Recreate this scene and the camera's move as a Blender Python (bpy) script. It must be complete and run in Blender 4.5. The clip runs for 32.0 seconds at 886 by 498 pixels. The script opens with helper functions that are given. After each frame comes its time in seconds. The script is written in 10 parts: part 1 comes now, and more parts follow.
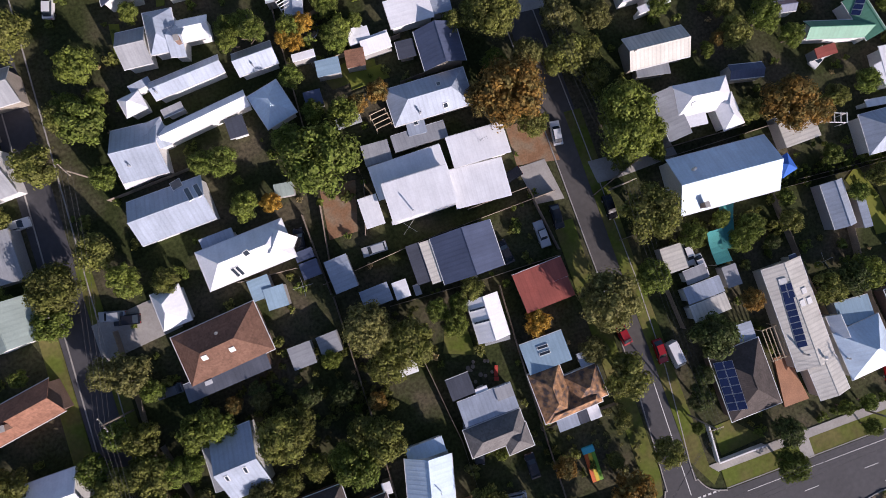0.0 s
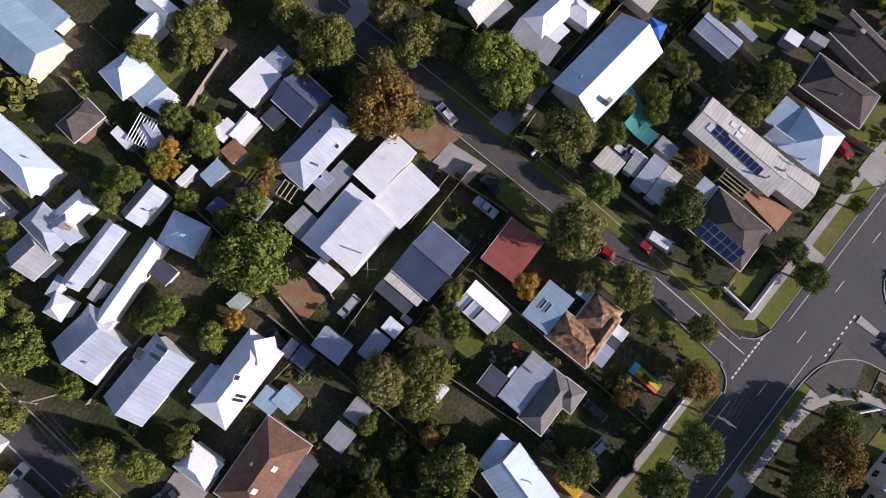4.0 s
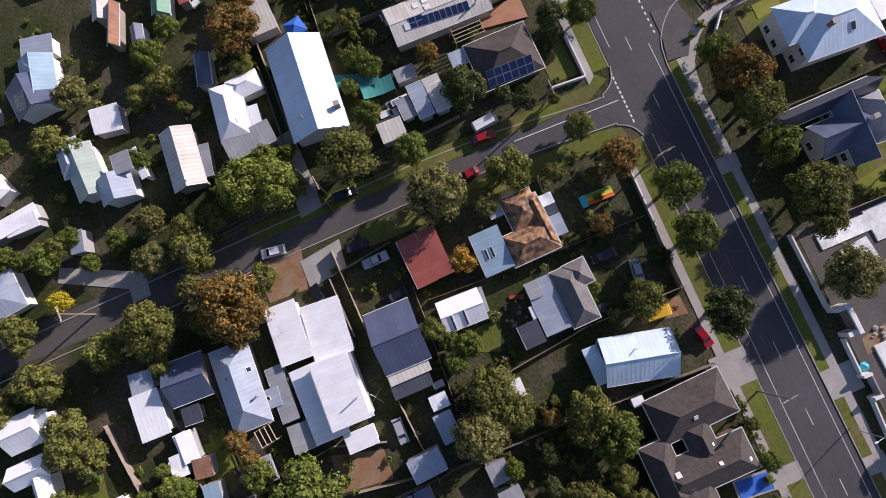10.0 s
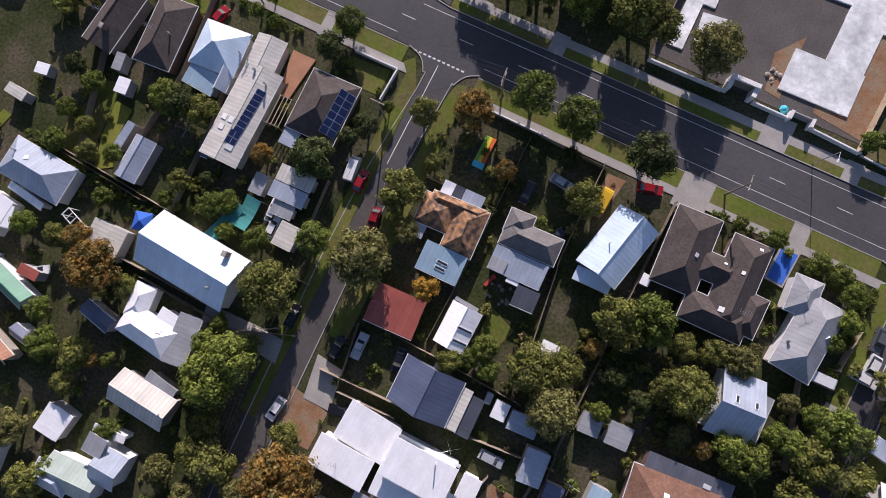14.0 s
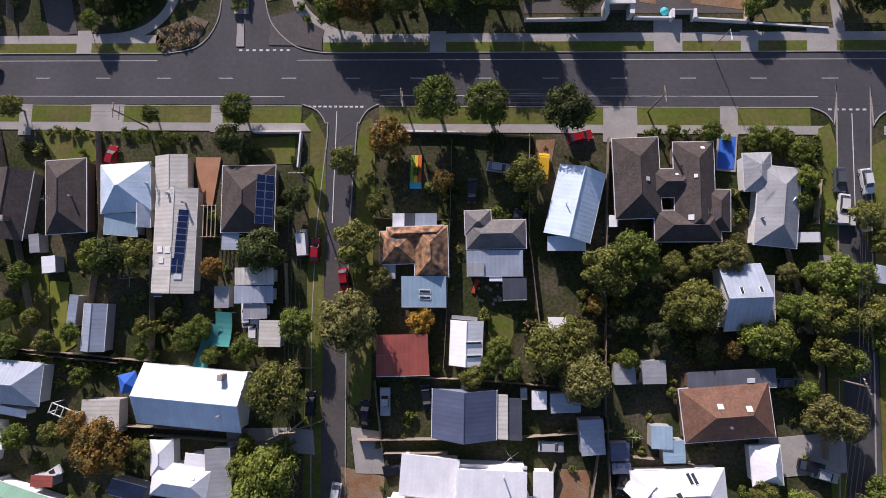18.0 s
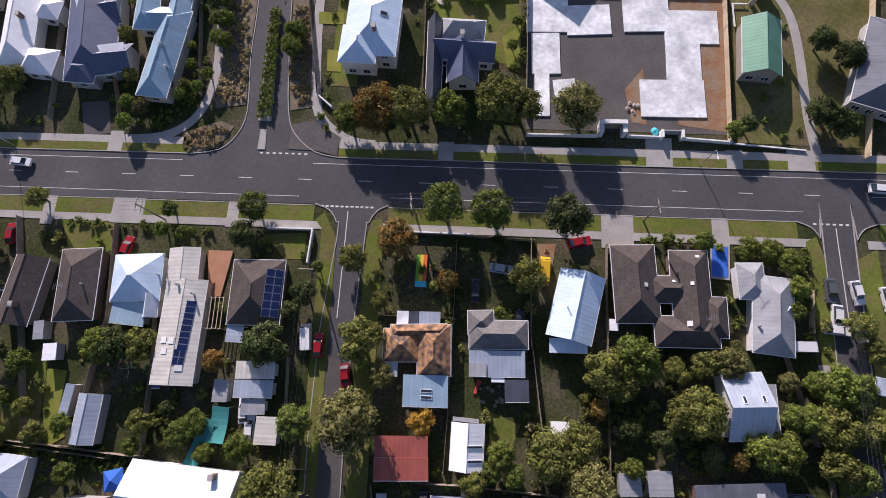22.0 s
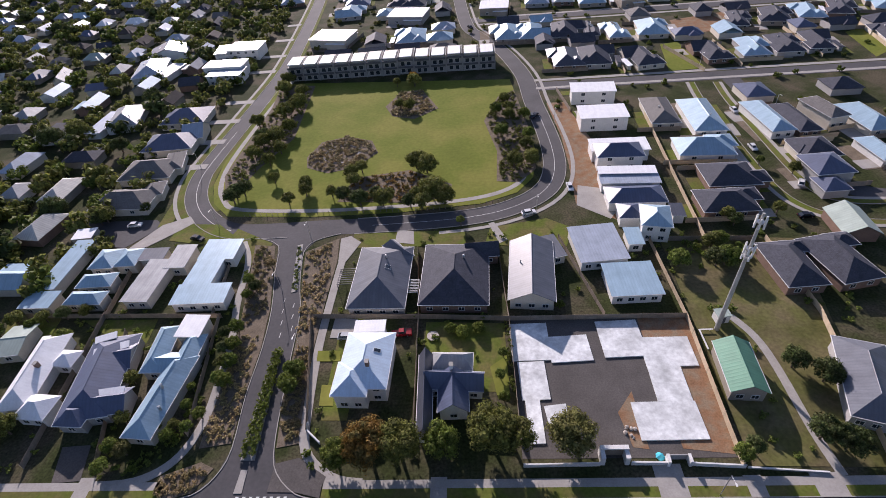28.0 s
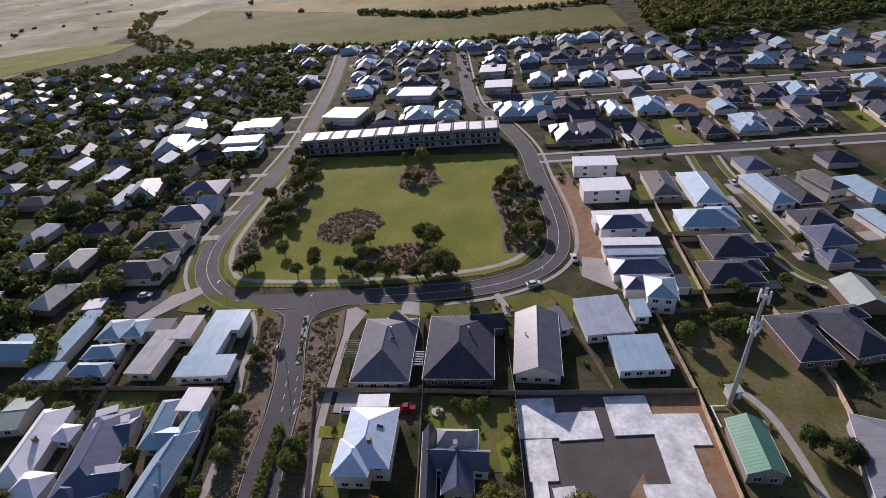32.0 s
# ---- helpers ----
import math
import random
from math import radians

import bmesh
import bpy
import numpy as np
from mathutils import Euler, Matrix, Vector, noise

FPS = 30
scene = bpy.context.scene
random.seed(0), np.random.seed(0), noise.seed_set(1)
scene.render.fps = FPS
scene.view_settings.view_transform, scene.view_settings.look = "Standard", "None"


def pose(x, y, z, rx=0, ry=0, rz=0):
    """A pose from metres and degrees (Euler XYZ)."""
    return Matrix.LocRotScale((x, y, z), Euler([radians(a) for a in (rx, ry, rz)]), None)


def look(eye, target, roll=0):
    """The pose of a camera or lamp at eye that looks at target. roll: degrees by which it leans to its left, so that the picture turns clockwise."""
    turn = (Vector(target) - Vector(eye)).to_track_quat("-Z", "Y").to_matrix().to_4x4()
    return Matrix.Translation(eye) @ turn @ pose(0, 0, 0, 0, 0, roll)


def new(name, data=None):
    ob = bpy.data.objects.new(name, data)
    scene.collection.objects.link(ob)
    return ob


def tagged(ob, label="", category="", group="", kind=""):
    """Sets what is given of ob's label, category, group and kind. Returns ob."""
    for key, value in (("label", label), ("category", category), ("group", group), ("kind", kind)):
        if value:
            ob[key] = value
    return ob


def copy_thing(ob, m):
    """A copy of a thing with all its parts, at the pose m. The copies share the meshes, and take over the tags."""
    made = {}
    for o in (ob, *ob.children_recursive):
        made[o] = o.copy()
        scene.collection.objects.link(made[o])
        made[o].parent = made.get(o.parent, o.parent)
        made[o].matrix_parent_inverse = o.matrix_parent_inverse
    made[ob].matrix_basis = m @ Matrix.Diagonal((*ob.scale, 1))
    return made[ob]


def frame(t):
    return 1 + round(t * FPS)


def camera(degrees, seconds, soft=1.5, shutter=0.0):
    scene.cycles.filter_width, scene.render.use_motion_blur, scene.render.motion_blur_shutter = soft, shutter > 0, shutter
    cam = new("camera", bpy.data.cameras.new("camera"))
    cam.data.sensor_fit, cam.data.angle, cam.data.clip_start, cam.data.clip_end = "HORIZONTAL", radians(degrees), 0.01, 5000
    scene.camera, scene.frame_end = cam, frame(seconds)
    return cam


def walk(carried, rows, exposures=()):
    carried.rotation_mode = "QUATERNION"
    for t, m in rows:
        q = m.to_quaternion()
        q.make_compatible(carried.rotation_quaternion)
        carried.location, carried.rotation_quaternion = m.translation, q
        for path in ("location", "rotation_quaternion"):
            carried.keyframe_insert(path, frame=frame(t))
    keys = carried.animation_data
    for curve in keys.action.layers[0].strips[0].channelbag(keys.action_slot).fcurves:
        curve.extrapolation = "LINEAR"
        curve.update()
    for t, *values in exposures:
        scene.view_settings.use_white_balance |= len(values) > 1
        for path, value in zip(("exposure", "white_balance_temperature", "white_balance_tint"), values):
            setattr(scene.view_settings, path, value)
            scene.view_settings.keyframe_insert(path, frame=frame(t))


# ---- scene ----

FOV = 82.0
cam = camera(FOV, 32.0, soft=0.4)
walk(cam, [
    (0.0, pose(7.82, -13.07, 88.61, 2.684, -3.645, 161.931)),
    (0.5, pose(7.64, -13.01, 88.63, 2.852, -3.656, 160.465)),
    (1.0, pose(7.33, -12.89, 88.66, 3.081, -3.661, 158.119)),
    (1.5, pose(6.90, -12.73, 88.67, 3.386, -3.656, 154.852)),
    (2.0, pose(6.43, -12.51, 88.77, 3.771, -3.641, 150.868)),
    (2.5, pose(5.94, -12.24, 88.96, 4.260, -3.609, 146.407)),
    (3.0, pose(5.28, -12.02, 88.97, 4.598, -3.488, 141.471)),
    (3.5, pose(4.64, -11.80, 89.02, 4.948, -3.393, 136.421)),
    (5.5, pose(2.36, -10.93, 88.15, 6.807, -2.860, 114.209)),
    (6.0, pose(1.65, -10.51, 88.05, 7.011, -2.577, 108.904)),
    (6.5, pose(0.92, -9.96, 88.13, 7.118, -2.231, 103.686)),
    (7.0, pose(0.28, -9.31, 88.34, 7.268, -1.890, 98.575)),
    (7.5, pose(-0.29, -8.54, 88.62, 7.399, -1.439, 93.274)),
    (8.0, pose(-0.76, -7.71, 88.92, 7.539, -1.017, 87.953)),
    (8.5, pose(-1.21, -6.78, 89.11, 7.597, -0.532, 82.875)),
    (9.0, pose(-1.61, -5.81, 89.25, 7.573, -0.047, 77.919)),
    (9.5, pose(-1.89, -4.81, 89.39, 7.591, 0.435, 73.049)),
    (10.0, pose(-2.08, -3.82, 89.52, 7.538, 0.900, 68.026)),
    (10.5, pose(-2.16, -2.82, 89.66, 7.423, 1.395, 62.565)),
    (11.0, pose(-2.15, -1.79, 89.82, 7.301, 1.894, 56.822)),
    (11.5, pose(-2.06, -0.83, 89.87, 7.218, 2.344, 51.020)),
    (12.0, pose(-1.93, 0.02, 89.88, 7.067, 2.703, 45.358)),
    (12.5, pose(-1.82, 0.66, 89.82, 6.972, 2.917, 39.968)),
    (13.0, pose(-1.70, 1.35, 89.83, 6.808, 3.128, 34.950)),
    (13.5, pose(-1.59, 2.06, 89.91, 6.563, 3.291, 30.413)),
    (14.0, pose(-1.53, 2.78, 89.97, 6.311, 3.431, 26.720)),
    (14.5, pose(-1.53, 3.49, 90.04, 6.046, 3.595, 23.681)),
    (16.5, pose(-1.60, 6.30, 90.30, 4.816, 3.326, 8.532)),
    (17.0, pose(-1.44, 6.84, 90.33, 4.596, 3.371, 5.043)),
    (17.5, pose(-1.27, 7.26, 90.33, 4.462, 3.410, 2.629)),
    (18.0, pose(-1.21, 7.62, 90.31, 4.375, 3.442, 1.444)),
    (18.5, pose(-1.25, 7.91, 90.34, 4.347, 3.434, 1.363)),
    (19.0, pose(-1.35, 8.18, 90.35, 4.348, 3.440, 1.756)),
    (19.5, pose(-1.50, 8.43, 90.40, 4.422, 3.395, 2.186)),
    (20.0, pose(-1.72, 8.65, 90.49, 4.747, 3.323, 2.436)),
    (20.5, pose(-2.03, 8.85, 90.72, 5.753, 3.158, 2.456)),
    (21.0, pose(-2.45, 8.91, 91.25, 7.974, 2.927, 2.515)),
    (21.5, pose(-2.66, 8.91, 91.93, 11.164, 2.760, 2.832)),
    (22.0, pose(-2.53, 8.93, 92.73, 14.457, 2.744, 3.031)),
    (22.5, pose(-1.89, 9.05, 92.87, 18.016, 3.015, 3.619)),
    (23.0, pose(-1.04, 9.35, 92.74, 21.331, 3.421, 3.836)),
    (23.5, pose(-0.20, 9.62, 92.61, 24.564, 3.827, 3.756)),
    (24.0, pose(0.54, 9.66, 92.58, 27.663, 4.161, 3.516)),
    (24.5, pose(0.82, 9.78, 92.50, 30.454, 4.291, 3.073)),
    (26.5, pose(-0.61, 10.02, 91.35, 40.111, 4.027, 1.441)),
    (27.0, pose(-0.61, 10.06, 91.56, 43.272, 4.041, 1.488)),
    (27.5, pose(-0.28, 10.27, 91.90, 46.724, 4.164, 1.516)),
    (28.0, pose(0.06, 10.51, 92.39, 49.646, 4.263, 1.466)),
    (28.5, pose(0.34, 10.66, 92.87, 51.731, 4.359, 1.441)),
    (29.0, pose(0.55, 10.71, 93.31, 53.012, 4.461, 1.582)),
    (29.5, pose(0.70, 10.72, 93.65, 53.745, 4.528, 1.919)),
    (30.0, pose(0.81, 10.68, 93.90, 54.250, 4.577, 2.293)),
    (30.5, pose(0.89, 10.65, 94.09, 54.805, 4.646, 2.516)),
    (31.0, pose(0.94, 10.68, 94.16, 55.592, 4.707, 2.550)),
    (31.5, pose(0.98, 10.63, 94.23, 56.403, 4.749, 2.418)),
    (32.0, pose(1.02, 10.55, 94.29, 57.085, 4.751, 2.259)),
], exposures=((0.0, 0.27, 6180, 27), (16.0, 0.27, 6180, 27), (20.0, 0.24, 6180, 28), (22.0, 0.40, 6180, 28), (24.0, 0.60, 6180, 28), (26.5, 0.52, 6180, 28), (29.0, 0.24, 6180, 28), (32.0, 0.02, 6180, 29)))

# ---- light ----
SUN_ELEVATION, SUN_TURN = radians(22.0), radians(-21.0)  # low autumn sun, turn from +y towards +x
world = bpy.data.worlds.new("sky")
scene.world = world
world.use_nodes = True
wn = world.node_tree.nodes
sky = wn.new("ShaderNodeTexSky")
sky.sky_type, sky.sun_disc = "NISHITA", False
sky.sun_elevation, sky.sun_rotation = SUN_ELEVATION, SUN_TURN
sky.ozone_density = 1.7
world.node_tree.links.new(sky.outputs["Color"], wn["Background"].inputs["Color"])
wn["Background"].inputs["Strength"].default_value = 0.085
sun_data = bpy.data.lights.new("sun", "SUN")
sun_data.energy, sun_data.angle, sun_data.color = 5.0, radians(0.6), (1.0, 0.93, 0.82)
sun = new("sun", sun_data)
sun_way = Vector((math.sin(SUN_TURN) * math.cos(SUN_ELEVATION), math.cos(SUN_TURN) * math.cos(SUN_ELEVATION), math.sin(SUN_ELEVATION)))
sun.matrix_world = look(sun_way * 300, (0, 0, 0))


# ---- materials ----
def mat(name, rgb, rough=0.75, metal=0.0, coarse=(0.35, 0.16), fine=(6.0, 0.14), bump=0.0, ribs=0.0, rib_tint=0.12, tiles=0.0, second=None, mix_scale=0.12, vary=0.0, island=0.0, spec=0.5):
    m = bpy.data.materials.new(name)
    m.use_nodes = True
    n, link = m.node_tree.nodes, m.node_tree.links.new
    bsdf = n["Principled BSDF"]
    bsdf.inputs["Roughness"].default_value, bsdf.inputs["Metallic"].default_value = rough, metal
    bsdf.inputs["Specular IOR Level"].default_value = spec
    geo = n.new("ShaderNodeNewGeometry")

    def noise_tex(scale, detail):
        t = n.new("ShaderNodeTexNoise")
        t.inputs["Scale"].default_value, t.inputs["Detail"].default_value = scale, detail
        link(geo.outputs["Position"], t.inputs["Vector"])
        return t.outputs["Fac"]

    def math_node(op, a, b):
        t = n.new("ShaderNodeMath")
        t.operation = op
        for k, v in enumerate((a, b)):
            if v is None:
                continue
            if isinstance(v, (int, float)):
                t.inputs[k].default_value = v
            else:
                link(v, t.inputs[k])
        return t.outputs[0]

    def spread(value, amount):
        t = n.new("ShaderNodeMapRange")
        t.inputs["From Min"].default_value, t.inputs["From Max"].default_value = 0.25, 0.75
        t.inputs["To Min"].default_value, t.inputs["To Max"].default_value = 1 - amount, 1 + amount
        link(value, t.inputs["Value"])
        return t.outputs["Result"]

    gain = math_node("MULTIPLY", spread(noise_tex(coarse[0], 4), coarse[1]), spread(noise_tex(fine[0], 3), fine[1]))
    if vary:
        info = n.new("ShaderNodeObjectInfo")
        gain = math_node("MULTIPLY", gain, math_node("ADD", math_node("MULTIPLY", info.outputs["Random"], 2 * vary), 1 - vary))
    if island:
        gain = math_node("MULTIPLY", gain, math_node("ADD", math_node("MULTIPLY", geo.outputs["Random Per Island"], 2 * island), 1 - island))
    height = None
    if ribs or tiles:
        uv = n.new("ShaderNodeUVMap")
        sep = n.new("ShaderNodeSeparateXYZ")
        link(uv.outputs["UV"], sep.inputs[0])
        if ribs:
            wave = math_node("POWER", math_node("ABSOLUTE", math_node("SINE", math_node("MULTIPLY", sep.outputs[0], math.pi / ribs), None), None), 6.0)
            height = wave
            streak = n.new("ShaderNodeTexNoise")
            streak.inputs["Scale"].default_value, streak.inputs["Detail"].default_value = 1.0, 4
            lay = n.new("ShaderNodeCombineXYZ")
            link(math_node("MULTIPLY", sep.outputs[0], 1.3), lay.inputs[0])
            link(math_node("MULTIPLY", sep.outputs[1], 0.16), lay.inputs[1])
            link(geo.outputs["Random Per Island"], lay.inputs[2])
            link(lay.outputs[0], streak.inputs["Vector"])
            gain = math_node("MULTIPLY", gain, spread(streak.outputs["Fac"], min(0.16, coarse[1] * 0.9)))
            gain = math_node("MULTIPLY", gain, math_node("SUBTRACT", 1 + rib_tint * 0.4, math_node("MULTIPLY", wave, rib_tint)))
        else:
            row = math_node("FRACT", math_node("DIVIDE", sep.outputs[1], tiles), None)
            col = math_node("ABSOLUTE", math_node("SINE", math_node("MULTIPLY", sep.outputs[0], math.pi / tiles), None), None)
            height = math_node("ADD", math_node("SUBTRACT", 1.0, row), math_node("MULTIPLY", col, 0.6))
            cell = n.new("ShaderNodeTexWhiteNoise")
            cell.noise_dimensions = "2D"
            comb = n.new("ShaderNodeCombineXYZ")
            link(math_node("FLOOR", math_node("DIVIDE", sep.outputs[0], tiles), None), comb.inputs[0])
            link(math_node("FLOOR", math_node("DIVIDE", sep.outputs[1], tiles), None), comb.inputs[1])
            link(comb.outputs[0], cell.inputs["Vector"])
            gain = math_node("MULTIPLY", gain, math_node("ADD", 0.86, math_node("MULTIPLY", cell.outputs["Value"], 0.28)))
    col_out = n.new("ShaderNodeRGB")
    col_out.outputs[0].default_value = (*rgb, 1)
    colour = col_out.outputs[0]
    if second:
        mixer = n.new("ShaderNodeMix")
        mixer.data_type = "RGBA"
        mixer.inputs[7].default_value = (*second, 1)
        link(colour, mixer.inputs[6])
        edge = n.new("ShaderNodeMapRange")
        edge.inputs["From Min"].default_value, edge.inputs["From Max"].default_value = 0.42, 0.62
        link(noise_tex(mix_scale, 5), edge.inputs["Value"])
        link(edge.outputs["Result"], mixer.inputs[0])
        colour = mixer.outputs[2]
    scale = n.new("ShaderNodeVectorMath")
    scale.operation = "SCALE"
    link(colour, scale.inputs[0])
    link(gain, scale.inputs["Scale"])
    link(scale.outputs[0], bsdf.inputs["Base Color"])
    if bump or height is not None:
        b = n.new("ShaderNodeBump")
        b.inputs["Strength"].default_value = 0.5
        b.inputs["Distance"].default_value = bump or (0.012 if ribs else 0.022)
        link(height if height is not None else noise_tex(fine[0], 4), b.inputs["Height"])
        link(b.outputs["Normal"], bsdf.inputs["Normal"])
    return m


ROOF = {
    "white": mat("white_sheet_roof", (0.88, 0.885, 0.89), 0.5, 0.0, (0.5, 0.06), (3.0, 0.05), ribs=0.76, rib_tint=0.015, spec=0.3),
    "cream": mat("cream_sheet_roof", (0.56, 0.54, 0.48), 0.55, 0.0, (0.4, 0.12), (4.0, 0.08), ribs=0.76, rib_tint=0.150, spec=0.3),
    "zinc": mat("zinc_sheet_roof", (0.38, 0.43, 0.50), 0.42, 0.15, (0.4, 0.12), (4.0, 0.08), ribs=0.76, rib_tint=0.080, spec=0.3),
    "pale": mat("pale_blue_sheet_roof", (0.32, 0.455, 0.545), 0.42, 0.1, (0.4, 0.10), (4.0, 0.06), ribs=0.76, rib_tint=0.060, spec=0.3),
    "grey": mat("grey_sheet_roof", (0.33, 0.34, 0.35), 0.55, 0.1, (0.4, 0.14), (4.0, 0.08), ribs=0.76, rib_tint=0.070, spec=0.3),
    "steel": mat("steel_blue_sheet_roof", (0.095, 0.115, 0.18), 0.42, 0.0, (0.4, 0.12), (4.0, 0.08), ribs=0.76, rib_tint=0.090, spec=0.5),
    "graphite": mat("graphite_sheet_roof", (0.135, 0.145, 0.17), 0.45, 0.0, (0.4, 0.14), (4.0, 0.08), ribs=0.76, rib_tint=0.07, spec=0.3),
    "ice": mat("blue_white_sheet_roof", (0.60, 0.73, 0.84), 0.5, 0.0, (0.4, 0.08), (3.0, 0.06), ribs=0.76, rib_tint=0.04, spec=0.35),
    "dark": mat("charcoal_sheet_roof", (0.07, 0.077, 0.098), 0.45, 0.1, (0.4, 0.14), (4.0, 0.10), ribs=0.76, rib_tint=0.075),
    "green": mat("green_sheet_roof", (0.09, 0.25, 0.165), 0.5, 0.05, (0.4, 0.10), (4.0, 0.08), ribs=0.76, rib_tint=0.075),
    "sage": mat("sage_sheet_roof", (0.36, 0.43, 0.38), 0.5, 0.05, (0.4, 0.10), (4.0, 0.08), ribs=0.76, rib_tint=0.075, spec=0.3),
    "rust": mat("rusty_sheet_roof", (0.30, 0.15, 0.09), 0.8, 0.0, (0.5, 0.3), (4.0, 0.2), ribs=0.76, rib_tint=0.100),
    "red": mat("red_sheet_roof", (0.33, 0.085, 0.06), 0.6, 0.0, (0.4, 0.15), (4.0, 0.1), ribs=0.76, rib_tint=0.075),
    "brown": mat("brown_tile_roof", (0.088, 0.073, 0.066), 0.85, 0.0, (0.5, 0.16), (5.0, 0.12), tiles=0.34, spec=0.2),
    "slate": mat("slate_tile_roof", (0.062, 0.066, 0.084), 0.75, 0.0, (0.5, 0.16), (5.0, 0.12), tiles=0.34, spec=0.2),
    "ash": mat("ash_grey_tile_roof", (0.17, 0.162, 0.155), 0.8, 0.0, (0.5, 0.14), (5.0, 0.12), tiles=0.34, spec=0.2),
    "russet": mat("russet_tile_roof", (0.19, 0.105, 0.072), 0.85, 0.0, (0.5, 0.16), (5.0, 0.12), tiles=0.34, spec=0.2),
    "terracotta": mat("terracotta_tile_roof", (0.26, 0.13, 0.085), 0.85, 0.0, (0.5, 0.2), (5.0, 0.2), tiles=0.34, spec=0.2),
    "lichen": mat("lichened_tile_roof", (0.40, 0.22, 0.11), 0.9, 0.0, (0.5, 0.3), (2.2, 0.5), tiles=0.34, second=(0.09, 0.068, 0.062), mix_scale=1.1, spec=0.2),
}
WALL = {
    "white": mat("white_painted_wall", (0.74, 0.73, 0.70), 0.7, coarse=(0.5, 0.06)),
    "cream": mat("cream_rendered_wall", (0.60, 0.55, 0.46), 0.8, coarse=(0.5, 0.08)),
    "grey": mat("grey_rendered_wall", (0.36, 0.35, 0.34), 0.8, coarse=(0.5, 0.08)),
    "brick": mat("brown_brick_wall", (0.21, 0.135, 0.10), 0.9, fine=(9.0, 0.3)),
    "timber": mat("weathered_board_wall", (0.33, 0.29, 0.24), 0.85, fine=(9.0, 0.2)),
    "blue": mat("blue_grey_board_wall", (0.22, 0.26, 0.31), 0.8),
}
TRIM = mat("white_trim", (0.72, 0.72, 0.70), 0.6, fine=(4.0, 0.05))
DARK_TRIM = mat("dark_trim", (0.10, 0.10, 0.11), 0.6)
GLASS = mat("window_glass", (0.03, 0.04, 0.05), 0.08, spec=0.8)
PANEL = mat("solar_cell", (0.012, 0.022, 0.075), 0.18, spec=0.7)
ALLOY = mat("aluminium", (0.6, 0.6, 0.6), 0.35, 0.8)
ASPHALT = mat("asphalt", (0.068, 0.066, 0.070), 0.9, coarse=(0.10, 0.22), fine=(1.2, 0.14), bump=0.02)
OLD_ASPHALT = mat("old_asphalt", (0.085, 0.078, 0.072), 0.92, coarse=(0.10, 0.18), fine=(1.1, 0.14), bump=0.02)
PAINT = mat("road_paint", (0.62, 0.62, 0.60), 0.7, fine=(5.0, 0.18))
CONCRETE = mat("concrete", (0.36, 0.34, 0.31), 0.9, coarse=(0.3, 0.14), fine=(3.0, 0.1))
SLAB = mat("fresh_concrete", (0.68, 0.70, 0.69), 0.75, coarse=(0.22, 0.36), fine=(1.2, 0.2))
GRAVEL = mat("gravel", (0.115, 0.105, 0.098), 0.95, coarse=(0.2, 0.16), fine=(3.0, 0.2), spec=0.08)
DIRT = mat("bare_soil", (0.30, 0.17, 0.095), 0.95, coarse=(0.4, 0.25), fine=(3.0, 0.2), second=(0.24, 0.18, 0.12), mix_scale=0.4, spec=0.08)
MULCH = mat("bark_mulch", (0.185, 0.150, 0.110), 0.95, coarse=(0.5, 0.25), fine=(4.0, 0.3), bump=0.05, spec=0.08)
PAVER = mat("terracotta_paving", (0.40, 0.20, 0.11), 0.85, coarse=(0.5, 0.15), fine=(5.0, 0.15))
YARD = mat("yard_ground", (0.046, 0.057, 0.020), 0.95, coarse=(0.09, 0.35), fine=(1.8, 0.5), bump=0.08, second=(0.082, 0.070, 0.045), mix_scale=0.09, spec=0.08)
LAWN = mat("lawn", (0.118, 0.146, 0.027), 0.95, coarse=(0.12, 0.2), fine=(1.5, 0.2), bump=0.05, second=(0.150, 0.135, 0.048), mix_scale=0.22, spec=0.08)
ROUGH = mat("rough_grass", (0.118, 0.118, 0.040), 0.95, coarse=(0.1, 0.3), fine=(1.2, 0.25), bump=0.06, second=(0.150, 0.125, 0.065), mix_scale=0.12, spec=0.08)
PARK = mat("park_grass", (0.165, 0.195, 0.032), 0.95, coarse=(0.05, 0.16), fine=(0.8, 0.12), bump=0.05, second=(0.20, 0.20, 0.045), mix_scale=0.05, spec=0.08)
PASTURE = mat("dry_pasture", (0.33, 0.265, 0.115), 0.95, coarse=(0.012, 0.4), fine=(0.06, 0.2), second=(0.20, 0.195, 0.075), mix_scale=0.006, spec=0.08)
MEADOW = mat("green_pasture", (0.125, 0.135, 0.030), 0.95, coarse=(0.012, 0.2), fine=(0.06, 0.15), second=(0.165, 0.15, 0.062), mix_scale=0.008, spec=0.08)
# heath made paler than its grass, with distance haze put into the colour
HEATH = mat("hazy_heathland", (0.235, 0.22, 0.12), 0.95, coarse=(0.01, 0.4), fine=(0.05, 0.3), second=(0.36, 0.335, 0.24), mix_scale=0.008, spec=0.08)
TIMBER = mat("grey_paling", (0.27, 0.22, 0.17), 0.9, coarse=(0.7, 0.2), fine=(6.0, 0.2), vary=0.15)
PALE_TIMBER = mat("new_paling", (0.50, 0.40, 0.27), 0.85, coarse=(0.7, 0.12), fine=(6.0, 0.15), vary=0.1)
POLE = mat("pole_timber", (0.23, 0.19, 0.15), 0.9)
BARK = mat("bark", (0.13, 0.095, 0.07), 0.95, fine=(5.0, 0.3))
WIRE = mat("cable", (0.05, 0.05, 0.05), 0.6)
STONE = mat("garden_rock", (0.45, 0.41, 0.36), 0.9, vary=0.2)
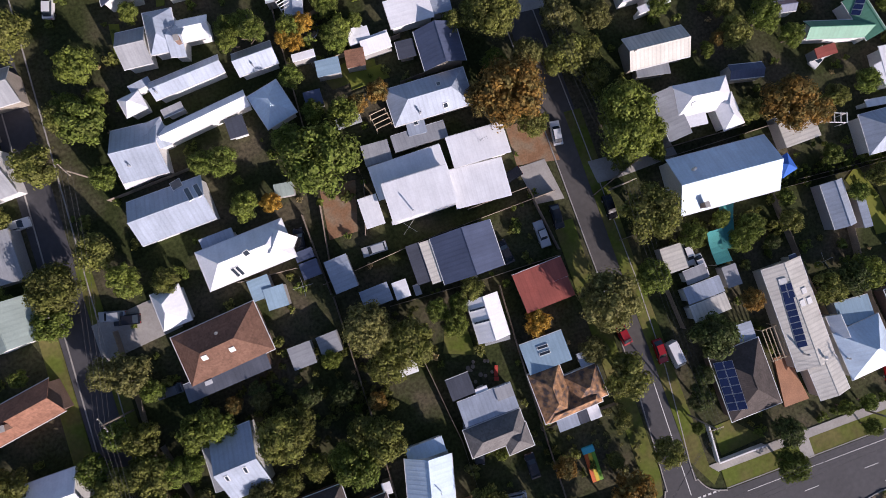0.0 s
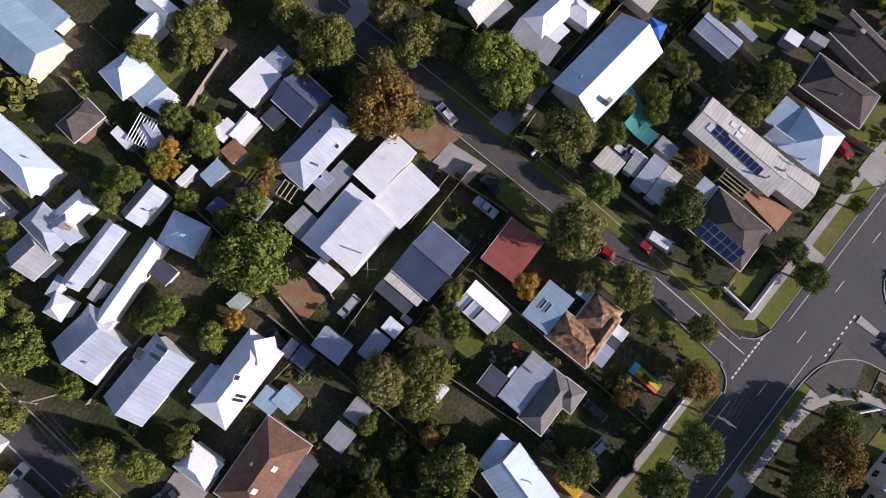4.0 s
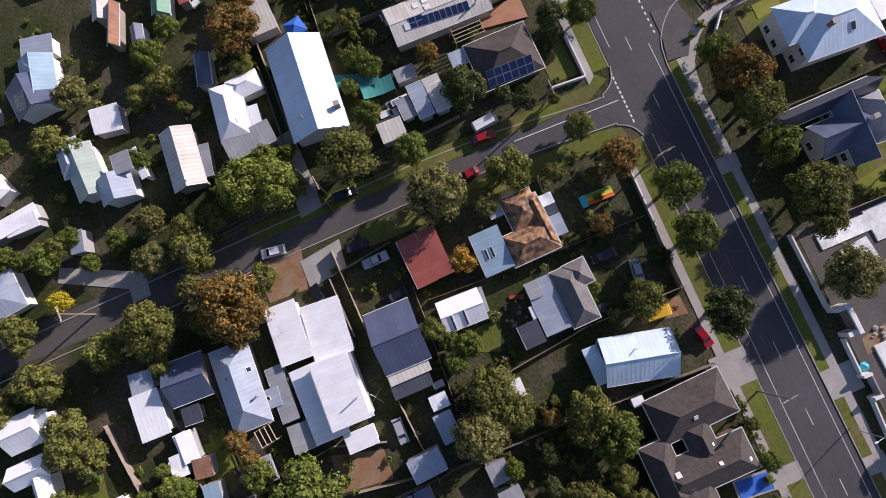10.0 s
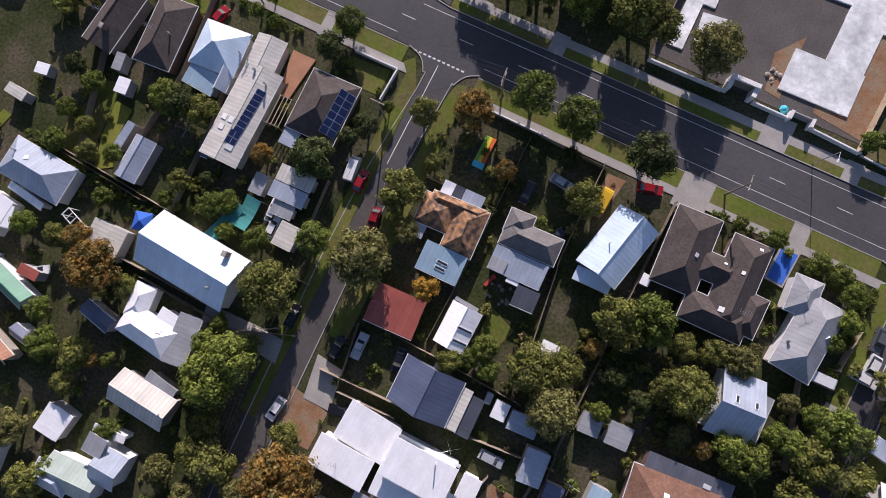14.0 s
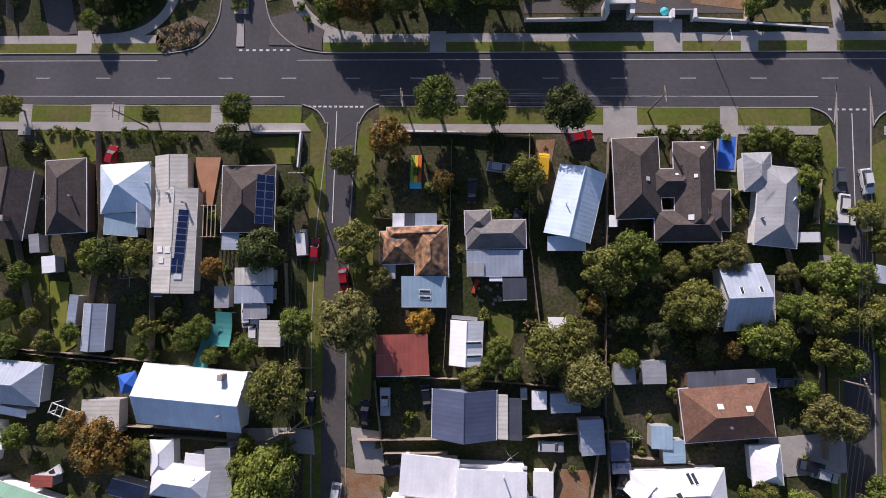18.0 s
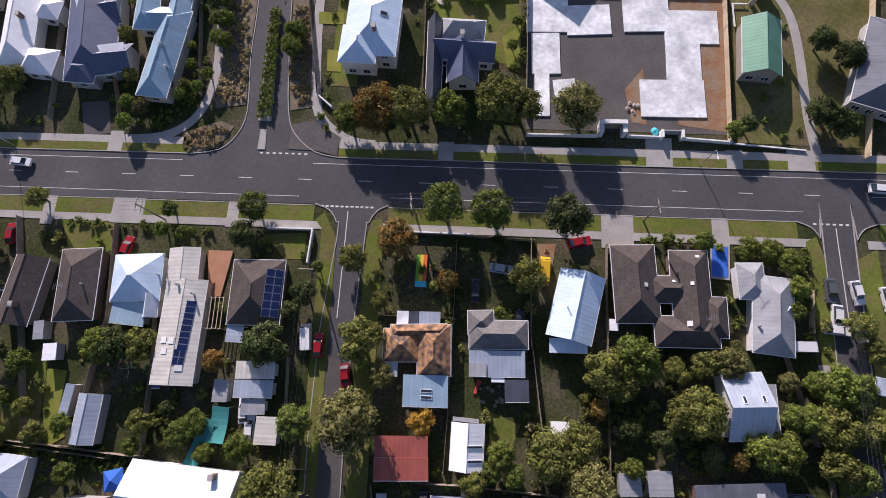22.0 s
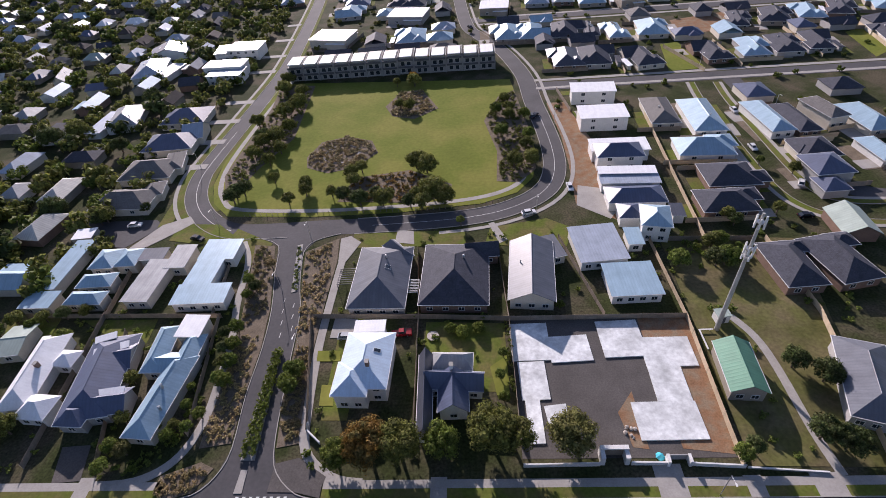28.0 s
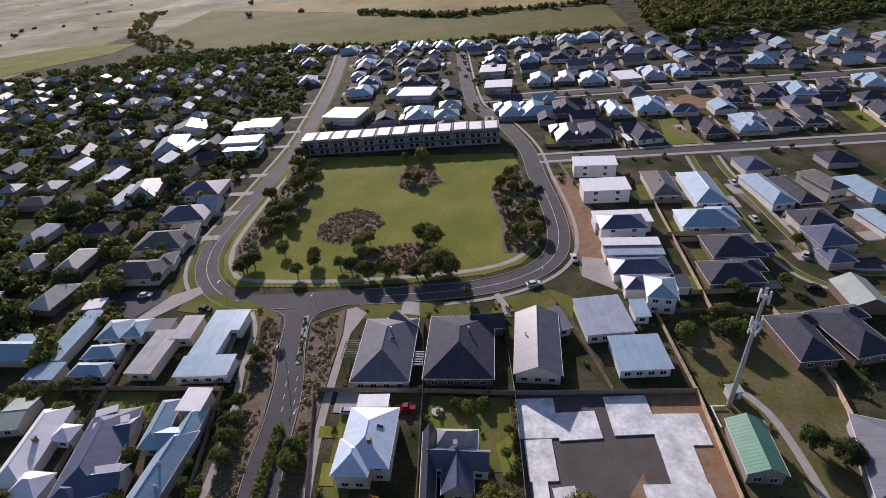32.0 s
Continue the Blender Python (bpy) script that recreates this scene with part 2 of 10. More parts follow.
CLOTH = {"blue": mat("blue_cloth", (0.03, 0.14, 0.55), 0.8), "teal": mat("teal_shade_cloth", (0.05, 0.27, 0.25), 0.85), "red": mat("red_cloth", (0.45, 0.05, 0.03), 0.8),
         "green": mat("green_plastic", (0.20, 0.45, 0.04), 0.5), "yellow": mat("yellow_plastic", (0.75, 0.55, 0.03), 0.5), "cyan": mat("cyan_plastic", (0.05, 0.50, 0.62), 0.5), "orange": mat("orange_plastic", (0.7, 0.14, 0.02), 0.5)}
PAINTS = {"white": (0.75, 0.75, 0.74), "silver": (0.42, 0.44, 0.46), "black": (0.012, 0.012, 0.015), "red": (0.32, 0.012, 0.015), "blue": (0.03, 0.06, 0.14), "grey": (0.10, 0.11, 0.12), "yellow": (0.65, 0.40, 0.02)}
CAR = {k: mat(k + "_car_paint", v, 0.25, 0.1, (0.5, 0.04), (4.0, 0.03), spec=0.7) for k, v in PAINTS.items()}
RUBBER = mat("tyre_rubber", (0.02, 0.02, 0.02), 0.9)
LAMP = mat("lamp_glass", (0.5, 0.5, 0.48), 0.2)
TAIL = mat("tail_lamp", (0.4, 0.02, 0.02), 0.3)


def leaf_mat(name, rgb, second):
    """Leaves that also let some light through."""
    m = mat(name, rgb, 0.7, coarse=(0.5, 0.16), fine=(2.5, 0.2), second=second, mix_scale=0.5, vary=0.22, island=0.55, spec=0.15)
    n, link = m.node_tree.nodes, m.node_tree.links.new
    bsdf, out = n["Principled BSDF"], n["Material Output"]
    through_light = n.new("ShaderNodeBsdfTranslucent")
    link(bsdf.inputs["Base Color"].links[0].from_socket, through_light.inputs["Color"])
    both = n.new("ShaderNodeMixShader")
    both.inputs[0].default_value = 0.30
    link(bsdf.outputs[0], both.inputs[1])
    link(through_light.outputs[0], both.inputs[2])
    link(both.outputs[0], out.inputs["Surface"])
    return m


LEAF = {
    "e": leaf_mat("olive_leaves", (0.188, 0.201, 0.046), (0.144, 0.147, 0.043)),
    "g": leaf_mat("green_leaves", (0.151, 0.198, 0.036), (0.122, 0.149, 0.034)),
    "b": leaf_mat("bright_leaves", (0.185, 0.222, 0.040), (0.145, 0.175, 0.038)),
    "d": leaf_mat("dark_leaves", (0.089, 0.120, 0.036), (0.079, 0.089, 0.034)),
    "r": leaf_mat("rust_leaves", (0.292, 0.169, 0.041), (0.176, 0.147, 0.049)),
    "y": leaf_mat("yellow_leaves", (0.678, 0.570, 0.032), (0.538, 0.459, 0.032)),
    "p": leaf_mat("grey_green_leaves", (0.190, 0.188, 0.061), (0.151, 0.144, 0.052)),
    "o": leaf_mat("orange_leaves", (0.452, 0.260, 0.041), (0.328, 0.226, 0.041)),
    "t": leaf_mat("dry_grass_tufts", (0.429, 0.328, 0.164), (0.249, 0.215, 0.096)),
}


# ---- building blocks ----
class Shape:
    """Collects faces for one mesh."""

    def __init__(self):
        self.v, self.f, self.uv = [], [], []

    def face(self, pts, uv=None):
        k = len(self.v)
        self.v += [tuple(p) for p in pts]
        self.f.append(tuple(range(k, k + len(pts))))
        self.uv += uv or [(p[0], p[1]) for p in pts]

    def box(self, x0, x1, y0, y1, z0, z1, turn=None, bottom=True):
        c = [(x, y, z) for z in (z0, z1) for x, y in ((x0, y0), (x1, y0), (x1, y1), (x0, y1))]
        if turn:
            c = [turn(p) for p in c]
        for q in ((4, 5, 6, 7), (0, 1, 5, 4), (1, 2, 6, 5), (2, 3, 7, 6), (3, 0, 4, 7)) + (((3, 2, 1, 0),) if bottom else ()):
            self.face([c[i] for i in q])
        return self

    def tube(self, a, b, r0, r1=None, sides=8):
        a, b = Vector(a), Vector(b)
        r1 = r0 if r1 is None else r1
        d = (b - a).normalized()
        s = d.orthogonal().normalized()
        q = d.cross(s)
        ring = [[c + (s * math.cos(i * math.tau / sides) + q * math.sin(i * math.tau / sides)) * r for i in range(sides)] for c, r in ((a, r0), (b, r1))]
        for i in range(sides):
            j = (i + 1) % sides
            self.face([ring[0][i], ring[0][j], ring[1][j], ring[1][i]])
        self.face(ring[0][::-1])
        self.face(ring[1])
        return self

    def mesh(self, name, material, smooth=False):
        me = bpy.data.meshes.new(name)
        me.from_pydata(self.v, [], self.f)
        layer = me.uv_layers.new(name="UVMap")
        layer.data.foreach_set("uv", [c for p in self.uv for c in p])
        if smooth:
            me.polygons.foreach_set("use_smooth", [True] * len(me.polygons))
        me.materials.append(material)
        return me


def part(name, shape, material, parent, label="", smooth=False):
    ob = new(name, shape if isinstance(shape, bpy.types.Mesh) else shape.mesh(name, material, smooth))
    ob.parent = parent
    return tagged(ob, label) if label else ob


def thing(name, x, y, z, turn, label, category, group=""):
    ob = new(name)
    ob.empty_display_size = 0.5
    ob.matrix_world = pose(x, y, z, 0, 0, turn)
    return tagged(ob, label, category, group)


def setting(name, shape, material, label=""):
    ob = new(name, shape.mesh(name, material))
    return tagged(ob, label, kind="structure")


def prism(pts, z0, z1):
    s = Shape()
    area = sum(a[0] * b[1] - b[0] * a[1] for a, b in zip(pts, pts[1:] + pts[:1]))
    if area < 0:
        pts = pts[::-1]
    s.face([(x, y, z1) for x, y in pts])
    for a, b in zip(pts, pts[1:] + pts[:1]):
        s.face([(*a, z0), (*b, z0), (*b, z1), (*a, z1)])
    return s


def offset_line(pts, d):
    out = []
    for i, p in enumerate(pts):
        a, b = Vector(pts[max(i - 1, 0)]), Vector(pts[min(i + 1, len(pts) - 1)])
        t = (b - a).normalized()
        out.append((p[0] - t.y * d, p[1] + t.x * d))
    return out


def ribbon(pts, d0, d1, z0, z1):
    """A strip along a line, from offset d0 to d1 (left is positive)."""
    s = Shape()
    lo, hi = offset_line(pts, min(d0, d1)), offset_line(pts, max(d0, d1))
    for i in range(len(pts) - 1):
        s.face([(*lo[i], z1), (*lo[i + 1], z1), (*hi[i + 1], z1), (*hi[i], z1)])
        s.face([(*lo[i], z0), (*lo[i + 1], z0), (*lo[i + 1], z1), (*lo[i], z1)])
        s.face([(*hi[i + 1], z0), (*hi[i], z0), (*hi[i], z1), (*hi[i + 1], z1)])
    return s


def smooth_line(pts, steps=6):
    """A rounded line through a few points."""
    out = []
    p = [Vector(q) for q in (pts[0], *pts, pts[-1])]
    for i in range(1, len(p) - 2):
        for k in range(steps):
            t = k / steps
            out.append(tuple(0.5 * (2 * p[i] + (p[i + 1] - p[i - 1]) * t + (2 * p[i - 1] - 5 * p[i] + 4 * p[i + 1] - p[i + 2]) * t * t + (3 * p[i] - p[i - 1] - 3 * p[i + 1] + p[i + 2]) * t**3)))
    out.append(tuple(p[-2]))
    return out


# ---- buildings ----
def wing_turn(w, x0, y0):
    c, s = math.cos(radians(w[5])), math.sin(radians(w[5]))
    return lambda p: (w[1] - x0 + p[0] * c - p[1] * s, w[2] - y0 + p[0] * s + p[1] * c, p[2])


def roof_shape(kind, w, d, eave, rise, at):
    """Top faces of a roof: g gable, h hip, f flat or one slope, with the ridge along x."""
    x, y, top = w / 2, d / 2, eave + rise
    if kind == "g":
        f = [[(-x, -y, eave), (x, -y, eave), (x, 0, top), (-x, 0, top)], [(x, y, eave), (-x, y, eave), (-x, 0, top), (x, 0, top)]]
    elif kind == "h":
        if w >= d:
            r = max(x - y, 0.05)
            f = [[(-x, -y, eave), (x, -y, eave), (r, 0, top), (-r, 0, top)], [(x, y, eave), (-x, y, eave), (-r, 0, top), (r, 0, top)],
                 [(x, -y, eave), (x, y, eave), (r, 0, top)], [(-x, y, eave), (-x, -y, eave), (-r, 0, top)]]
        else:
            r = max(y - x, 0.05)
            f = [[(x, -y, eave), (x, y, eave), (0, r, top), (0, -r, top)], [(-x, y, eave), (-x, -y, eave), (0, -r, top), (0, r, top)],
                 [(-x, -y, eave), (x, -y, eave), (0, -r, top)], [(x, y, eave), (-x, y, eave), (0, r, top)]]
    else:
        f = [[(-x, -y, eave), (x, -y, eave), (x, y, top), (-x, y, top)]]
    s = Shape()
    for q in f:
        a, b = Vector(q[0]), Vector(q[1])
        u = (b - a).normalized()
        v = (Vector(q[2]) - a).cross(u).cross(u).normalized() * -1
        uv = [((Vector(p) - a).dot(u), (Vector(p) - a).dot(v)) for p in q]
        s.face([at(p) for p in q], uv)
        s.face([at((p[0], p[1], p[2] - 0.14)) for p in q[::-1]])
    ends = {"g": [[(x, -y, eave), (x, 0, top)], [(x, 0, top), (x, y, eave)], [(-x, 0, top), (-x, -y, eave)], [(-x, y, eave), (-x, 0, top)]],
            "h": [], "f": [[(x, -y, eave), (x, y, top)], [(-x, y, top), (-x, -y, eave)], [(x, y, top), (-x, y, top)]]}[kind]
    sides = ends + ([[(-x, -y, eave), (x, -y, eave)]] if kind == "f" else [[(-x, -y, eave), (x, -y, eave)], [(x, y, eave), (-x, y, eave)]])
    if kind == "h":
        sides += [[(x, -y, eave), (x, y, eave)], [(-x, y, eave), (-x, -y, eave)]]
    for a, b in sides:
        s.face([at((a[0], a[1], a[2] - 0.14)), at((b[0], b[1], b[2] - 0.14)), at(b), at(a)])
    return s


def height_at(wing, x, y):
    kind, cx, cy, w, d, turn, eave, rise = wing
    c, s = math.cos(radians(turn)), math.sin(radians(turn))
    lx, ly = (x - cx) * c + (y - cy) * s, -(x - cx) * s + (y - cy) * c
    if abs(lx) > w / 2 or abs(ly) > d / 2:
        return None
    if kind == "g":
        return eave + rise * (1 - abs(ly) / (d / 2))
    if kind == "h":
        m = min(w, d) / 2
        return eave + rise * min(min(w / 2 - abs(lx), d / 2 - abs(ly)) / m, 1)
    return eave + rise * (ly / d + 0.5)


HOUSES = []


def house(name, label, roof, wall, *wings, windows=0, category="house", group="", gutter=True, inset=0.45, trim=None):
    """A building of one or more wings, each: kind, x, y, width along the ridge, depth, turn, eave height, rise."""
    x0, y0 = wings[0][1], wings[0][2]
    h = thing(name, x0, y0, 0, 0, label, category, group)
    for w in wings:
        kind, _, _, wx, wy, turn, eave, rise = w[:8]
        at = wing_turn(w, x0, y0)
        rm = ROOF[w[8]] if len(w) > 8 else ROOF[roof]
        part("roof", roof_shape(kind, wx, wy, eave, rise, at), rm, h)
        ix, iy = wx / 2 - inset, wy / 2 - min(inset, wy / 4)
        s = Shape()
        t = eave - 0.13
        lo = [(-ix, -iy), (ix, -iy), (ix, iy), (-ix, iy)]
        tz = [t, t, t, t]
        if kind == "f":
            tz = [eave + rise * (p[1] / wy + 0.5) - 0.15 for p in lo]
        for i in range(4):
            j = (i + 1) % 4
            s.face([at((*lo[i], -0.02)), at((*lo[j], -0.02)), at((*lo[j], tz[j])), at((*lo[i], tz[i]))])
        if kind == "g":
            peak = eave + rise * (iy / (wy / 2)) - 0.2
            s.face([at((ix, -iy, t)), at((ix, iy, t)), at((ix, 0, peak))])
            s.face([at((-ix, iy, t)), at((-ix, -iy, t)), at((-ix, 0, peak))])
        part("wall", s, WALL[wall], h)
        if gutter:
            tm = trim or TRIM
            if kind == "f":
                g = Shape().box(-wx / 2, wx / 2, -wy / 2 - 0.11, -wy / 2 - 0.003, eave - 0.16, eave - 0.02, at)
                part("gutter", g, tm, h)
            else:
                if kind == "g":
                    for sg in (-1, 1):
                        a, b = sorted((sg * (wy / 2 + 0.003), sg * (wy / 2 + 0.12)))
                        part("gutter", Shape().box(-wx / 2, wx / 2, a, b, eave - 0.16, eave - 0.02, at), tm, h)
                else:
                    ring, zl, zu = Shape(), eave - 0.16, eave - 0.02
                    inner, outer = ([(-wx / 2 - q, -wy / 2 - q), (wx / 2 + q, -wy / 2 - q), (wx / 2 + q, wy / 2 + q), (-wx / 2 - q, wy / 2 + q)] for q in (0.003, 0.12))
                    for i in range(4):
                        j = (i + 1) % 4
                        ring.face([at((*outer[i], zl)), at((*outer[j], zl)), at((*outer[j], zu)), at((*outer[i], zu))])
                        ring.face([at((*outer[i], zu)), at((*outer[j], zu)), at((*inner[j], zu)), at((*inner[i], zu))])
                        ring.face([at((*inner[i], zl)), at((*inner[j], zl)), at((*outer[j], zl)), at((*outer[i], zl))])
                    part("gutter", ring, tm, h)
                r = wx / 2 if kind == "g" else max(wx - wy, 0.1) / 2
                if kind == "g" or wx > wy + 0.6:
                    part("ridge_cap", Shape().tube(at((-r, 0, eave + rise + 0.0)), at((r, 0, eave + rise + 0.0)), 0.09, sides=6), rm, h)
                elif wy > wx + 0.6:
                    r = (wy - wx) / 2
                    part("ridge_cap", Shape().tube(at((0, -r, eave + rise)), at((0, r, eave + rise)), 0.09, sides=6), rm, h)
        if windows == 1 or (windows == 2 and w is wings[0]):
            c, sn = math.cos(radians(turn)), math.sin(radians(turn))
            for nx, ny, half, length in ((0, -1, iy, wx), (0, 1, iy, wx), (1, 0, ix, wy), (-1, 0, ix, wy)):
                if nx * sn + ny * c > -0.35:
                    continue
                count = max(1, min(4 if windows == 1 else 2, int((length - 1.5) / 2.6)))
                for level in range(max(1, int((eave + 0.4) / 2.7))):
                    for k in range(count):
                        off = (k + 0.5) / count * (length - 1.6) - (length - 1.6) / 2
                        zc = 1.45 + level * 2.75
                        ax, ay = -ny, nx

                        def put(p, ax=ax, ay=ay, nx=nx, ny=ny, half=half, off=off, zc=zc, at=at):
                            return at((nx * (half + p[1]) + ax * (off + p[0]), ny * (half + p[1]) + ay * (off + p[0]), zc + p[2]))
                        fr = Shape()
                        for b in ((-0.75, -0.67, -0.62, 0.62), (0.67, 0.75, -0.62, 0.62), (-0.67, 0.67, 0.54, 0.62), (-0.67, 0.67, -0.62, -0.54), (-0.03, 0.03, -0.54, 0.54)):
                            fr.box(b[0], b[1], 0.002, 0.09, b[2], b[3], put)
                        win = part("window", fr, TRIM, h)
                        part("pane", Shape().box(-0.67, 0.67, 0.004, 0.04, -0.54, 0.54, put), GLASS, win)
    HOUSES.append((h, wings))
    return h


def roof_height(h, x, y):
    best = 0
    for ob, wings in HOUSES:
        if ob == h:
            for w in wings:
                z = height_at(w[:8], x, y)
                best = max(best, z or 0)
    return best


def on_roof(h, x, y):
    """A turn for pieces lying on the slope of h at x, y."""
    z = roof_height(h, x, y)
    dx = (roof_height(h, x + 0.15, y) or z) - z
    dy = (roof_height(h, x, y + 0.15) or z) - z
    n = Vector((-dx / 0.15, -dy / 0.15, 1)).normalized()
    return z, n


def solar(h, x, y, cols, rows, turn, size=(1.0, 1.55)):
    z, n = on_roof(h, x, y)
    t = Vector((math.cos(radians(turn)), math.sin(radians(turn)), 0))
    t = (t - n * t.dot(n)).normalized()
    b = n.cross(t)
    o = Vector((x, y, z)) - h.matrix_world.translation
    for i in range(cols):
        for j in range(rows):
            cx, cy = (i - (cols - 1) / 2) * (size[0] + 0.06), (j - (rows - 1) / 2) * (size[1] + 0.06)

            def at(p, cx=cx, cy=cy):
                return o + t * (p[0] + cx) + b * (p[1] + cy) + n * p[2]
            fr = Shape().box(-size[0] / 2, size[0] / 2, -size[1] / 2, size[1] / 2, 0.05, 0.10, at)
            pn = part("solar_panel", fr, ALLOY, h, "blue-black solar panel in a silver frame")
            part("cell", Shape().box(-size[0] / 2 + 0.05, size[0] / 2 - 0.05, -size[1] / 2 + 0.05, size[1] / 2 - 0.05, 0.102, 0.112, at), PANEL, pn)


def skylight(h, x, y, w=0.9, d=1.3, turn=0, dark=True):
    z, n = on_roof(h, x, y)
    t = Vector((math.cos(radians(turn)), math.sin(radians(turn)), 0))
    t = (t - n * t.dot(n)).normalized()
    b = n.cross(t)
    o = Vector((x, y, z)) - h.matrix_world.translation

    def at(p):
        return o + t * p[0] + b * p[1] + n * p[2]
    fr = part("skylight", Shape().box(-w / 2, w / 2, -d / 2, d / 2, -0.05, 0.12, at), TRIM, h)
    if dark:
        part("pane", Shape().box(-w / 2 + 0.1, w / 2 - 0.1, -d / 2 + 0.1, d / 2 - 0.1, 0.122, 0.135, at), GLASS, fr)


def vent(h, x, y, r=0.22, tall=0.7, metal=True):
    z = roof_height(h, x, y)
    o = h.matrix_world.translation
    a = Vector((x, y, z - 0.15)) - o
    v = part("roof_vent", Shape().tube(a, a + Vector((0, 0, tall)), r * 0.7, sides=8), ALLOY, h)
    part("cowl", Shape().tube(a + Vector((0, 0, tall)), a + Vector((0, 0, tall + 0.3)), r, r * 0.5, 8), ALLOY, v)


def chimney(h, x, y, tall=1.3, brick=True):
    z = roof_height(h, x, y)
    o = h.matrix_world.translation
    cx, cy, cz = x - o.x, y - o.y, z - o.z
    c = part("chimney", Shape().box(cx - 0.35, cx + 0.35, cy - 0.45, cy + 0.45, cz - 0.5, cz + tall), WALL["brick" if brick else "white"], h)
    part("cap", Shape().box(cx - 0.42, cx + 0.42, cy - 0.52, cy + 0.52, cz + tall, cz + tall + 0.12), CONCRETE, c)


def aerial(h, x, y, tall=2.2):
    z = roof_height(h, x, y)
    a = Vector((x, y, z - 0.1)) - h.matrix_world.translation
    m = part("aerial_mast", Shape().tube(a, a + Vector((0, 0, tall)), 0.035, sides=5), ALLOY, h)
    s = Shape().tube(a + Vector((-0.9, 0, tall)), a + Vector((0.9, 0.2, tall)), 0.025, sides=4)
    for k in range(5):
        q = a + Vector((-0.8 + 0.4 * k, 0.045 * k, tall))
        part("aerial_rod", Shape().tube(q + Vector((0, -0.5, 0)), q + Vector((0, 0.5, 0)), 0.02, sides=4), ALLOY, m)
    part("aerial_boom", s, ALLOY, m)


def shed(label, roof, x, y, w, d, turn, eave=2.2, rise=0.3, kind="f", wall="grey", name="shed", category="shed"):
    return house(name, label, roof, wall, (kind, x, y, w, d, turn, eave, rise), category=category, inset=0.12, gutter=kind != "f")


def carport(label, roof, x, y, w, d, turn, tall=2.4, rise=0.15):
    h = thing("carport", x, y, 0, turn, label, "carport")
    at = lambda p: p
    part("roof", roof_shape("f", w, d, tall, rise, at), ROOF[roof], h)
    for sx in (-1, 1):
        for sy in (-1, 1):
            part("post", Shape().box(sx * (w / 2 - 0.2) - 0.05, sx * (w / 2 - 0.2) + 0.05, sy * (d / 2 - 0.2) - 0.05, sy * (d / 2 - 0.2) + 0.05, -0.02, tall - 0.12 + (rise if sy > 0 else 0)), TRIM, h)
    return h


def pergola(label, x, y, w, d, turn, n=6, tall=2.5, material=None):
    p = thing("pergola", x, y, 0, turn, label, "pergola")
    m = material or PALE_TIMBER
    for sx in (-1, 1):
        for sy in (-1, 1):
            part("post", Shape().box(sx * (w / 2 - 0.1) - 0.06, sx * (w / 2 - 0.1) + 0.06, sy * (d / 2 - 0.1) - 0.06, sy * (d / 2 - 0.1) + 0.06, -0.02, tall), m, p)
        part("beam", Shape().box(sx * (w / 2 - 0.1) - 0.05, sx * (w / 2 - 0.1) + 0.05, -d / 2, d / 2, tall, tall + 0.2), m, p)
    raf = Shape().box(-w / 2, w / 2, -0.05, 0.05, tall + 0.2, tall + 0.36).mesh("rafter", m)
    for k in range(n):
        r = part("rafter", raf, m, p)
        r.location.y = -d / 2 + 0.1 + k * (d - 0.2) / (n - 1)
    return p


FENCE_PANEL = {}


def fence(x0, y0, x1, y1, tall=1.7, material=None, label="weathered grey paling fence between gardens", name="fence"):
    m = material or TIMBER
    a, b = Vector((x0, y0)), Vector((x1, y1))
    length = (b - a).length
    n = max(1, round(length / 4.8))
    step = length / n
    f = thing(name, x0, y0, 0, math.degrees(math.atan2(y1 - y0, x1 - x0)), label, "fence")
    key = (m.name, tall)
    if key not in FENCE_PANEL:
        top = [(4.8 * (1 - k / 16), tall - 0.03 * (k // 2 * 7 % 3)) for k in range(17)]
        prof = [(0, 0.03), (4.8, 0.03)] + top
        s = Shape()
        m2 = len(prof)
        for i in range(m2):
            p, q = prof[i], prof[(i + 1) % m2]
            s.face([(p[0], -0.015, p[1]), (q[0], -0.015, q[1]), (q[0], 0.015, q[1]), (p[0], 0.015, p[1])])
        s.face([(p[0], -0.015, p[1]) for p in prof])
        s.face([(p[0], 0.015, p[1]) for p in prof[::-1]])
        FENCE_PANEL[key] = s.mesh("panel", m), Shape().box(-0.06, 0.06, -0.06, 0.06, -0.05, tall + 0.05).mesh("post", m)
    panel, post = FENCE_PANEL[key]
    for k in range(n):
        p = part("panel", panel, m, f)
        p.location.x, p.scale.x = k * step, step / 4.8
        part("post", post, m, f).location.x = k * step
    part("post", post, m, f).location.x = length
    return f


def masonry(x0, y0, x1, y1, tall, material, label):
    length = math.hypot(x1 - x0, y1 - y0)
    f = thing("garden_wall", x0, y0, 0, math.degrees(math.atan2(y1 - y0, x1 - x0)), label, "wall")
    part("wall", Shape().box(0, length, -0.1, 0.1, -0.05, tall - 0.08), material, f)
    part("coping", Shape().box(-0.03, length + 0.03, -0.14, 0.14, tall - 0.08, tall), TRIM, f)
    return f


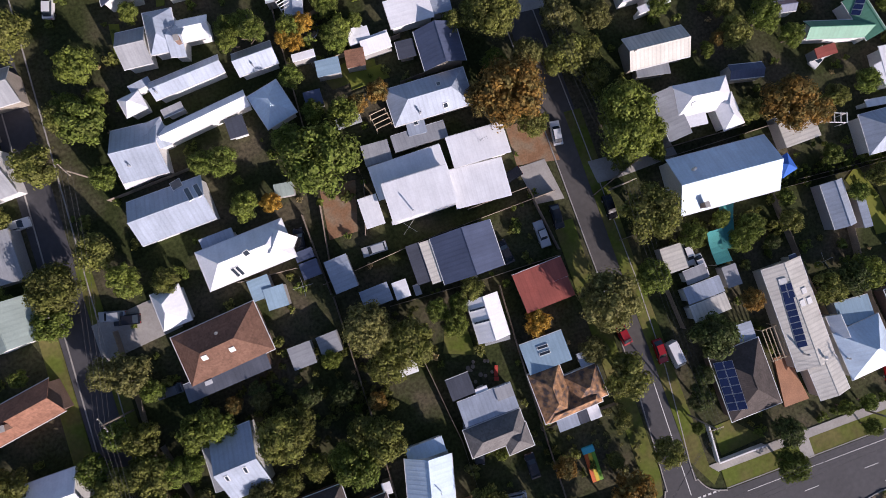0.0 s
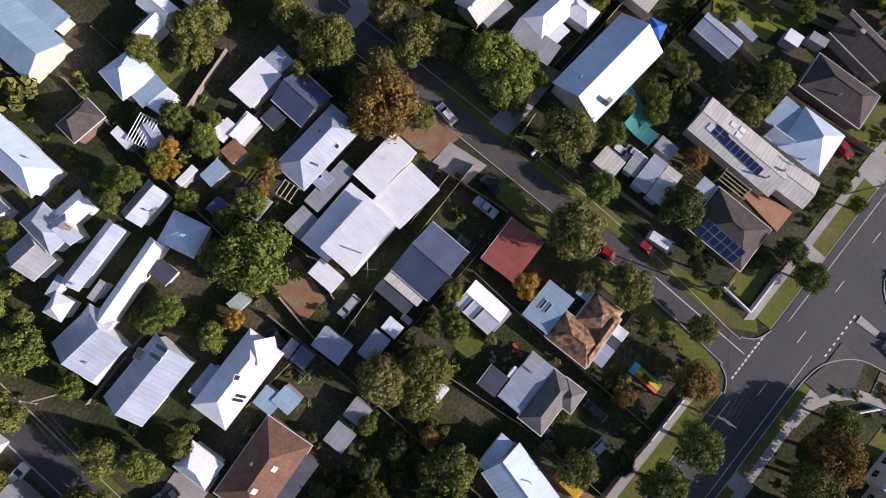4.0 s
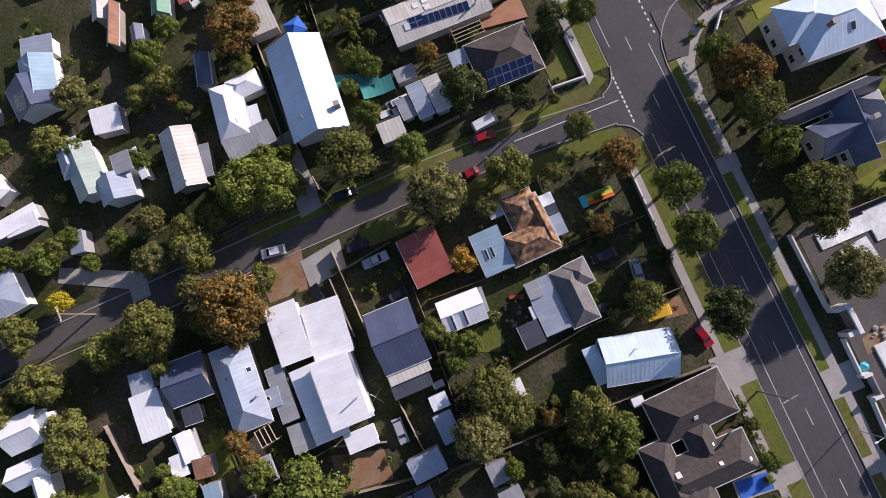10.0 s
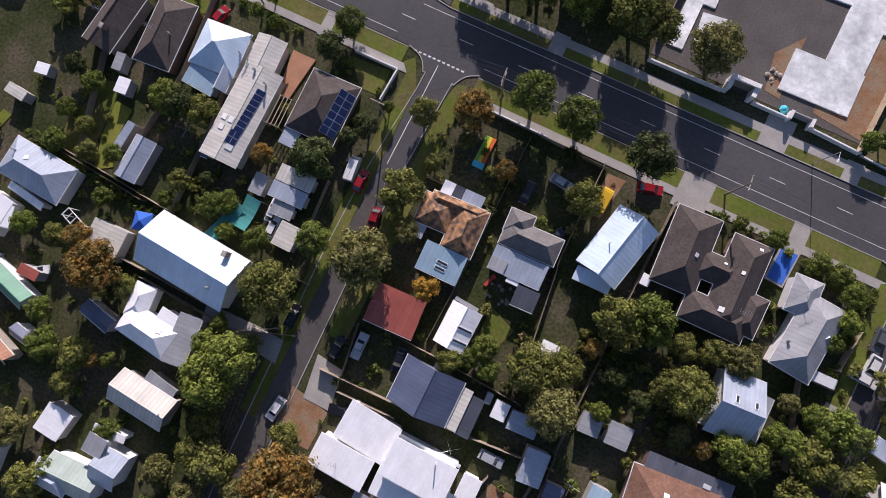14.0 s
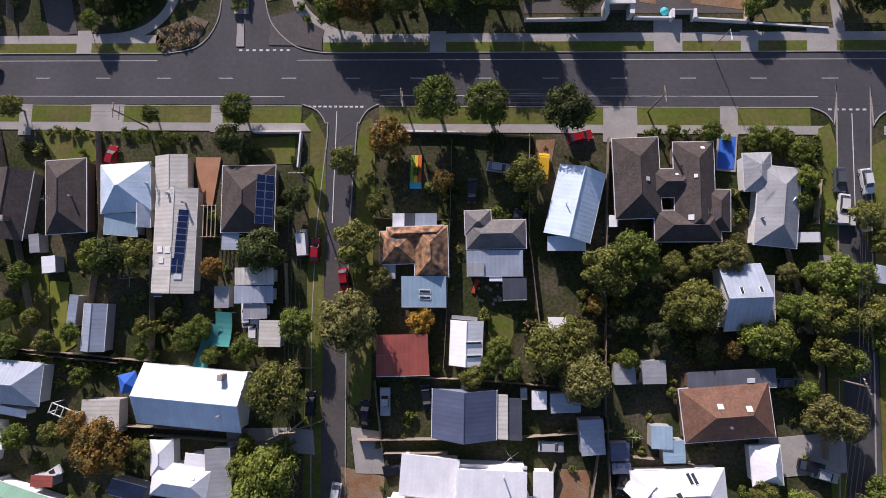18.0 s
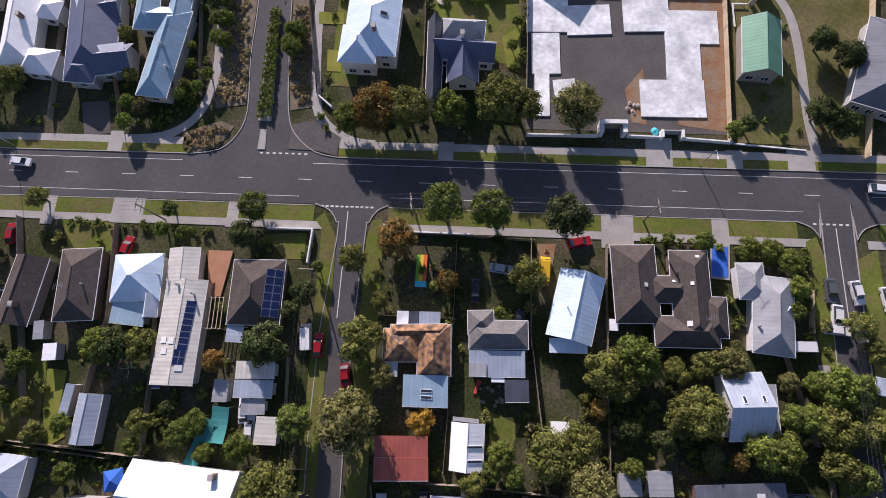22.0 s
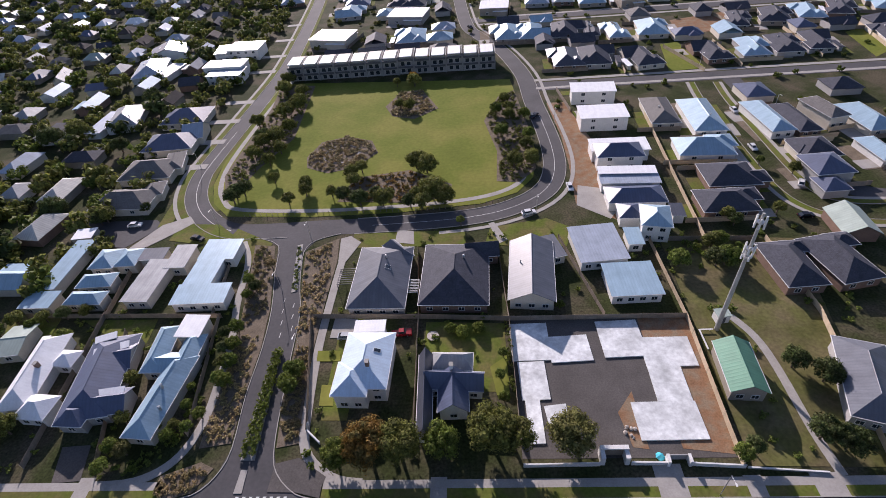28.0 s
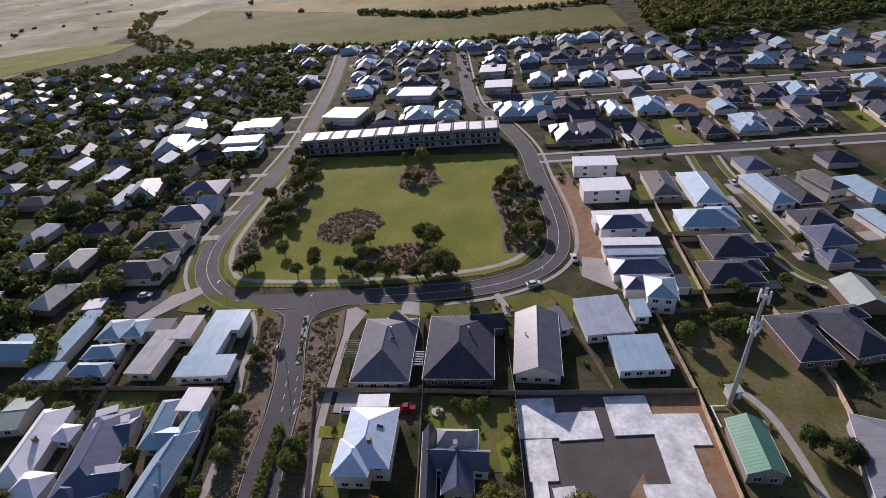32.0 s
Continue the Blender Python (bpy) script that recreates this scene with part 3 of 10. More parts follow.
# ---- plants ----
def crown_shape(rng, lobes, leaves, size, squash=0.78, fine=True):
    """A crown of unit radius: round boughs over a dome, each with a ragged shell of leaf clumps."""
    s = Shape()
    balls = [(Vector((0, 0, -0.08)), 0.56)]
    turn = rng.uniform(0, math.tau)
    for k in range(lobes):
        if fine:
            z = 0.97 - 1.32 * (k + 0.5) / lobes + rng.uniform(-0.08, 0.08)
            a = turn + k * 2.39996 + rng.uniform(-0.35, 0.35)
            flat = math.sqrt(max(1 - z * z, 0.02))
            reach = rng.uniform(0.56, 0.80)
            c, r = Vector((math.cos(a) * flat * reach, math.sin(a) * flat * reach, z * reach * squash)), rng.uniform(0.17, 0.34)
        else:
            a, e = rng.uniform(0, math.tau), rng.uniform(-0.35, 0.9)
            r = rng.uniform(0.24, 0.42)
            c = Vector((math.cos(a) * math.cos(e), math.sin(a) * math.cos(e), math.sin(e) * squash)) * rng.uniform(0.50, 0.78)
        balls.append((c, r))
    for c, r in balls:
        n1, n2 = (7, 4) if fine else (5, 3)
        q = r * (0.62 if fine else 0.70)
        ring = [[c + Vector((q * math.cos(i * math.tau / n1) * math.sin(math.pi * (j + 0.5) / n2), q * math.sin(i * math.tau / n1) * math.sin(math.pi * (j + 0.5) / n2), q * squash * math.cos(math.pi * (j + 0.5) / n2))) * rng.uniform(0.9, 1.08) for i in range(n1)] for j in range(n2)]
        for j in range(n2 - 1):
            for i in range(n1):
                k = (i + 1) % n1
                s.face([ring[j][i], ring[j + 1][i], ring[j + 1][k], ring[j][k]])
        s.face(ring[0])
    weights = [r * r * (0.45 if k == 0 and fine else 1) for k, (_, r) in enumerate(balls)]
    for _ in range(leaves):
        c, r = rng.choices(balls, weights)[0]
        z = rng.uniform(-0.7, 1)
        a = rng.uniform(0, math.tau)
        d = Vector((math.cos(a) * math.sqrt(1 - z * z), math.sin(a) * math.sqrt(1 - z * z), z * squash))
        p = c + d * r * (rng.uniform(0.78, 1.10) if rng.random() < 0.88 else rng.uniform(1.1, 1.38))
        n = (d + Vector((rng.uniform(-0.45, 0.45), rng.uniform(-0.45, 0.45), rng.uniform(-0.25, 0.55)))).normalized()
        t = n.orthogonal().normalized()
        t = (Matrix.Rotation(rng.uniform(0, math.tau), 3, n) @ t)
        b = n.cross(t)
        q = size * rng.uniform(0.55, 1.35)
        s.face([p - t * q, p - b * q * 0.6 + n * q * 0.2, p + t * q, p + b * q * 0.65 + n * q * 0.15])
    return s


TREES = {}


def tree_model(key, far):
    """One model of each hue and build, kept and copied."""
    hue, build = key
    rng = random.Random(hash_key(hue, build, far))
    leaves, lobes, size = {0: (2700, 26, 0.062), 1: (320, 6, 0.16), 2: (4600, 40, 0.050)}[far]
    return crown_shape(rng, lobes, leaves, size).mesh("crown", LEAF[hue])


def hash_key(hue, build, far):
    return ord(hue) * 31 + build * 7 + 1000 * far


TRUNK = {}


def trunk_mesh(build):
    if build not in TRUNK:
        rng = random.Random(50 + build)
        s = Shape().tube((0, 0, -0.05), (0.02, 0.03, 0.55), 0.055, 0.035, 7)
        for k in range(4):
            a = k * 1.6 + rng.uniform(0, 0.8)
            s.tube((0.02, 0.03, 0.42 + 0.04 * k), (0.36 * math.cos(a), 0.36 * math.sin(a), 0.72 + 0.05 * k), 0.03, 0.012, 5)
        TRUNK[build] = s.mesh("trunk", BARK)
    return TRUNK[build]


TREE_NAMES = {"e": "olive-green gum tree with a dense rounded crown", "g": "mid-green leafy garden tree", "b": "bright green leafy tree with full crown", "d": "dark green dense evergreen tree",
              "r": "rust-brown autumn tree with a full crown", "y": "bright yellow flowering garden tree", "p": "grey-green gum tree with an open crown", "o": "orange-yellow autumn shrub tree", "t": "dry tufted bush"}
tree_count = [0]


def tree(x, y, r, hue="e", h=0.0, far=0):
    """A tree whose crown has radius r; h is its whole height."""
    tree_count[0] += 1
    k = tree_count[0]
    build = k % 4
    h = h or (r * 1.25 + 1.6)
    far = far or (2 if r > 4.9 else 0)
    key = (hue, build, far)
    if key not in TREES:
        TREES[key] = tree_model((hue, build), far)
    size = "tall" if h > 9 else "small" if h < 5 else "medium"
    t = thing("tree", x, y, 0, (k * 137.5) % 360, size + " " + TREE_NAMES[hue], "tree")
    tall = max(h - r * 0.85, r * 0.5)
    tr = part("trunk", trunk_mesh(build), BARK, t)
    tr.scale = (h * 0.8, h * 0.8, max(tall, 1.0) * 1.25)
    c = part("crown", TREES[key], LEAF[hue], t)
    c.location.z = max(h - r * 0.8, r * 0.62)
    c.scale = (r * 0.88, r * 0.88, r * 0.92)
    return t


def shrubs(name, label, outline, hue, density=1.0, tall=0.8, seed=1, size=0.32):
    """Low planting over an outline, as one mass of leaf clumps."""
    rng = random.Random(seed)
    xs, ys = [p[0] for p in outline], [p[1] for p in outline]
    s = Shape()

    def inside(x, y):
        hit = False
        for (ax, ay), (bx, by) in zip(outline, outline[1:] + outline[:1]):
            if (ay > y) != (by > y) and x < (bx - ax) * (y - ay) / (by - ay) + ax:
                hit = not hit
        return hit
    area = (max(xs) - min(xs)) * (max(ys) - min(ys))
    base = [crown_shape(random.Random(seed * 5 + k), 4, 34, 0.26, 0.9, fine=False) for k in range(4)]
    big = 1.0 + (size - 0.2) * 3.0
    for k in range(int(area * density * 0.75 / big ** 1.6)):
        cx, cy = rng.uniform(min(xs), max(xs)), rng.uniform(min(ys), max(ys))
        if not inside(cx, cy):
            continue
        r = rng.uniform(0.34, 0.72) * big
        th = tall * rng.uniform(0.6, 1.25)
        b, turn = base[k % 4], rng.uniform(0, math.tau)
        c, q, o = math.cos(turn), math.sin(turn), len(s.v)
        s.v += [(cx + (p[0] * c - p[1] * q) * r, cy + (p[0] * q + p[1] * c) * r, max(th * (0.45 + 0.55 * p[2]), 0.0)) for p in b.v]
        s.f += [tuple(i + o for i in f) for f in b.f]
        s.uv += b.uv
    ob = new(name, s.mesh(name, LEAF[hue]))
    return tagged(ob, label, "shrubs", kind="stuff")


# ---- vehicles ----
def extrude_profile(profile, y0, y1, taper=0.0):
    s = Shape()
    a = [(x, y0 + taper * z, z) for x, z in profile]
    b = [(x, y1 - taper * z, z) for x, z in profile]
    n = len(profile)
    for i in range(n):
        j = (i + 1) % n
        s.face([a[j], a[i], b[i], b[j]])
    s.face(a)
    s.face(b[::-1])
    return s


CARS = {}


def car(x, y, turn, colour="white", kind="car"):
    """A parked vehicle, built once for each kind and colour, then copied."""
    key = (colour, kind)
    names = {"car": "hatchback", "ute": "utility truck", "van": "van", "wagon": "estate car"}
    if key in CARS:
        return copy_thing(CARS[key], pose(x, y, 0.03, 0, 0, turn))
    c = thing({"car": "parked_car", "ute": "parked_ute", "van": "parked_van", "wagon": "parked_wagon"}[kind], x, y, 0.03, turn, f"parked {colour} {names[kind]} with dark glass", "car", "parked vehicles")
    m = CAR[colour]
    if kind == "van":
        body = [(-2.4, 0.35), (2.3, 0.35), (2.4, 0.8), (2.2, 1.15), (1.55, 2.0), (1.3, 2.08), (-2.35, 2.08), (-2.42, 1.6)]
        cabin = [(1.5, 1.25), (2.12, 1.2), (1.62, 1.93), (1.3, 1.95)]
        cab_half, width = 0.80, 0.9
    elif kind == "ute":
        body = [(-2.4, 0.4), (2.35, 0.4), (2.42, 0.75), (2.3, 0.98), (1.1, 1.05), (-0.7, 1.05), (-0.75, 0.82), (-2.4, 0.82)]
        cabin = [(1.1, 1.03), (0.55, 1.6), (-0.55, 1.62), (-0.8, 1.03)]
        cab_half, width = 0.68, 0.9
    else:
        body = [(-2.1, 0.32), (2.1, 0.32), (2.2, 0.6), (2.05, 0.82), (1.15, 0.93), (-1.9, 0.95), (-2.18, 0.88), (-2.2, 0.5)]
        cabin = [(1.15, 0.92), (0.45, 1.42), (-1.2 if kind == "car" else -1.6, 1.44), (-1.9, 0.94)]
        cab_half, width = 0.70, 0.86
    part("body", extrude_profile(body, -width, width, 0.02), m, c)
    part("cabin_glass", extrude_profile(cabin, -cab_half - 0.1, cab_half + 0.1, 0.12) if kind != "van" else extrude_profile(cabin, -cab_half - 0.06, cab_half + 0.06, 0.02), GLASS, c)
    if kind != "van":
        xs = [p[0] for p in cabin if p[1] > 1.3]
        zt = max(p[1] for p in cabin)
        part("roof", Shape().box(min(xs) - 0.05, max(xs) + 0.05, -cab_half + 0.06, cab_half - 0.06, zt - 0.03, zt + 0.03), m, c)
        for sy in (-1, 1):
            part("pillar", Shape().tube((max(xs), sy * (cab_half - 0.05), zt - 0.02), (1.12, sy * (cab_half - 0.02), 0.95), 0.045, sides=5), m, c)
    for sx in (-1, 1):
        for sy in (-1, 1):
            w = part("wheel", Shape().tube((sx * 1.32, sy * (width - 0.2), 0.32), (sx * 1.32, sy * (width + 0.02), 0.32), 0.32, sides=12), RUBBER, c)
            part("rim", Shape().tube((sx * 1.32, sy * (width + 0.01), 0.32), (sx * 1.32, sy * (width + 0.03), 0.32), 0.2, sides=10), ALLOY, w)
    fx, bx = (2.12, -2.16) if kind in ("car", "wagon") else (2.36, -2.40)
    for sy in (-1, 1):
        part("headlight", Shape().box(fx - 0.1, fx + 0.04, sy * 0.6 - 0.17, sy * 0.6 + 0.17, 0.62, 0.76), LAMP, c)
        part("tail_light", Shape().box(bx - 0.03, bx + 0.06, sy * 0.65 - 0.13, sy * 0.65 + 0.13, 0.66, 0.82), TAIL, c)
    CARS[key] = c
    return c


def pole(x, y, tall=9.5, turn=0, lean=(0, 0), arms=1):
    p = thing("power_pole", x, y, 0, turn, "weathered timber power pole with crossarms and insulators", "power pole", "power poles")
    part("pole", Shape().tube((0, 0, -0.1), (lean[0], lean[1], tall), 0.17, 0.12, 8), POLE, p)
    for k in range(arms):
        z = tall - 0.35 - 1.5 * k
        lx, ly = lean[0] * z / tall, lean[1] * z / tall
        arm = part("crossarm", Shape().box(lx - 1.3, lx + 1.3, ly - 0.07, ly + 0.07, z, z + 0.14), PALE_TIMBER, p)
        for q in (-1.15, -0.5, 0.5, 1.15):
            part("insulator", Shape().tube((lx + q, ly, z + 0.14), (lx + q, ly, z + 0.36), 0.055, 0.04, 6), TRIM, arm)
    return p


def cable(a, b, sag=0.6, r=0.018):
    s = Shape()
    pts = [Vector(a).lerp(Vector(b), k / 8) - Vector((0, 0, sag * 4 * (k / 8) * (1 - k / 8))) for k in range(9)]
    side = Vector((b[1] - a[1], a[0] - b[0], 0)).normalized() * r
    rings = [[p + side, p + Vector((0, 0, r)), p - side, p - Vector((0, 0, r))] for p in pts]
    for p, q in zip(rings, rings[1:]):
        for i in range(4):
            s.face([p[i], p[(i + 1) % 4], q[(i + 1) % 4], q[i]])
    ob = new("overhead_cable", s.mesh("overhead_cable", WIRE))
    return tagged(ob, "thin black overhead cable strung between poles", "cable", "overhead cables")


# ---- ground, roads and fields ----
def grid_ground():
    """One sheet to the horizon, flat near by and gently rolling far off."""
    s = Shape()
    xs = [-4200, -2600, -1700, -1100, -700, -450, -300, -150, 0, 150, 300, 450, 700, 1100, 1700, 2600, 4200]
    ys = [-2500, -1200, -600, -300, -100, 100, 300, 500, 700, 900, 1200, 1600, 2100, 2800, 3600, 4600]

    def z(x, y):
        far = max(0.0, math.hypot(x, y) - 1000) / 1000
        return far * (6 + 9 * math.sin(x / 900.0 + 0.6) + 5 * math.sin(y / 700.0)) if far else 0.0
    for i in range(len(xs) - 1):
        for j in range(len(ys) - 1):
            q = [(xs[i], ys[j]), (xs[i + 1], ys[j]), (xs[i + 1], ys[j + 1]), (xs[i], ys[j + 1])]
            s.face([(a, b, z(a, b)) for a, b in q])
    ob = setting("ground", s, YARD, "suburban ground of rough grass and bare soil")
    ob.data.materials.append(HEATH)
    for p in ob.data.polygons:
        if p.center.y > 700 or abs(p.center.x) > 450 or p.center.y < -600:
            p.material_index = 1
    return ob


grid_ground()
setting("field_1", prism([(-330.00, 590.00), (-200.00, 530.00), (-60.00, 512.00), (140.00, 505.00), (150.00, 640.00), (-30.00, 650.00), (-150.00, 730.00), (-420.00, 900.00), (-400.00, 700.00)], 0, 0.3), MEADOW, "green pasture beyond the town")
setting("field_2", prism([(-430.00, 910.00), (-160.00, 745.00), (-30.00, 665.00), (150.00, 655.00), (215.00, 780.00), (560.00, 990.00), (700.00, 1500.00), (-200.00, 1600.00), (-700.00, 1300.00)], 0, 0.35), PASTURE, "dry straw-coloured pasture")
setting("field_3", prism([(420.00, 500.00), (460.00, 600.00), (640.00, 900.00), (900.00, 1400.00), (1900.00, 1500.00), (1600.00, 700.00), (700.00, 420.00)], 0, 0.3), PASTURE, "dry straw-coloured pasture")
setting("field_4", prism([(-640.00, 500.00), (-480.00, 478.00), (-455.00, 520.00), (-395.00, 585.00), (-400.00, 640.00), (-470.00, 660.00), (-600.00, 590.00)], 0, 0.3), PARK, "green fairway at the edge of town")
setting("field_5", prism([(-900.00, 900.00), (-500.00, 800.00), (-440.00, 960.00), (-700.00, 1250.00), (-1300.00, 1400.00)], 0, 0.25), PASTURE, "dry open heath")
setting("field_6", prism([(150.00, 425.00), (190.00, 414.99), (330.00, 480.00), (300.00, 495.00), (170.00, 445.00)], 0, 0.2), MEADOW, "clearing in front of the plantation")

setting("road_main", prism([(-420.00, 39.90), (-33.59, 40.71), (-30.73, 39.56), (-29.04, 37.09), (-28.61, 33.89), (-29.99, -0.22), (-26.34, -147.99), (-20.93, -147.87), (-23.69, -0.19), (-23.24, 33.97), (-22.76, 37.15), (-21.34, 39.63), (-19.16, 40.83),
        (56.56, 40.47), (59.09, 39.38), (60.49, 37.22), (60.85, 33.69), (59.76, -146.88), (65.93, -146.94), (66.38, 33.67), (66.98, 37.21), (68.52, 39.39), (71.20, 40.47), (420.00, 39.90), (420.00, 49.90), (-30.15, 50.58), (-35.05, 51.65), (-39.68, 55.62), (-41.52, 60.66),
        (-42.81, 70.93), (-43.94, 83.47), (-45.08, 96.53), (-47.81, 107.66), (-49.73, 120.27), (-47.29, 125.38), (-40.35, 128.36), (-65.38, 127.80), (-58.13, 123.66), (-55.92, 111.93), (-52.88, 98.30), (-51.58, 85.55), (-51.35, 73.16), (-50.16, 60.76), (-51.38, 55.15), (-54.74, 51.59), (-60.79, 50.48), (-420.00, 49.90)], 0, 0.03), ASPHALT, "grey asphalt main road with two side streets")
LOOP_W = smooth_line([(-47.73, 131.62), (-63.33, 131.11), (-75.46, 132.10), (-85.36, 138.27), (-93.21, 148.58), (-97.25, 160.99), (-97.82, 175.52), (-95.43, 216.47), (-93.48, 260.91), (-96.29, 312.12), (-104.00, 400.07), (-116.00, 490.00)], 5)
LOOP_E = smooth_line([(-47.73, 131.62), (-26.58, 131.86), (-2.26, 133.64), (12.35, 138.37), (22.72, 147.18), (27.11, 160.66), (27.59, 180.26), (25.40, 210.03), (23.68, 240.24), (15.50, 274.53), (5.19, 297.69), (-1.06, 318.48), (-5.84, 379.82), (-10.00, 470.00)], 5)
setting("road_loop_west", ribbon(LOOP_W, -3.7, 3.7, 0, 0.034), ASPHALT, "asphalt road round the park")
setting("road_loop_east", ribbon(LOOP_E, -3.7, 3.7, 0, 0.038), ASPHALT, "asphalt road round the park")
setting("road_east_1", prism([(28.60, 221.46), (320.00, 223.00), (320.00, 231.00), (28.68, 230.01)], 0, 0.042), ASPHALT, "estate street")
setting("road_east_2", ribbon(smooth_line([(108.57, 221.71), (107.81, 185.79), (106.36, 156.26), (108.50, 142.71), (118.14, 135.26), (137.92, 134.87), (229.95, 141.82)], 6), -3.6, 3.6, 0, 0.046), ASPHALT, "curved estate street")
setting("road_east_3", prism([(0.95, 320.46), (330.00, 318.00), (330.00, 326.00), (0.86, 329.67)], 0, 0.042), ASPHALT, "estate street")
setting("road_south_cross", prism([(-196.88, -106.71), (197.80, -106.23), (197.72, -99.23), (-196.73, -99.70)], 0, 0.026), OLD_ASPHALT, "cross street")
setting("road_patch_1", prism([(-26.62, -148.00), (-29.64, 12.50), (-23.66, 10.55), (-21.02, -147.87)], 0.028, 0.036), OLD_ASPHALT, "worn surface of the side street")
setting("soil_verge", prism([(30.38, 138.28), (40.98, 128.86), (47.17, 145.70), (43.32, 171.15), (37.60, 208.82), (30.49, 208.93), (32.20, 180.17), (31.83, 160.56)], 0, 0.05), DIRT, "bare soil in front of the new houses")
setting("concrete_court", prism([(30.48, 137.31), (38.97, 129.87), (44.08, 137.00), (39.08, 145.82), (32.57, 147.89)], 0, 0.062), CONCRETE, "pale concrete forecourt")
EAST_2 = smooth_line([(97.00, 222.00), (95.00, 204.00), (94.80, 186.00), (94.60, 168.00), (94.50, 152.00), (95.00, 141.00), (97.60, 134.00), (103.50, 129.80), (114.00, 127.60), (150.00, 126.00), (230.00, 124.00)], 6)
for side in (-1, 1):
    setting("kerb", ribbon(EAST_2[1:], side * 3.65 - 0.09, side * 3.65 + 0.09, 0, 0.15), CONCRETE)
    setting("verge", ribbon(EAST_2[1:], *sorted((side * 3.75, side * 5.8)), 0, 0.10), LAWN, "mown verge of the estate street")
    setting("pavement", ribbon(EAST_2[1:], *sorted((side * 5.8, side * 7.1)), 0, 0.11), CONCRETE, "footpath of the estate street")
setting("pavement", ribbon(LOOP_E[8:], *sorted((-5.4, -6.7)), 0, 0.11), CONCRETE, "footpath along the park road")
setting("verge", ribbon(LOOP_W[16:], *sorted((3.8, 6.2)), 0, 0.076), LAWN, "mown verge beside the park road")
setting("verge", ribbon(LOOP_W[16:], *sorted((-3.8, -5.6)), 0, 0.08), LAWN, "mown verge beside the park road")
setting("pavement", ribbon(LOOP_W[16:], *sorted((6.2, 7.5)), 0, 0.114), CONCRETE, "footpath beside the park road")
for y in (170, 189, 207, 226, 262, 284, 310, 338):
    setting("driveway", Shape().box(-112, -98.6 - max(0, y - 280) * 0.09, y, y + 3.6, 0, 0.131), CONCRETE, "pale concrete driveway")
for y0, y1, x0, x1 in ((223.5, 224.3, 28, 320), (231.9, 232.9, 28, 320), (315.8, 316.8, 6, 330), (328.4, 329.4, 6, 330)):
    setting("pavement", Shape().box(x0, x1, y0 - 0.6, y1 + 0.6, 0, 0.047), CONCRETE, "footpath of the estate street")

# kerbs, verges and footpaths
for k, (a, b) in enumerate((((-420, -33.59), 40.45), ((-19.16, 56.56), 40.45), ((71.20, 420), 40.45))):
    x0, x1 = a
    setting("kerb", Shape().box(x0, x1, b - 0.16, b, 0, 0.15), CONCRETE)
    setting("verge", Shape().box(x0, x1, 37.15, b - 0.16, 0, 0.11), LAWN, "mown grass verge")
    setting("pavement", Shape().box(x0 - (0 if k == 0 else 2.5), x1 + (2.5 if k < 2 else 0), 35.6, 37.15, 0, 0.10), CONCRETE, "concrete footpath")
for pts in ([(-33.59, 40.71), (-30.73, 39.56), (-29.04, 37.09), (-28.61, 33.89), (-29.99, -0.22), (-25.15, -98.55)], [(-20.03, -98.37), (-23.69, -0.19), (-23.24, 33.97), (-22.76, 37.15), (-21.34, 39.63), (-19.16, 40.83)],
            [(56.56, 40.47), (59.09, 39.38), (60.49, 37.22), (60.85, 33.69), (57.66, -96.29)], [(63.77, -96.41), (66.38, 33.67), (66.98, 37.21), (68.52, 39.39), (71.20, 40.47)],
            [(-30.15, 50.58), (-35.05, 51.65), (-39.68, 55.62), (-41.52, 60.66), (-42.81, 70.93), (-43.94, 83.47), (-45.08, 96.53), (-47.81, 107.66), (-49.73, 120.27), (-47.29, 125.38), (-40.35, 128.18)], [(-60.79, 50.48), (-54.74, 51.59), (-51.38, 55.15), (-50.16, 60.76), (-51.35, 73.16), (-51.58, 85.55), (-52.88, 98.30), (-55.92, 111.93), (-58.13, 123.66), (-65.38, 127.61)]):
    setting("kerb", ribbon(smooth_line(pts, 3), -0.09, 0.09, 0, 0.15), CONCRETE)
for pts, d in ((LOOP_W[3:], 3.75), (LOOP_E[3:], 3.75), (LOOP_W[14:], -3.75), (LOOP_E[3:], -3.75)):
    setting("kerb", ribbon(pts, d - 0.1, d + 0.1, 0, 0.15), CONCRETE)
setting("verge", prism([(-28.71, 33.89), (-27.06, -31.98), (-30.18, -31.80), (-31.76, 35.73), (-33.21, 37.41), (-31.59, 39.05)], 0, 0.11), LAWN, "mown grass verge")
setting("verge", prism([(-22.94, 33.97), (-22.44, -13.39), (-18.77, -13.47), (-19.69, 35.89), (-20.43, 38.16), (-22.18, 37.55)], 0, 0.11), LAWN, "dry grass verge")
setting("verge", prism([(60.76, 33.69), (60.57, -31.29), (58.22, -31.54), (57.79, 36.63), (59.74, 37.61)], 0, 0.11), LAWN, "mown grass verge")
setting("verge", prism([(66.57, 33.67), (66.33, -30.77), (69.23, -30.55), (70.19, 35.63)], 0, 0.11), LAWN, "mown grass verge")
for x0, x1 in ((-420, -60.79), (-30.15, 420)):
    setting("kerb", Shape().box(x0, x1, 50.45, 50.61, 0, 0.15), CONCRETE)
    setting("verge", Shape().box(x0, x1, 50.61, 52.5, 0, 0.11), LAWN, "grass verge in the shade")
    setting("pavement", Shape().box(x0, x1, 52.5, 54.1, 0, 0.10), CONCRETE, "concrete footpath")
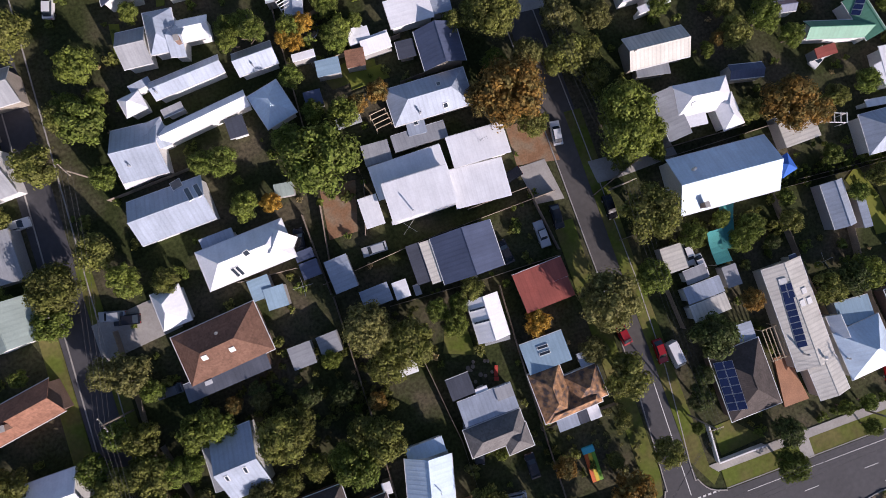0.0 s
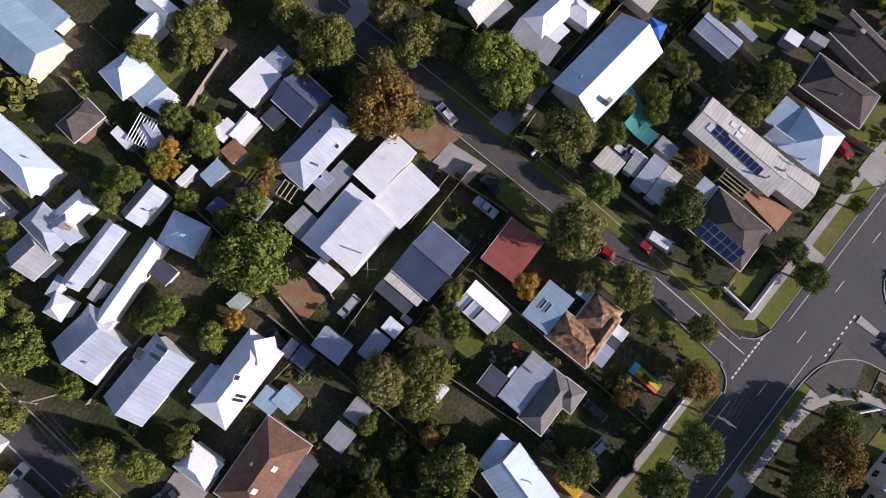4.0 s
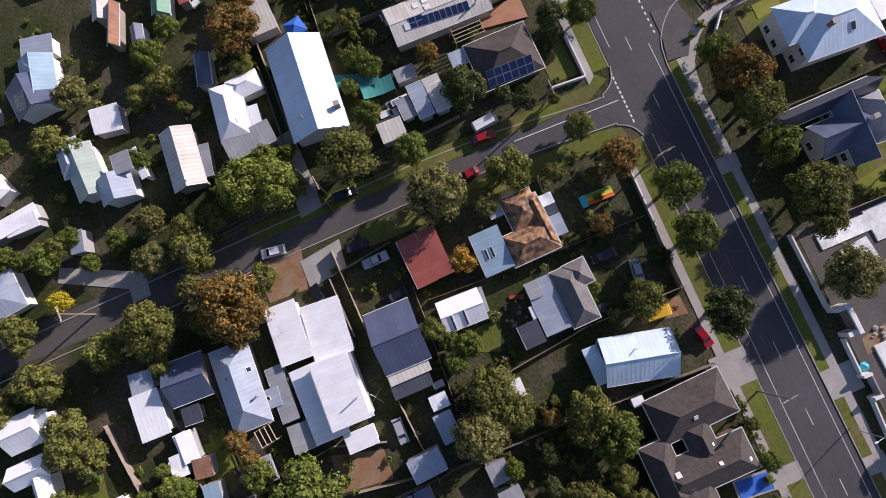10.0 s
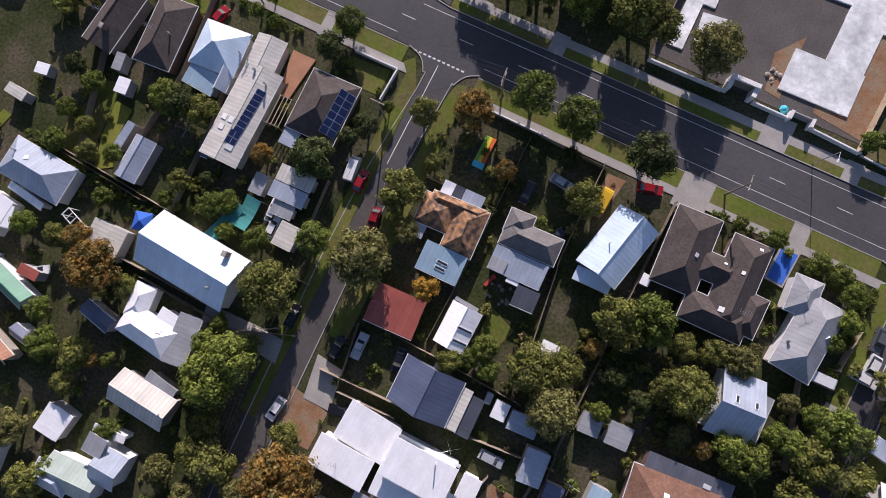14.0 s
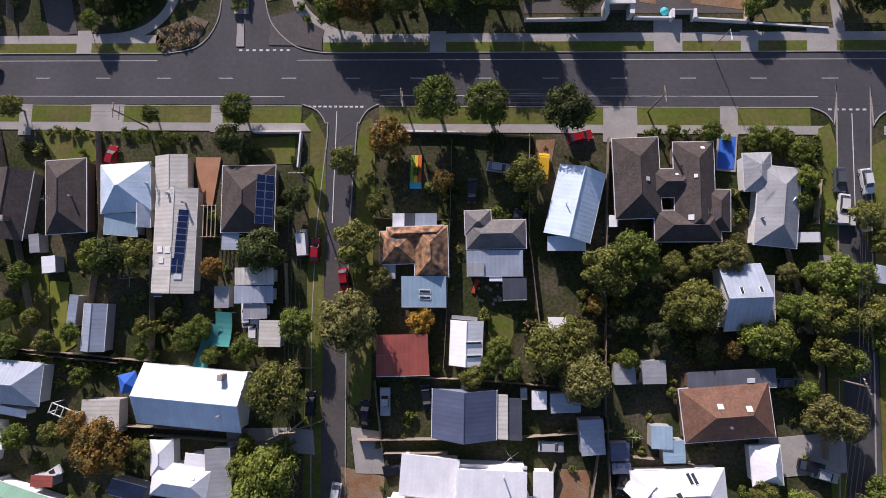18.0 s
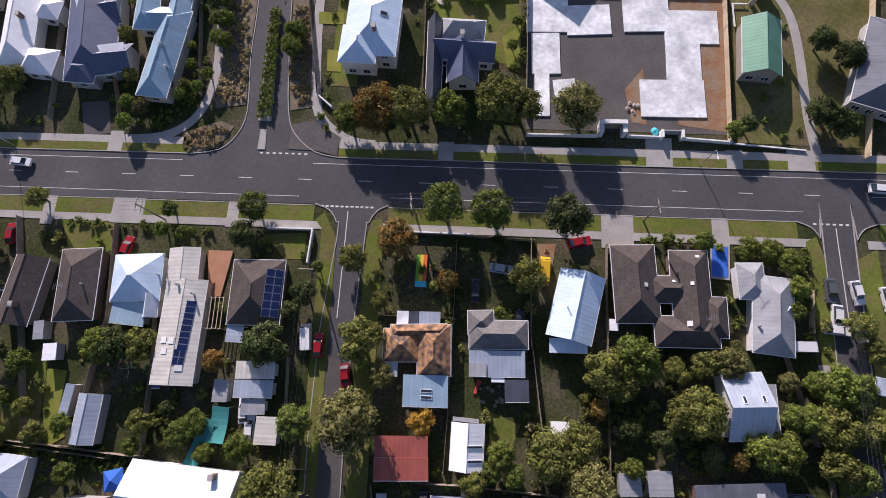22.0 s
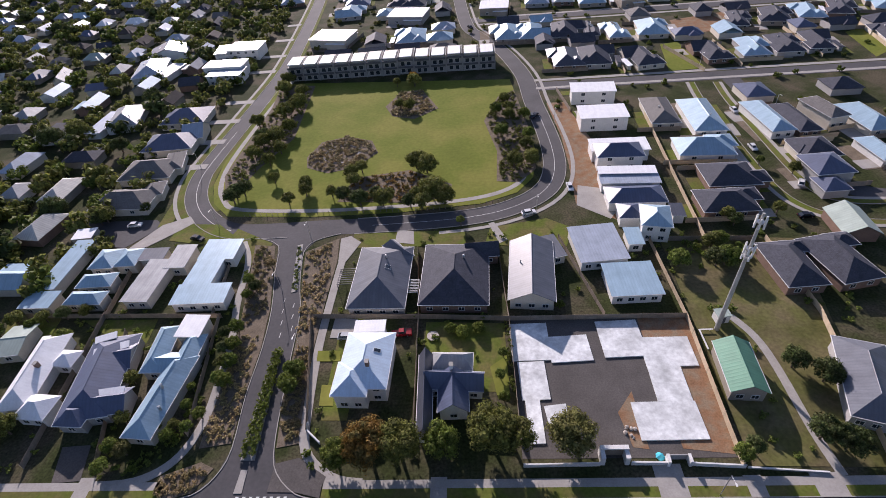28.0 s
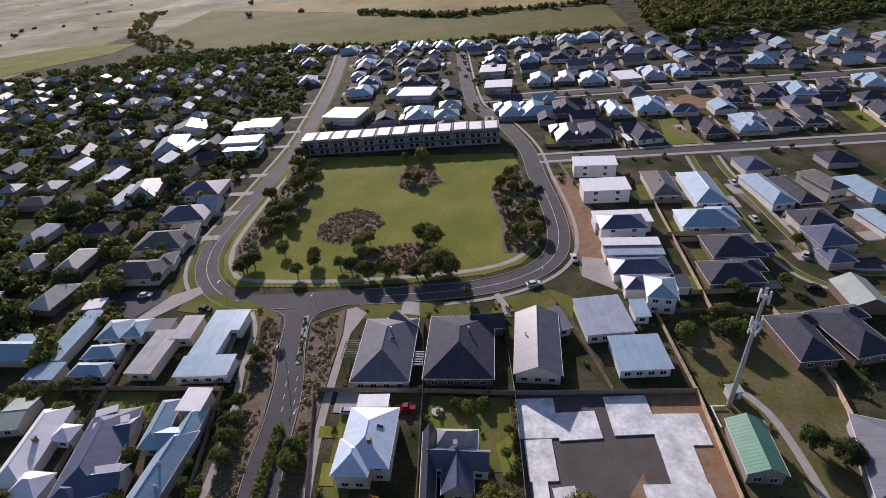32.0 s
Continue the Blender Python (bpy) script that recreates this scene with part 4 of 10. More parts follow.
for x0, x1, y0, y1 in ((-74.29, -67.79, 35.35, 40.55), (21.17, 27.07, 34.05, 40.55), (-50.83, -48.53, 35.35, 40.55), (41.33, 44.33, 35.35, 40.55), (-88.59, -86.09, 34.55, 40.55), (-10.19, -7.19, 50.45, 54.55), (30.02, 35.02, 50.45, 56.55), (45.07, 48.07, 50.45, 54.35), (56.34, 61.34, 50.45, 54.75), (-78.20, -75.20, 50.45, 55.05), (77.16, 81.16, 50.45, 56.55)):
    setting("driveway", Shape().box(x0, x1, y0, y1, 0, 0.125), CONCRETE, "concrete driveway crossing")
for pts in ([(-22.23, -17.21), (-17.14, -17.73), (-15.73, -24.93), (-21.00, -25.00)], [(-32.85, -17.78), (-28.89, -17.97), (-28.34, -22.20), (-44.02, -21.51), (-44.66, -18.38)], [(-29.68, -51.29), (-25.31, -51.51), (-25.19, -54.82), (-27.80, -54.71), (-33.60, -66.34), (-36.16, -65.32)], [(60.44, 14.62), (57.31, 14.69), (57.23, 8.67), (60.46, 8.57)], [(60.60, -14.53), (46.78, -16.34), (46.96, -22.71), (60.72, -21.07)]):
    setting("driveway", prism(pts, 0, 0.125), CONCRETE, "concrete driveway")

setting("lawn", prism([(-73.60, -4.50), (-75.82, 0.36), (-75.98, 6.78), (-79.78, 7.02), (-78.78, -0.25), (-76.75, -6.60)], 0, 0.140), PARK, "bright mown strip of back lawn")
setting("lawn", prism([(44.38, -62.17), (43.06, -62.35), (42.05, -68.91), (43.69, -69.32)], 0, 0.140), PARK, "bright mown strip of side lawn")
setting("lawn", prism([(35.27, -70.04), (33.85, -69.97), (32.58, -75.39), (33.84, -75.59)], 0, 0.140), PARK, "bright mown strip of side lawn")
# sun patch between shadows, painted with the brighter park grass
setting("lawn", prism([(7.73, -46.61), (0.68, -46.90), (1.45, -49.61), (7.66, -49.43)], 0, 0.140), PARK, "small back lawn patch painted bright for sun")
setting("lawn", prism([(-99.08, -10.93), (-97.34, -4.51), (-99.51, -4.26), (-100.97, -10.51)], 0, 0.140), PARK, "small bright lawn beside the drive")
setting("lawn", prism([(-37.51, 81.46), (-32.17, 81.31), (-32.39, 84.31), (-37.83, 84.47)], 0, 0.140), PARK, "bright front lawn")
setting("lawn", prism([(-34.51, 69.91), (-31.53, 69.85), (-32.16, 75.01), (-34.98, 75.08)], 0, 0.140), PARK, "bright front lawn")
setting("lawn", prism([(1.72, 78.77), (2.33, 75.39), (2.88, 71.57), (5.53, 71.94), (5.65, 81.84)], 0, 0.140), PARK, "bright strip of side lawn")

# road markings
dash = Shape().box(-1.4, 1.4, -0.06, 0.06, 0, 0.006).mesh("lane_dash", PAINT)
lines = new("lane_marking")
tagged(lines, "white painted broken centre line on the main road", "road marking", kind="structure")
for k in range(-12, 13):
    d = part("dash", dash, PAINT, lines)
    d.location = (-0.2 + 12.05 * k, 45.70, 0.033)
for x0, x1, y in ((-120, -37, 42.15), (-19, 58, 42.4), (73, 160, 42.55), (-160, -62, 49.1), (-35, 160, 49.15)):
    setting("edge_line", Shape().box(x0, x1, y - 0.05, y + 0.05, 0.031, 0.038), PAINT, "white painted edge line")
for n, x0, step, y in ((11, -32.71, 0.98, 40.30), (8, -46.35, 1.3, 51.1), (6, 59.36, 1.15, 40.1)):
    if step:
        g = new("give_way_line")
        tagged(g, "row of white give-way blocks across the side street", "road marking", kind="structure")
        blk = Shape().box(-0.3, 0.3, -0.16, 0.16, 0, 0.006).mesh("block", PAINT)
        for k in range(n):
            part("block", blk, PAINT, g).location = (x0 + 0.5 + k * step, y, 0.033)
setting("centre_line", Shape().box(-27.10, -26.95, 18.7, 39.4, 0.031, 0.042), PAINT, "white centre line of the side street")
setting("centre_line", Shape().box(63.42, 63.57, 18.7, 39.4, 0.031, 0.038), PAINT, "white centre line of the side street")
g = new("entry_dashes")
tagged(g, "white dashes on the entry road", "road marking", kind="structure")
d2 = Shape().box(-0.06, 0.06, -0.8, 0.8, 0, 0.006).mesh("dash", PAINT)
for k, (x, y) in enumerate(((-48.32, 89.60), (-49.05, 93.56), (-49.80, 97.41), (-50.35, 101.17), (-45.95, 91.62), (-46.78, 95.54), (-47.42, 99.35))):
    part("dash", d2, PAINT, g).location = (x, y, 0.033)
setting("loop_line", ribbon(LOOP_W[10:34], -0.07, 0.07, 0.036, 0.042), PAINT, "white centre line round the park")
setting("loop_line", ribbon(LOOP_E[4:34], -0.07, 0.07, 0.040, 0.046), PAINT, "white centre line round the park")

# entry planting, medians and paths
setting("median", prism([(-47.52, 58.19), (-48.07, 71.04), (-47.98, 85.04), (-46.58, 85.04), (-45.54, 70.99), (-44.70, 58.17)], 0, 0.16), CONCRETE, "kerbed planted median")
setting("median", prism([(-46.77, 51.80), (-46.75, 56.25), (-45.49, 56.25), (-45.19, 51.81)], 0, 0.16), CONCRETE, "small kerbed concrete median")
setting("median", prism([(-49.23, 103.97), (-52.29, 123.40), (-50.84, 123.90), (-47.60, 104.47)], 0, 0.16), CONCRETE, "kerbed planted median")
setting("pavement_1", ribbon(smooth_line([(-77.67, 53.37), (-67.48, 54.13), (-61.08, 58.23), (-58.38, 65.95), (-58.67, 76.29), (-60.16, 89.49), (-62.76, 100.86), (-65.14, 117.02), (-69.42, 126.23)], 5), -0.9, 0.9, 0, 0.12), CONCRETE, "curving concrete path")
setting("pavement_2", ribbon(smooth_line([(-22.99, 53.43), (-28.91, 54.59), (-35.07, 60.05), (-36.85, 70.74), (-37.87, 85.49), (-37.97, 101.35), (-37.59, 117.76), (-36.09, 125.06)], 5), -1.0, 1.0, 0, 0.12), CONCRETE, "curving concrete path")
setting("garden_bed_1", prism([(-62.68, 50.79), (-62.38, 55.26), (-55.34, 57.92), (-52.40, 56.68), (-54.95, 51.99), (-59.86, 50.68)], 0, 0.10), MULCH, "mulched garden bed")
setting("garden_bed_2", prism([(-57.00, 60.79), (-58.04, 75.26), (-59.17, 91.47), (-62.86, 111.70), (-65.35, 124.38), (-59.16, 123.63), (-56.33, 111.92), (-53.28, 98.29), (-51.88, 85.55), (-51.65, 73.17), (-50.69, 61.79)], 0, 0.10), MULCH, "mulched garden bed")
setting("garden_bed_3", prism([(-41.13, 60.65), (-42.52, 70.92), (-43.54, 83.47), (-44.67, 96.54), (-47.29, 107.67), (-49.21, 120.28), (-40.33, 125.96), (-39.14, 115.94), (-39.33, 101.35), (-39.10, 85.50), (-38.03, 70.78), (-36.52, 61.57)], 0, 0.10), MULCH, "mulched garden bed")
setting("paved_apron", prism([(-40.47, 52.03), (-40.37, 57.42), (-35.96, 58.57), (-29.89, 54.79), (-30.38, 53.03), (-30.36, 50.87), (-35.06, 51.94)], 0, 0.128), GRAVEL, "paved corner of the junction")
setting("park_lawn", prism([(-79.42, 139.60), (-50.85, 137.29), (-23.40, 137.64), (1.93, 140.35), (13.41, 145.54), (19.24, 154.06), (21.81, 167.63), (21.49, 185.33), (17.55, 235.34), (-91.23, 246.70), (-90.77, 200.48), (-92.84, 175.35), (-91.14, 158.72), (-86.81, 147.36)], 0, 0.10), PARK, "open mown lawn of the park")
setting("park_path", ribbon(smooth_line([(-84.91, 258.63), (-88.37, 216.23), (-90.30, 177.35), (-88.64, 159.67), (-83.82, 148.78), (-76.40, 143.04), (-50.82, 140.48), (-25.51, 140.71), (-3.32, 142.72), (9.25, 146.82), (16.03, 154.15), (18.20, 167.73)], 5), -0.9, 0.9, 0.08, 0.13), CONCRETE, "pale path round the park")
for nm, pts in (("park_bed_1", [(-61.46, 174.27), (-58.06, 185.49), (-48.64, 189.20), (-38.37, 184.65), (-34.95, 175.41), (-41.98, 165.58), (-51.43, 162.78), (-59.60, 167.04)]), ("park_bed_2", [(-36.57, 214.22), (-31.06, 228.18), (-21.70, 229.52), (-13.80, 209.71), (-23.36, 201.16), (-32.64, 204.75)]),
                ("park_bed_3", [(-44.48, 144.87), (-41.09, 158.59), (-22.10, 162.10), (-7.48, 151.97), (-8.58, 144.31), (-23.38, 142.76)]), ("park_bed_4", [(4.61, 195.79), (11.17, 217.48), (18.43, 223.22), (21.49, 185.33), (20.72, 158.88), (14.46, 151.29), (7.19, 152.48), (8.40, 171.93)]),
                ("park_bed_5", [(-82.34, 147.22), (-89.07, 163.80), (-88.68, 182.52), (-87.76, 220.43), (-90.27, 244.61), (-73.03, 241.66), (-70.24, 190.18), (-77.95, 167.58)])):
    setting(nm, prism(pts, 0.1, 0.16), MULCH, "mulched planting bed in the park")
setting("ring_path", ribbon([(-48.5 + 6.5 * math.cos(a * 0.2618), 175.9 + 6.5 * math.sin(a * 0.2618)) for a in range(25)], -0.5, 0.5, 0.16, 0.22), CONCRETE, "ring-shaped path in the planting")
setting("lawn_1", prism([(-86.51, -0.42), (-83.22, 9.74), (-80.16, 10.35), (-79.02, -3.34), (-80.11, -14.94), (-84.71, -13.84)], 0, 0.06), LAWN, "lighter grass of a back yard")
setting("lawn_2", prism([(-33.42, 66.53), (-33.96, 94.64), (-28.16, 94.41), (-27.94, 66.41)], 0, 0.06), LAWN, "green side lawn")
setting("lawn_3", prism([(-12.83, 73.37), (-12.96, 92.35), (5.70, 91.29), (5.27, 72.32)], 0, 0.06), LAWN, "green back lawn")
setting("lawn_4", prism([(47.44, 56.04), (49.91, 121.47), (84.11, 118.03), (72.36, 55.49)], 0, 0.06), ROUGH, "rough green grass of the vacant lot")
setting("driveway", ribbon(smooth_line([(61.90, 54.09), (61.18, 62.60), (61.17, 77.03), (60.20, 85.31), (57.32, 91.59)], 5), -0.9, 0.9, 0.04, 0.10), CONCRETE, "worn gravel drive")
setting("building_plot", prism([(6.86, 57.86), (7.24, 93.18), (47.78, 92.47), (46.46, 57.65)], 0, 0.05), GRAVEL, "gravel building plot")
setting("soil_strip", prism([(36.57, 59.46), (36.39, 92.04), (47.35, 92.03), (46.08, 58.19)], 0.04, 0.08), DIRT, "bare orange soil beside the slabs")
setting("soil_patch", prism([(27.59, 59.82), (26.48, 67.11), (30.29, 71.96), (30.45, 59.38)], 0.04, 0.085), DIRT, "bare orange soil")
setting("lawn_5", prism([(-73.46, 132.85), (-60.22, 124.99), (-63.03, 115.28), (-69.21, 117.84), (-76.31, 122.02)], 0, 0.086), LAWN, "corner lawn")
setting("lawn_6", prism([(1.99, 120.21), (4.04, 128.19), (20.61, 131.39), (26.75, 126.88), (24.64, 118.41)], 0, 0.084), LAWN, "corner lawn")
setting("lawn_7", prism([(-36.05, 121.40), (-36.11, 127.83), (-3.29, 127.52), (-3.24, 120.44)], 0, 0.09), LAWN, "front lawns")
setting("terrace_patio", prism([(-53.15, 30.48), (-48.32, 30.49), (-49.36, 21.65), (-51.88, 21.72)], 0, 0.35), PAVER, "raised terracotta-paved terrace")


# ---- special pieces ----
def slab(x, y, w, d, turn, k):
    s = thing("foundation_slab", x, y, 0, turn, "pale fresh concrete foundation slab on the building plot", "slab", "foundation slabs")
    part("slab", Shape().box(-w / 2, w / 2, -d / 2, d / 2, 0.02, 0.32 + 0.004 * k), SLAB, s)


def terrace_row(x0, y0, x1, y1, n=13):
    """Townhouses of one kind in a row; the balconies face the park."""
    step = (x1 - x0) / n
    first = None
    for k in range(n):
        if first:
            copy_thing(first, pose(x0 + (k + 0.5) * step, y0, 0.0 if k < 5 else 0.5 if k in (7, 10) else 0.25))
            continue
        h = thing("townhouse", x0 + 0.5 * step, y0, 0, 0, "white-roofed three-level townhouse with balconies facing the park", "townhouse", "terrace of townhouses")
        w = step / 2
        part("wall", Shape().box(-w + 0.05, w - 0.05, 0, 11, -0.4, 6.6), WALL["grey"], h)
        part("roof", Shape().box(-w + 0.7, w - 1.1, -0.9, 9.0, 8.0, 8.3), ROOF["white"], h)
        part("parapet", Shape().box(w - 0.4, w - 0.05, -0.8, 11.2, -0.4, 8.0), WALL["grey"], h, "grey dividing wall")
        part("upper_wall", Shape().box(-w + 0.6, w - 0.8, 0.8, 10.8, 6.6, 8.0), WALL["cream"], h)
        for lv in (0, 1):
            z = 0.2 + lv * 3.2
            part("balcony", Shape().box(-w + 0.3, w - 0.5, -1.9, -0.01, z + 2.75, z + 2.95), CONCRETE, h)
            part("balustrade", Shape().box(-w + 0.3, w - 0.5, -1.95, -1.88, z + 2.96, z + 3.85), DARK_TRIM, h)
            for q in (-w * 0.45, w * 0.3):
                win = part("window", Shape().box(q - 1.0, q + 1.0, -0.05, -0.003, z + 0.2, z + 2.5), TRIM, h)
                part("pane", Shape().box(q - 0.9, q + 0.9, -0.07, -0.052, z + 0.3, z + 2.4), GLASS, win)
        first = h




yard_count = [0]


def estate_yard(x, y, w, d, turn, kind):
    """Front lawn, driveway and a side fence of one estate lot."""
    yard_count[0] += 1
    k = yard_count[0]
    c, s = math.cos(radians(turn)), math.sin(radians(turn))

    def at(a, b):
        return (x + a * c - b * s, y + a * s + b * c)
    side = 1 if kind % 2 else -1
    lift = 0.05 + 0.0002 * (k % 90)
    f = -d / 2
    setting("lawn", prism([at(-w / 2, f - 4.5), at(w / 2, f - 4.5), at(w / 2, f + 0.5), at(-w / 2, f + 0.5)], 0, lift), LAWN if kind < 4 else MULCH, "front garden of an estate house")
    setting("driveway", prism([at(side * w * 0.46, f + 0.4), at(side * w * 0.12, f + 0.4), at(side * w * 0.12, f - 5), at(side * w * 0.46, f - 5)][::side], 0, lift + 0.03), CONCRETE, "pale concrete driveway")
    setting("lawn", prism([at(-w / 2, -f - 0.3), at(w * 0.2, -f - 0.3), at(w * 0.2, -f + 3.5), at(-w / 2, -f + 3.5)], 0, lift), LAWN, "small back lawn")
    g = thing("fence", *at(side * (w / 2 + 0.8), f), 0, turn + 90, "timber paling fence between estate lots", "fence")
    part("panel", Shape().box(0, d + 5, -0.02, 0.02, 0.02, 1.75), TIMBER if kind % 3 else PALE_TIMBER, g)
    part("rail", Shape().box(0, d + 5, 0.022, 0.06, 1.4, 1.48), TIMBER, g)


# ---- houses south of the main road ----
h = house("house", "dark brown hip-roofed cottage with a pale gable side", "brown", "timber", ("g", -86.17, 20.90, 13.01, 6.65, 84.6, 2.80, 1.83))
aerial(h, -86.62, 20.11)
chimney(h, -85.41, 17.96, 1.2)
h = house("house", "brown tiled hip-roofed cottage", "brown", "brick", ("h", -75.66, 22.42, 13.57, 7.67, 94.8, 2.80, 2.11))
vent(h, -73.74, 22.29, 0.2, 0.8)
aerial(h, -76.03, 21.25)
h = house("house", "white and blue painted sheet-roofed cottage with a rear lean-to", "white", "white", ("h", -64.32, 24.14, 8.78, 9.27, 94.4, 3.00, 2.56, "ice"), ("f", -64.93, 17.63, 6.58, 4.22, -3.4, 2.50, 0.30, "pale"), ("g", -60.97, 19.04, 4.39, 2.69, 94.5, 2.60, 1.74, "white"))
vent(h, -60.18, 24.80)
h = house("house", "long cream corrugated low-gabled house with solar panels", "cream", "cream", ("g", -54.40, 14.73, 18.80, 7.55, 90.8, 3.20, 0.87), ("g", -55.90, 27.03, 6.21, 5.73, 93.8, 3.10, 0.72), ("f", -57.23, 7.05, 1.43, 4.61, 3.1, 2.80, 0.12, "steel"))
solar(h, -52.90, 15.78, 1, 8, -2, (1.7, 1.05))
solar(h, -53.29, 10.21, 2, 2, -2, (0.95, 1.3))
vent(h, -55.74, 23.02, 0.35)
vent(h, -52.61, 21.42, 0.25, 1.2)
skylight(h, -56.75, 13.05, 1.1, 1.1, 0, False)
skylight(h, -55.10, 12.97, 1.1, 1.1, 0, False)
skylight(h, -56.32, 11.11, 1.1, 1.0, 0, False)
skylight(h, -53.07, 8.32, 1.3, 1.0, 0, False)
pergola("open timber pergola with pale rafters beside the terrace", -48.88, 18.36, 5.83, 3.20, 91.6, 5)
h = house("house", "brown tiled hip-roofed house with solar panels", "brown", "brick", ("h", -41.58, 22.47, 11.93, 9.64, 91.5, 2.80, 2.65))
solar(h, -38.25, 22.26, 2, 6, 0, (1.45, 1.4))
chimney(h, -46.63, 25.78, 1.4)
carport("flat blue-grey sheet carport", "zinc", -44.62, 14.82, 3.06, 3.05, 90.3, 2.4)
h = house("house", "pale flat-roofed house with white parapet edges", "grey", "white", ("f", -39.68, 8.79, 6.96, 2.98, 2.8, 3.00, 0.09, "cream"), ("f", -39.66, 5.56, 6.94, 2.90, 2.0, 2.90, 0.09, "zinc"), ("f", -39.43, 2.64, 4.23, 2.48, 3.3, 2.40, 0.12, "grey"))
shed("tan weathered sheet carport roof", "cream", -36.61, -1.21, 4.59, 3.84, 90.3, 2.3, 0.20, "f", "grey", "carport_shed", "carport")
shed("white and blue gabled garden shed", "zinc", -68.69, -1.09, 8.49, 4.26, 89.6, 2.5, 1.00, "g", "grey", "shed", "shed")
shed("ribbed grey flat shed", "zinc", -73.14, 1.73, 5.78, 1.48, 86.7, 2.2, 0.25, "f", "grey", "shed", "shed")
shed("small grey sheet garden shed", "grey", -81.44, 13.75, 3.43, 1.72, 99.3, 2.2, 0.25, "f", "grey", "shed", "shed")
shed("small pale sheet garden shed", "white", -78.36, 9.97, 3.07, 2.37, 97.3, 2.2, 0.25, "f", "grey", "shed", "shed")
h = house("house", "grey gabled weatherboard house with a white verandah", "zinc", "white", ("h", -84.21, -11.10, 13.86, 7.43, -2.6, 3.00, 2.04, "zinc"), ("f", -84.01, -16.17, 8.08, 1.35, -6.9, 2.50, 0.15, "white"))
vent(h, -88.72, -9.45, 0.3, 0.9)
skylight(h, -85.96, -9.74, 0.8, 0.9, 40, False)
h = house("house", "white flat sheet-roofed house", "white", "white", ("f", -88.50, -21.72, 6.57, 7.71, -5.6, 2.90, 0.20, "white"), ("f", -86.18, -21.25, 4.51, 4.09, 11.4, 2.88, 0.15, "white"))
h = house("house", "long white and pale-blue gabled hall-like house", "white", "white", ("g", -49.27, -12.41, 18.67, 10.09, -3.1, 3.60, 2.77, "ice"))
chimney(h, -43.53, -8.53, 1.6)
vent(h, -43.65, -15.01, 0.3, 0.6)
vent(h, -43.26, -14.90, 0.3, 0.6)
h = house("house", "white house with wings round a courtyard and a ribbed grey side", "white", "white", ("h", -50.52, -26.76, 10.54, 5.66, -5.4, 3.00, 1.56, "white"), ("h", -54.31, -22.87, 5.90, 4.01, 95.1, 2.98, 1.10, "white"), ("f", -44.16, -25.40, 8.98, 4.19, 95.8, 2.90, 0.35, "grey"), ("f", -48.32, -24.56, 5.07, 4.00, 85.2, 2.96, 0.12, "white"))
skylight(h, -48.19, -25.68, 0.9, 0.9, 10, False)
shed("cream and white striped sheet shed", "cream", -66.20, -16.62, 6.06, 6.73, 92.2, 2.5, 0.30, "f", "grey", "shed", "shed")
shed("blue sheet-roofed garden studio", "steel", -70.21, -38.19, 6.29, 2.15, -8.5, 2.6, 0.80, "g", "white", "shed", "shed")
h = house("house", "green sheet-roofed house with two joined gables", "green", "white", ("g", -85.04, -32.17, 8.46, 4.54, 104.4, 2.90, 1.60, "green"), ("g", -79.19, -31.12, 12.37, 3.35, -14.2, 2.88, 1.30, "green"))
solar(h, -83.91, -34.52, 5, 1, 55, (0.9, 1.5))
h = house("house", "tan sheet-roofed gabled cottage", "cream", "timber", ("g", -79.25, -42.57, 5.91, 3.10, -14.7, 2.90, 1.00, "cream"), ("g", -74.80, -41.51, 8.58, 2.13, -17.4, 2.80, 1.30, "rust"))
h = house("house", "pale blue sheet-roofed house", "pale", "white", ("g", -69.12, -57.31, 10.21, 6.23, -7.4, 3.00, 1.71, "pale"), ("f", -76.45, -56.02, 3.84, 5.85, -10.9, 2.60, 0.12, "zinc"))
aerial(h, -70.76, -56.70)
shed("small white sheet-metal garage", "white", -57.25, -48.27, 5.09, 3.36, 81.7, 2.4, 0.20, "f", "grey", "shed", "shed")
h = house("house", "steel-blue sheet-roofed gabled cottage", "steel", "white", ("g", 39.46, -76.92, 12.53, 6.29, 88.7, 3.00, 1.82, "steel"))
vent(h, 40.98, -79.73, 0.2, 0.8)
shed("small white box shed", "white", -94.76, 6.16, 2.19, 2.69, 99.8, 2.0, 0.10, "f", "grey", "shed", "shed")
shed("tan patio roof beside the house", "cream", -96.81, 0.01, 2.08, 4.31, 84.9, 2.3, 0.10, "f", "grey", "shed", "shed")
pergola("white timber pergola frame", -73.15, -16.09, 1.90, 5.02, 71.8, 5, material=TRIM)
shed("red sheet canopy over a patio", "red", -76.16, -28.08, 1.95, 3.97, 90.0, 2.4, 0.20, "f", "grey", "canopy", "canopy")
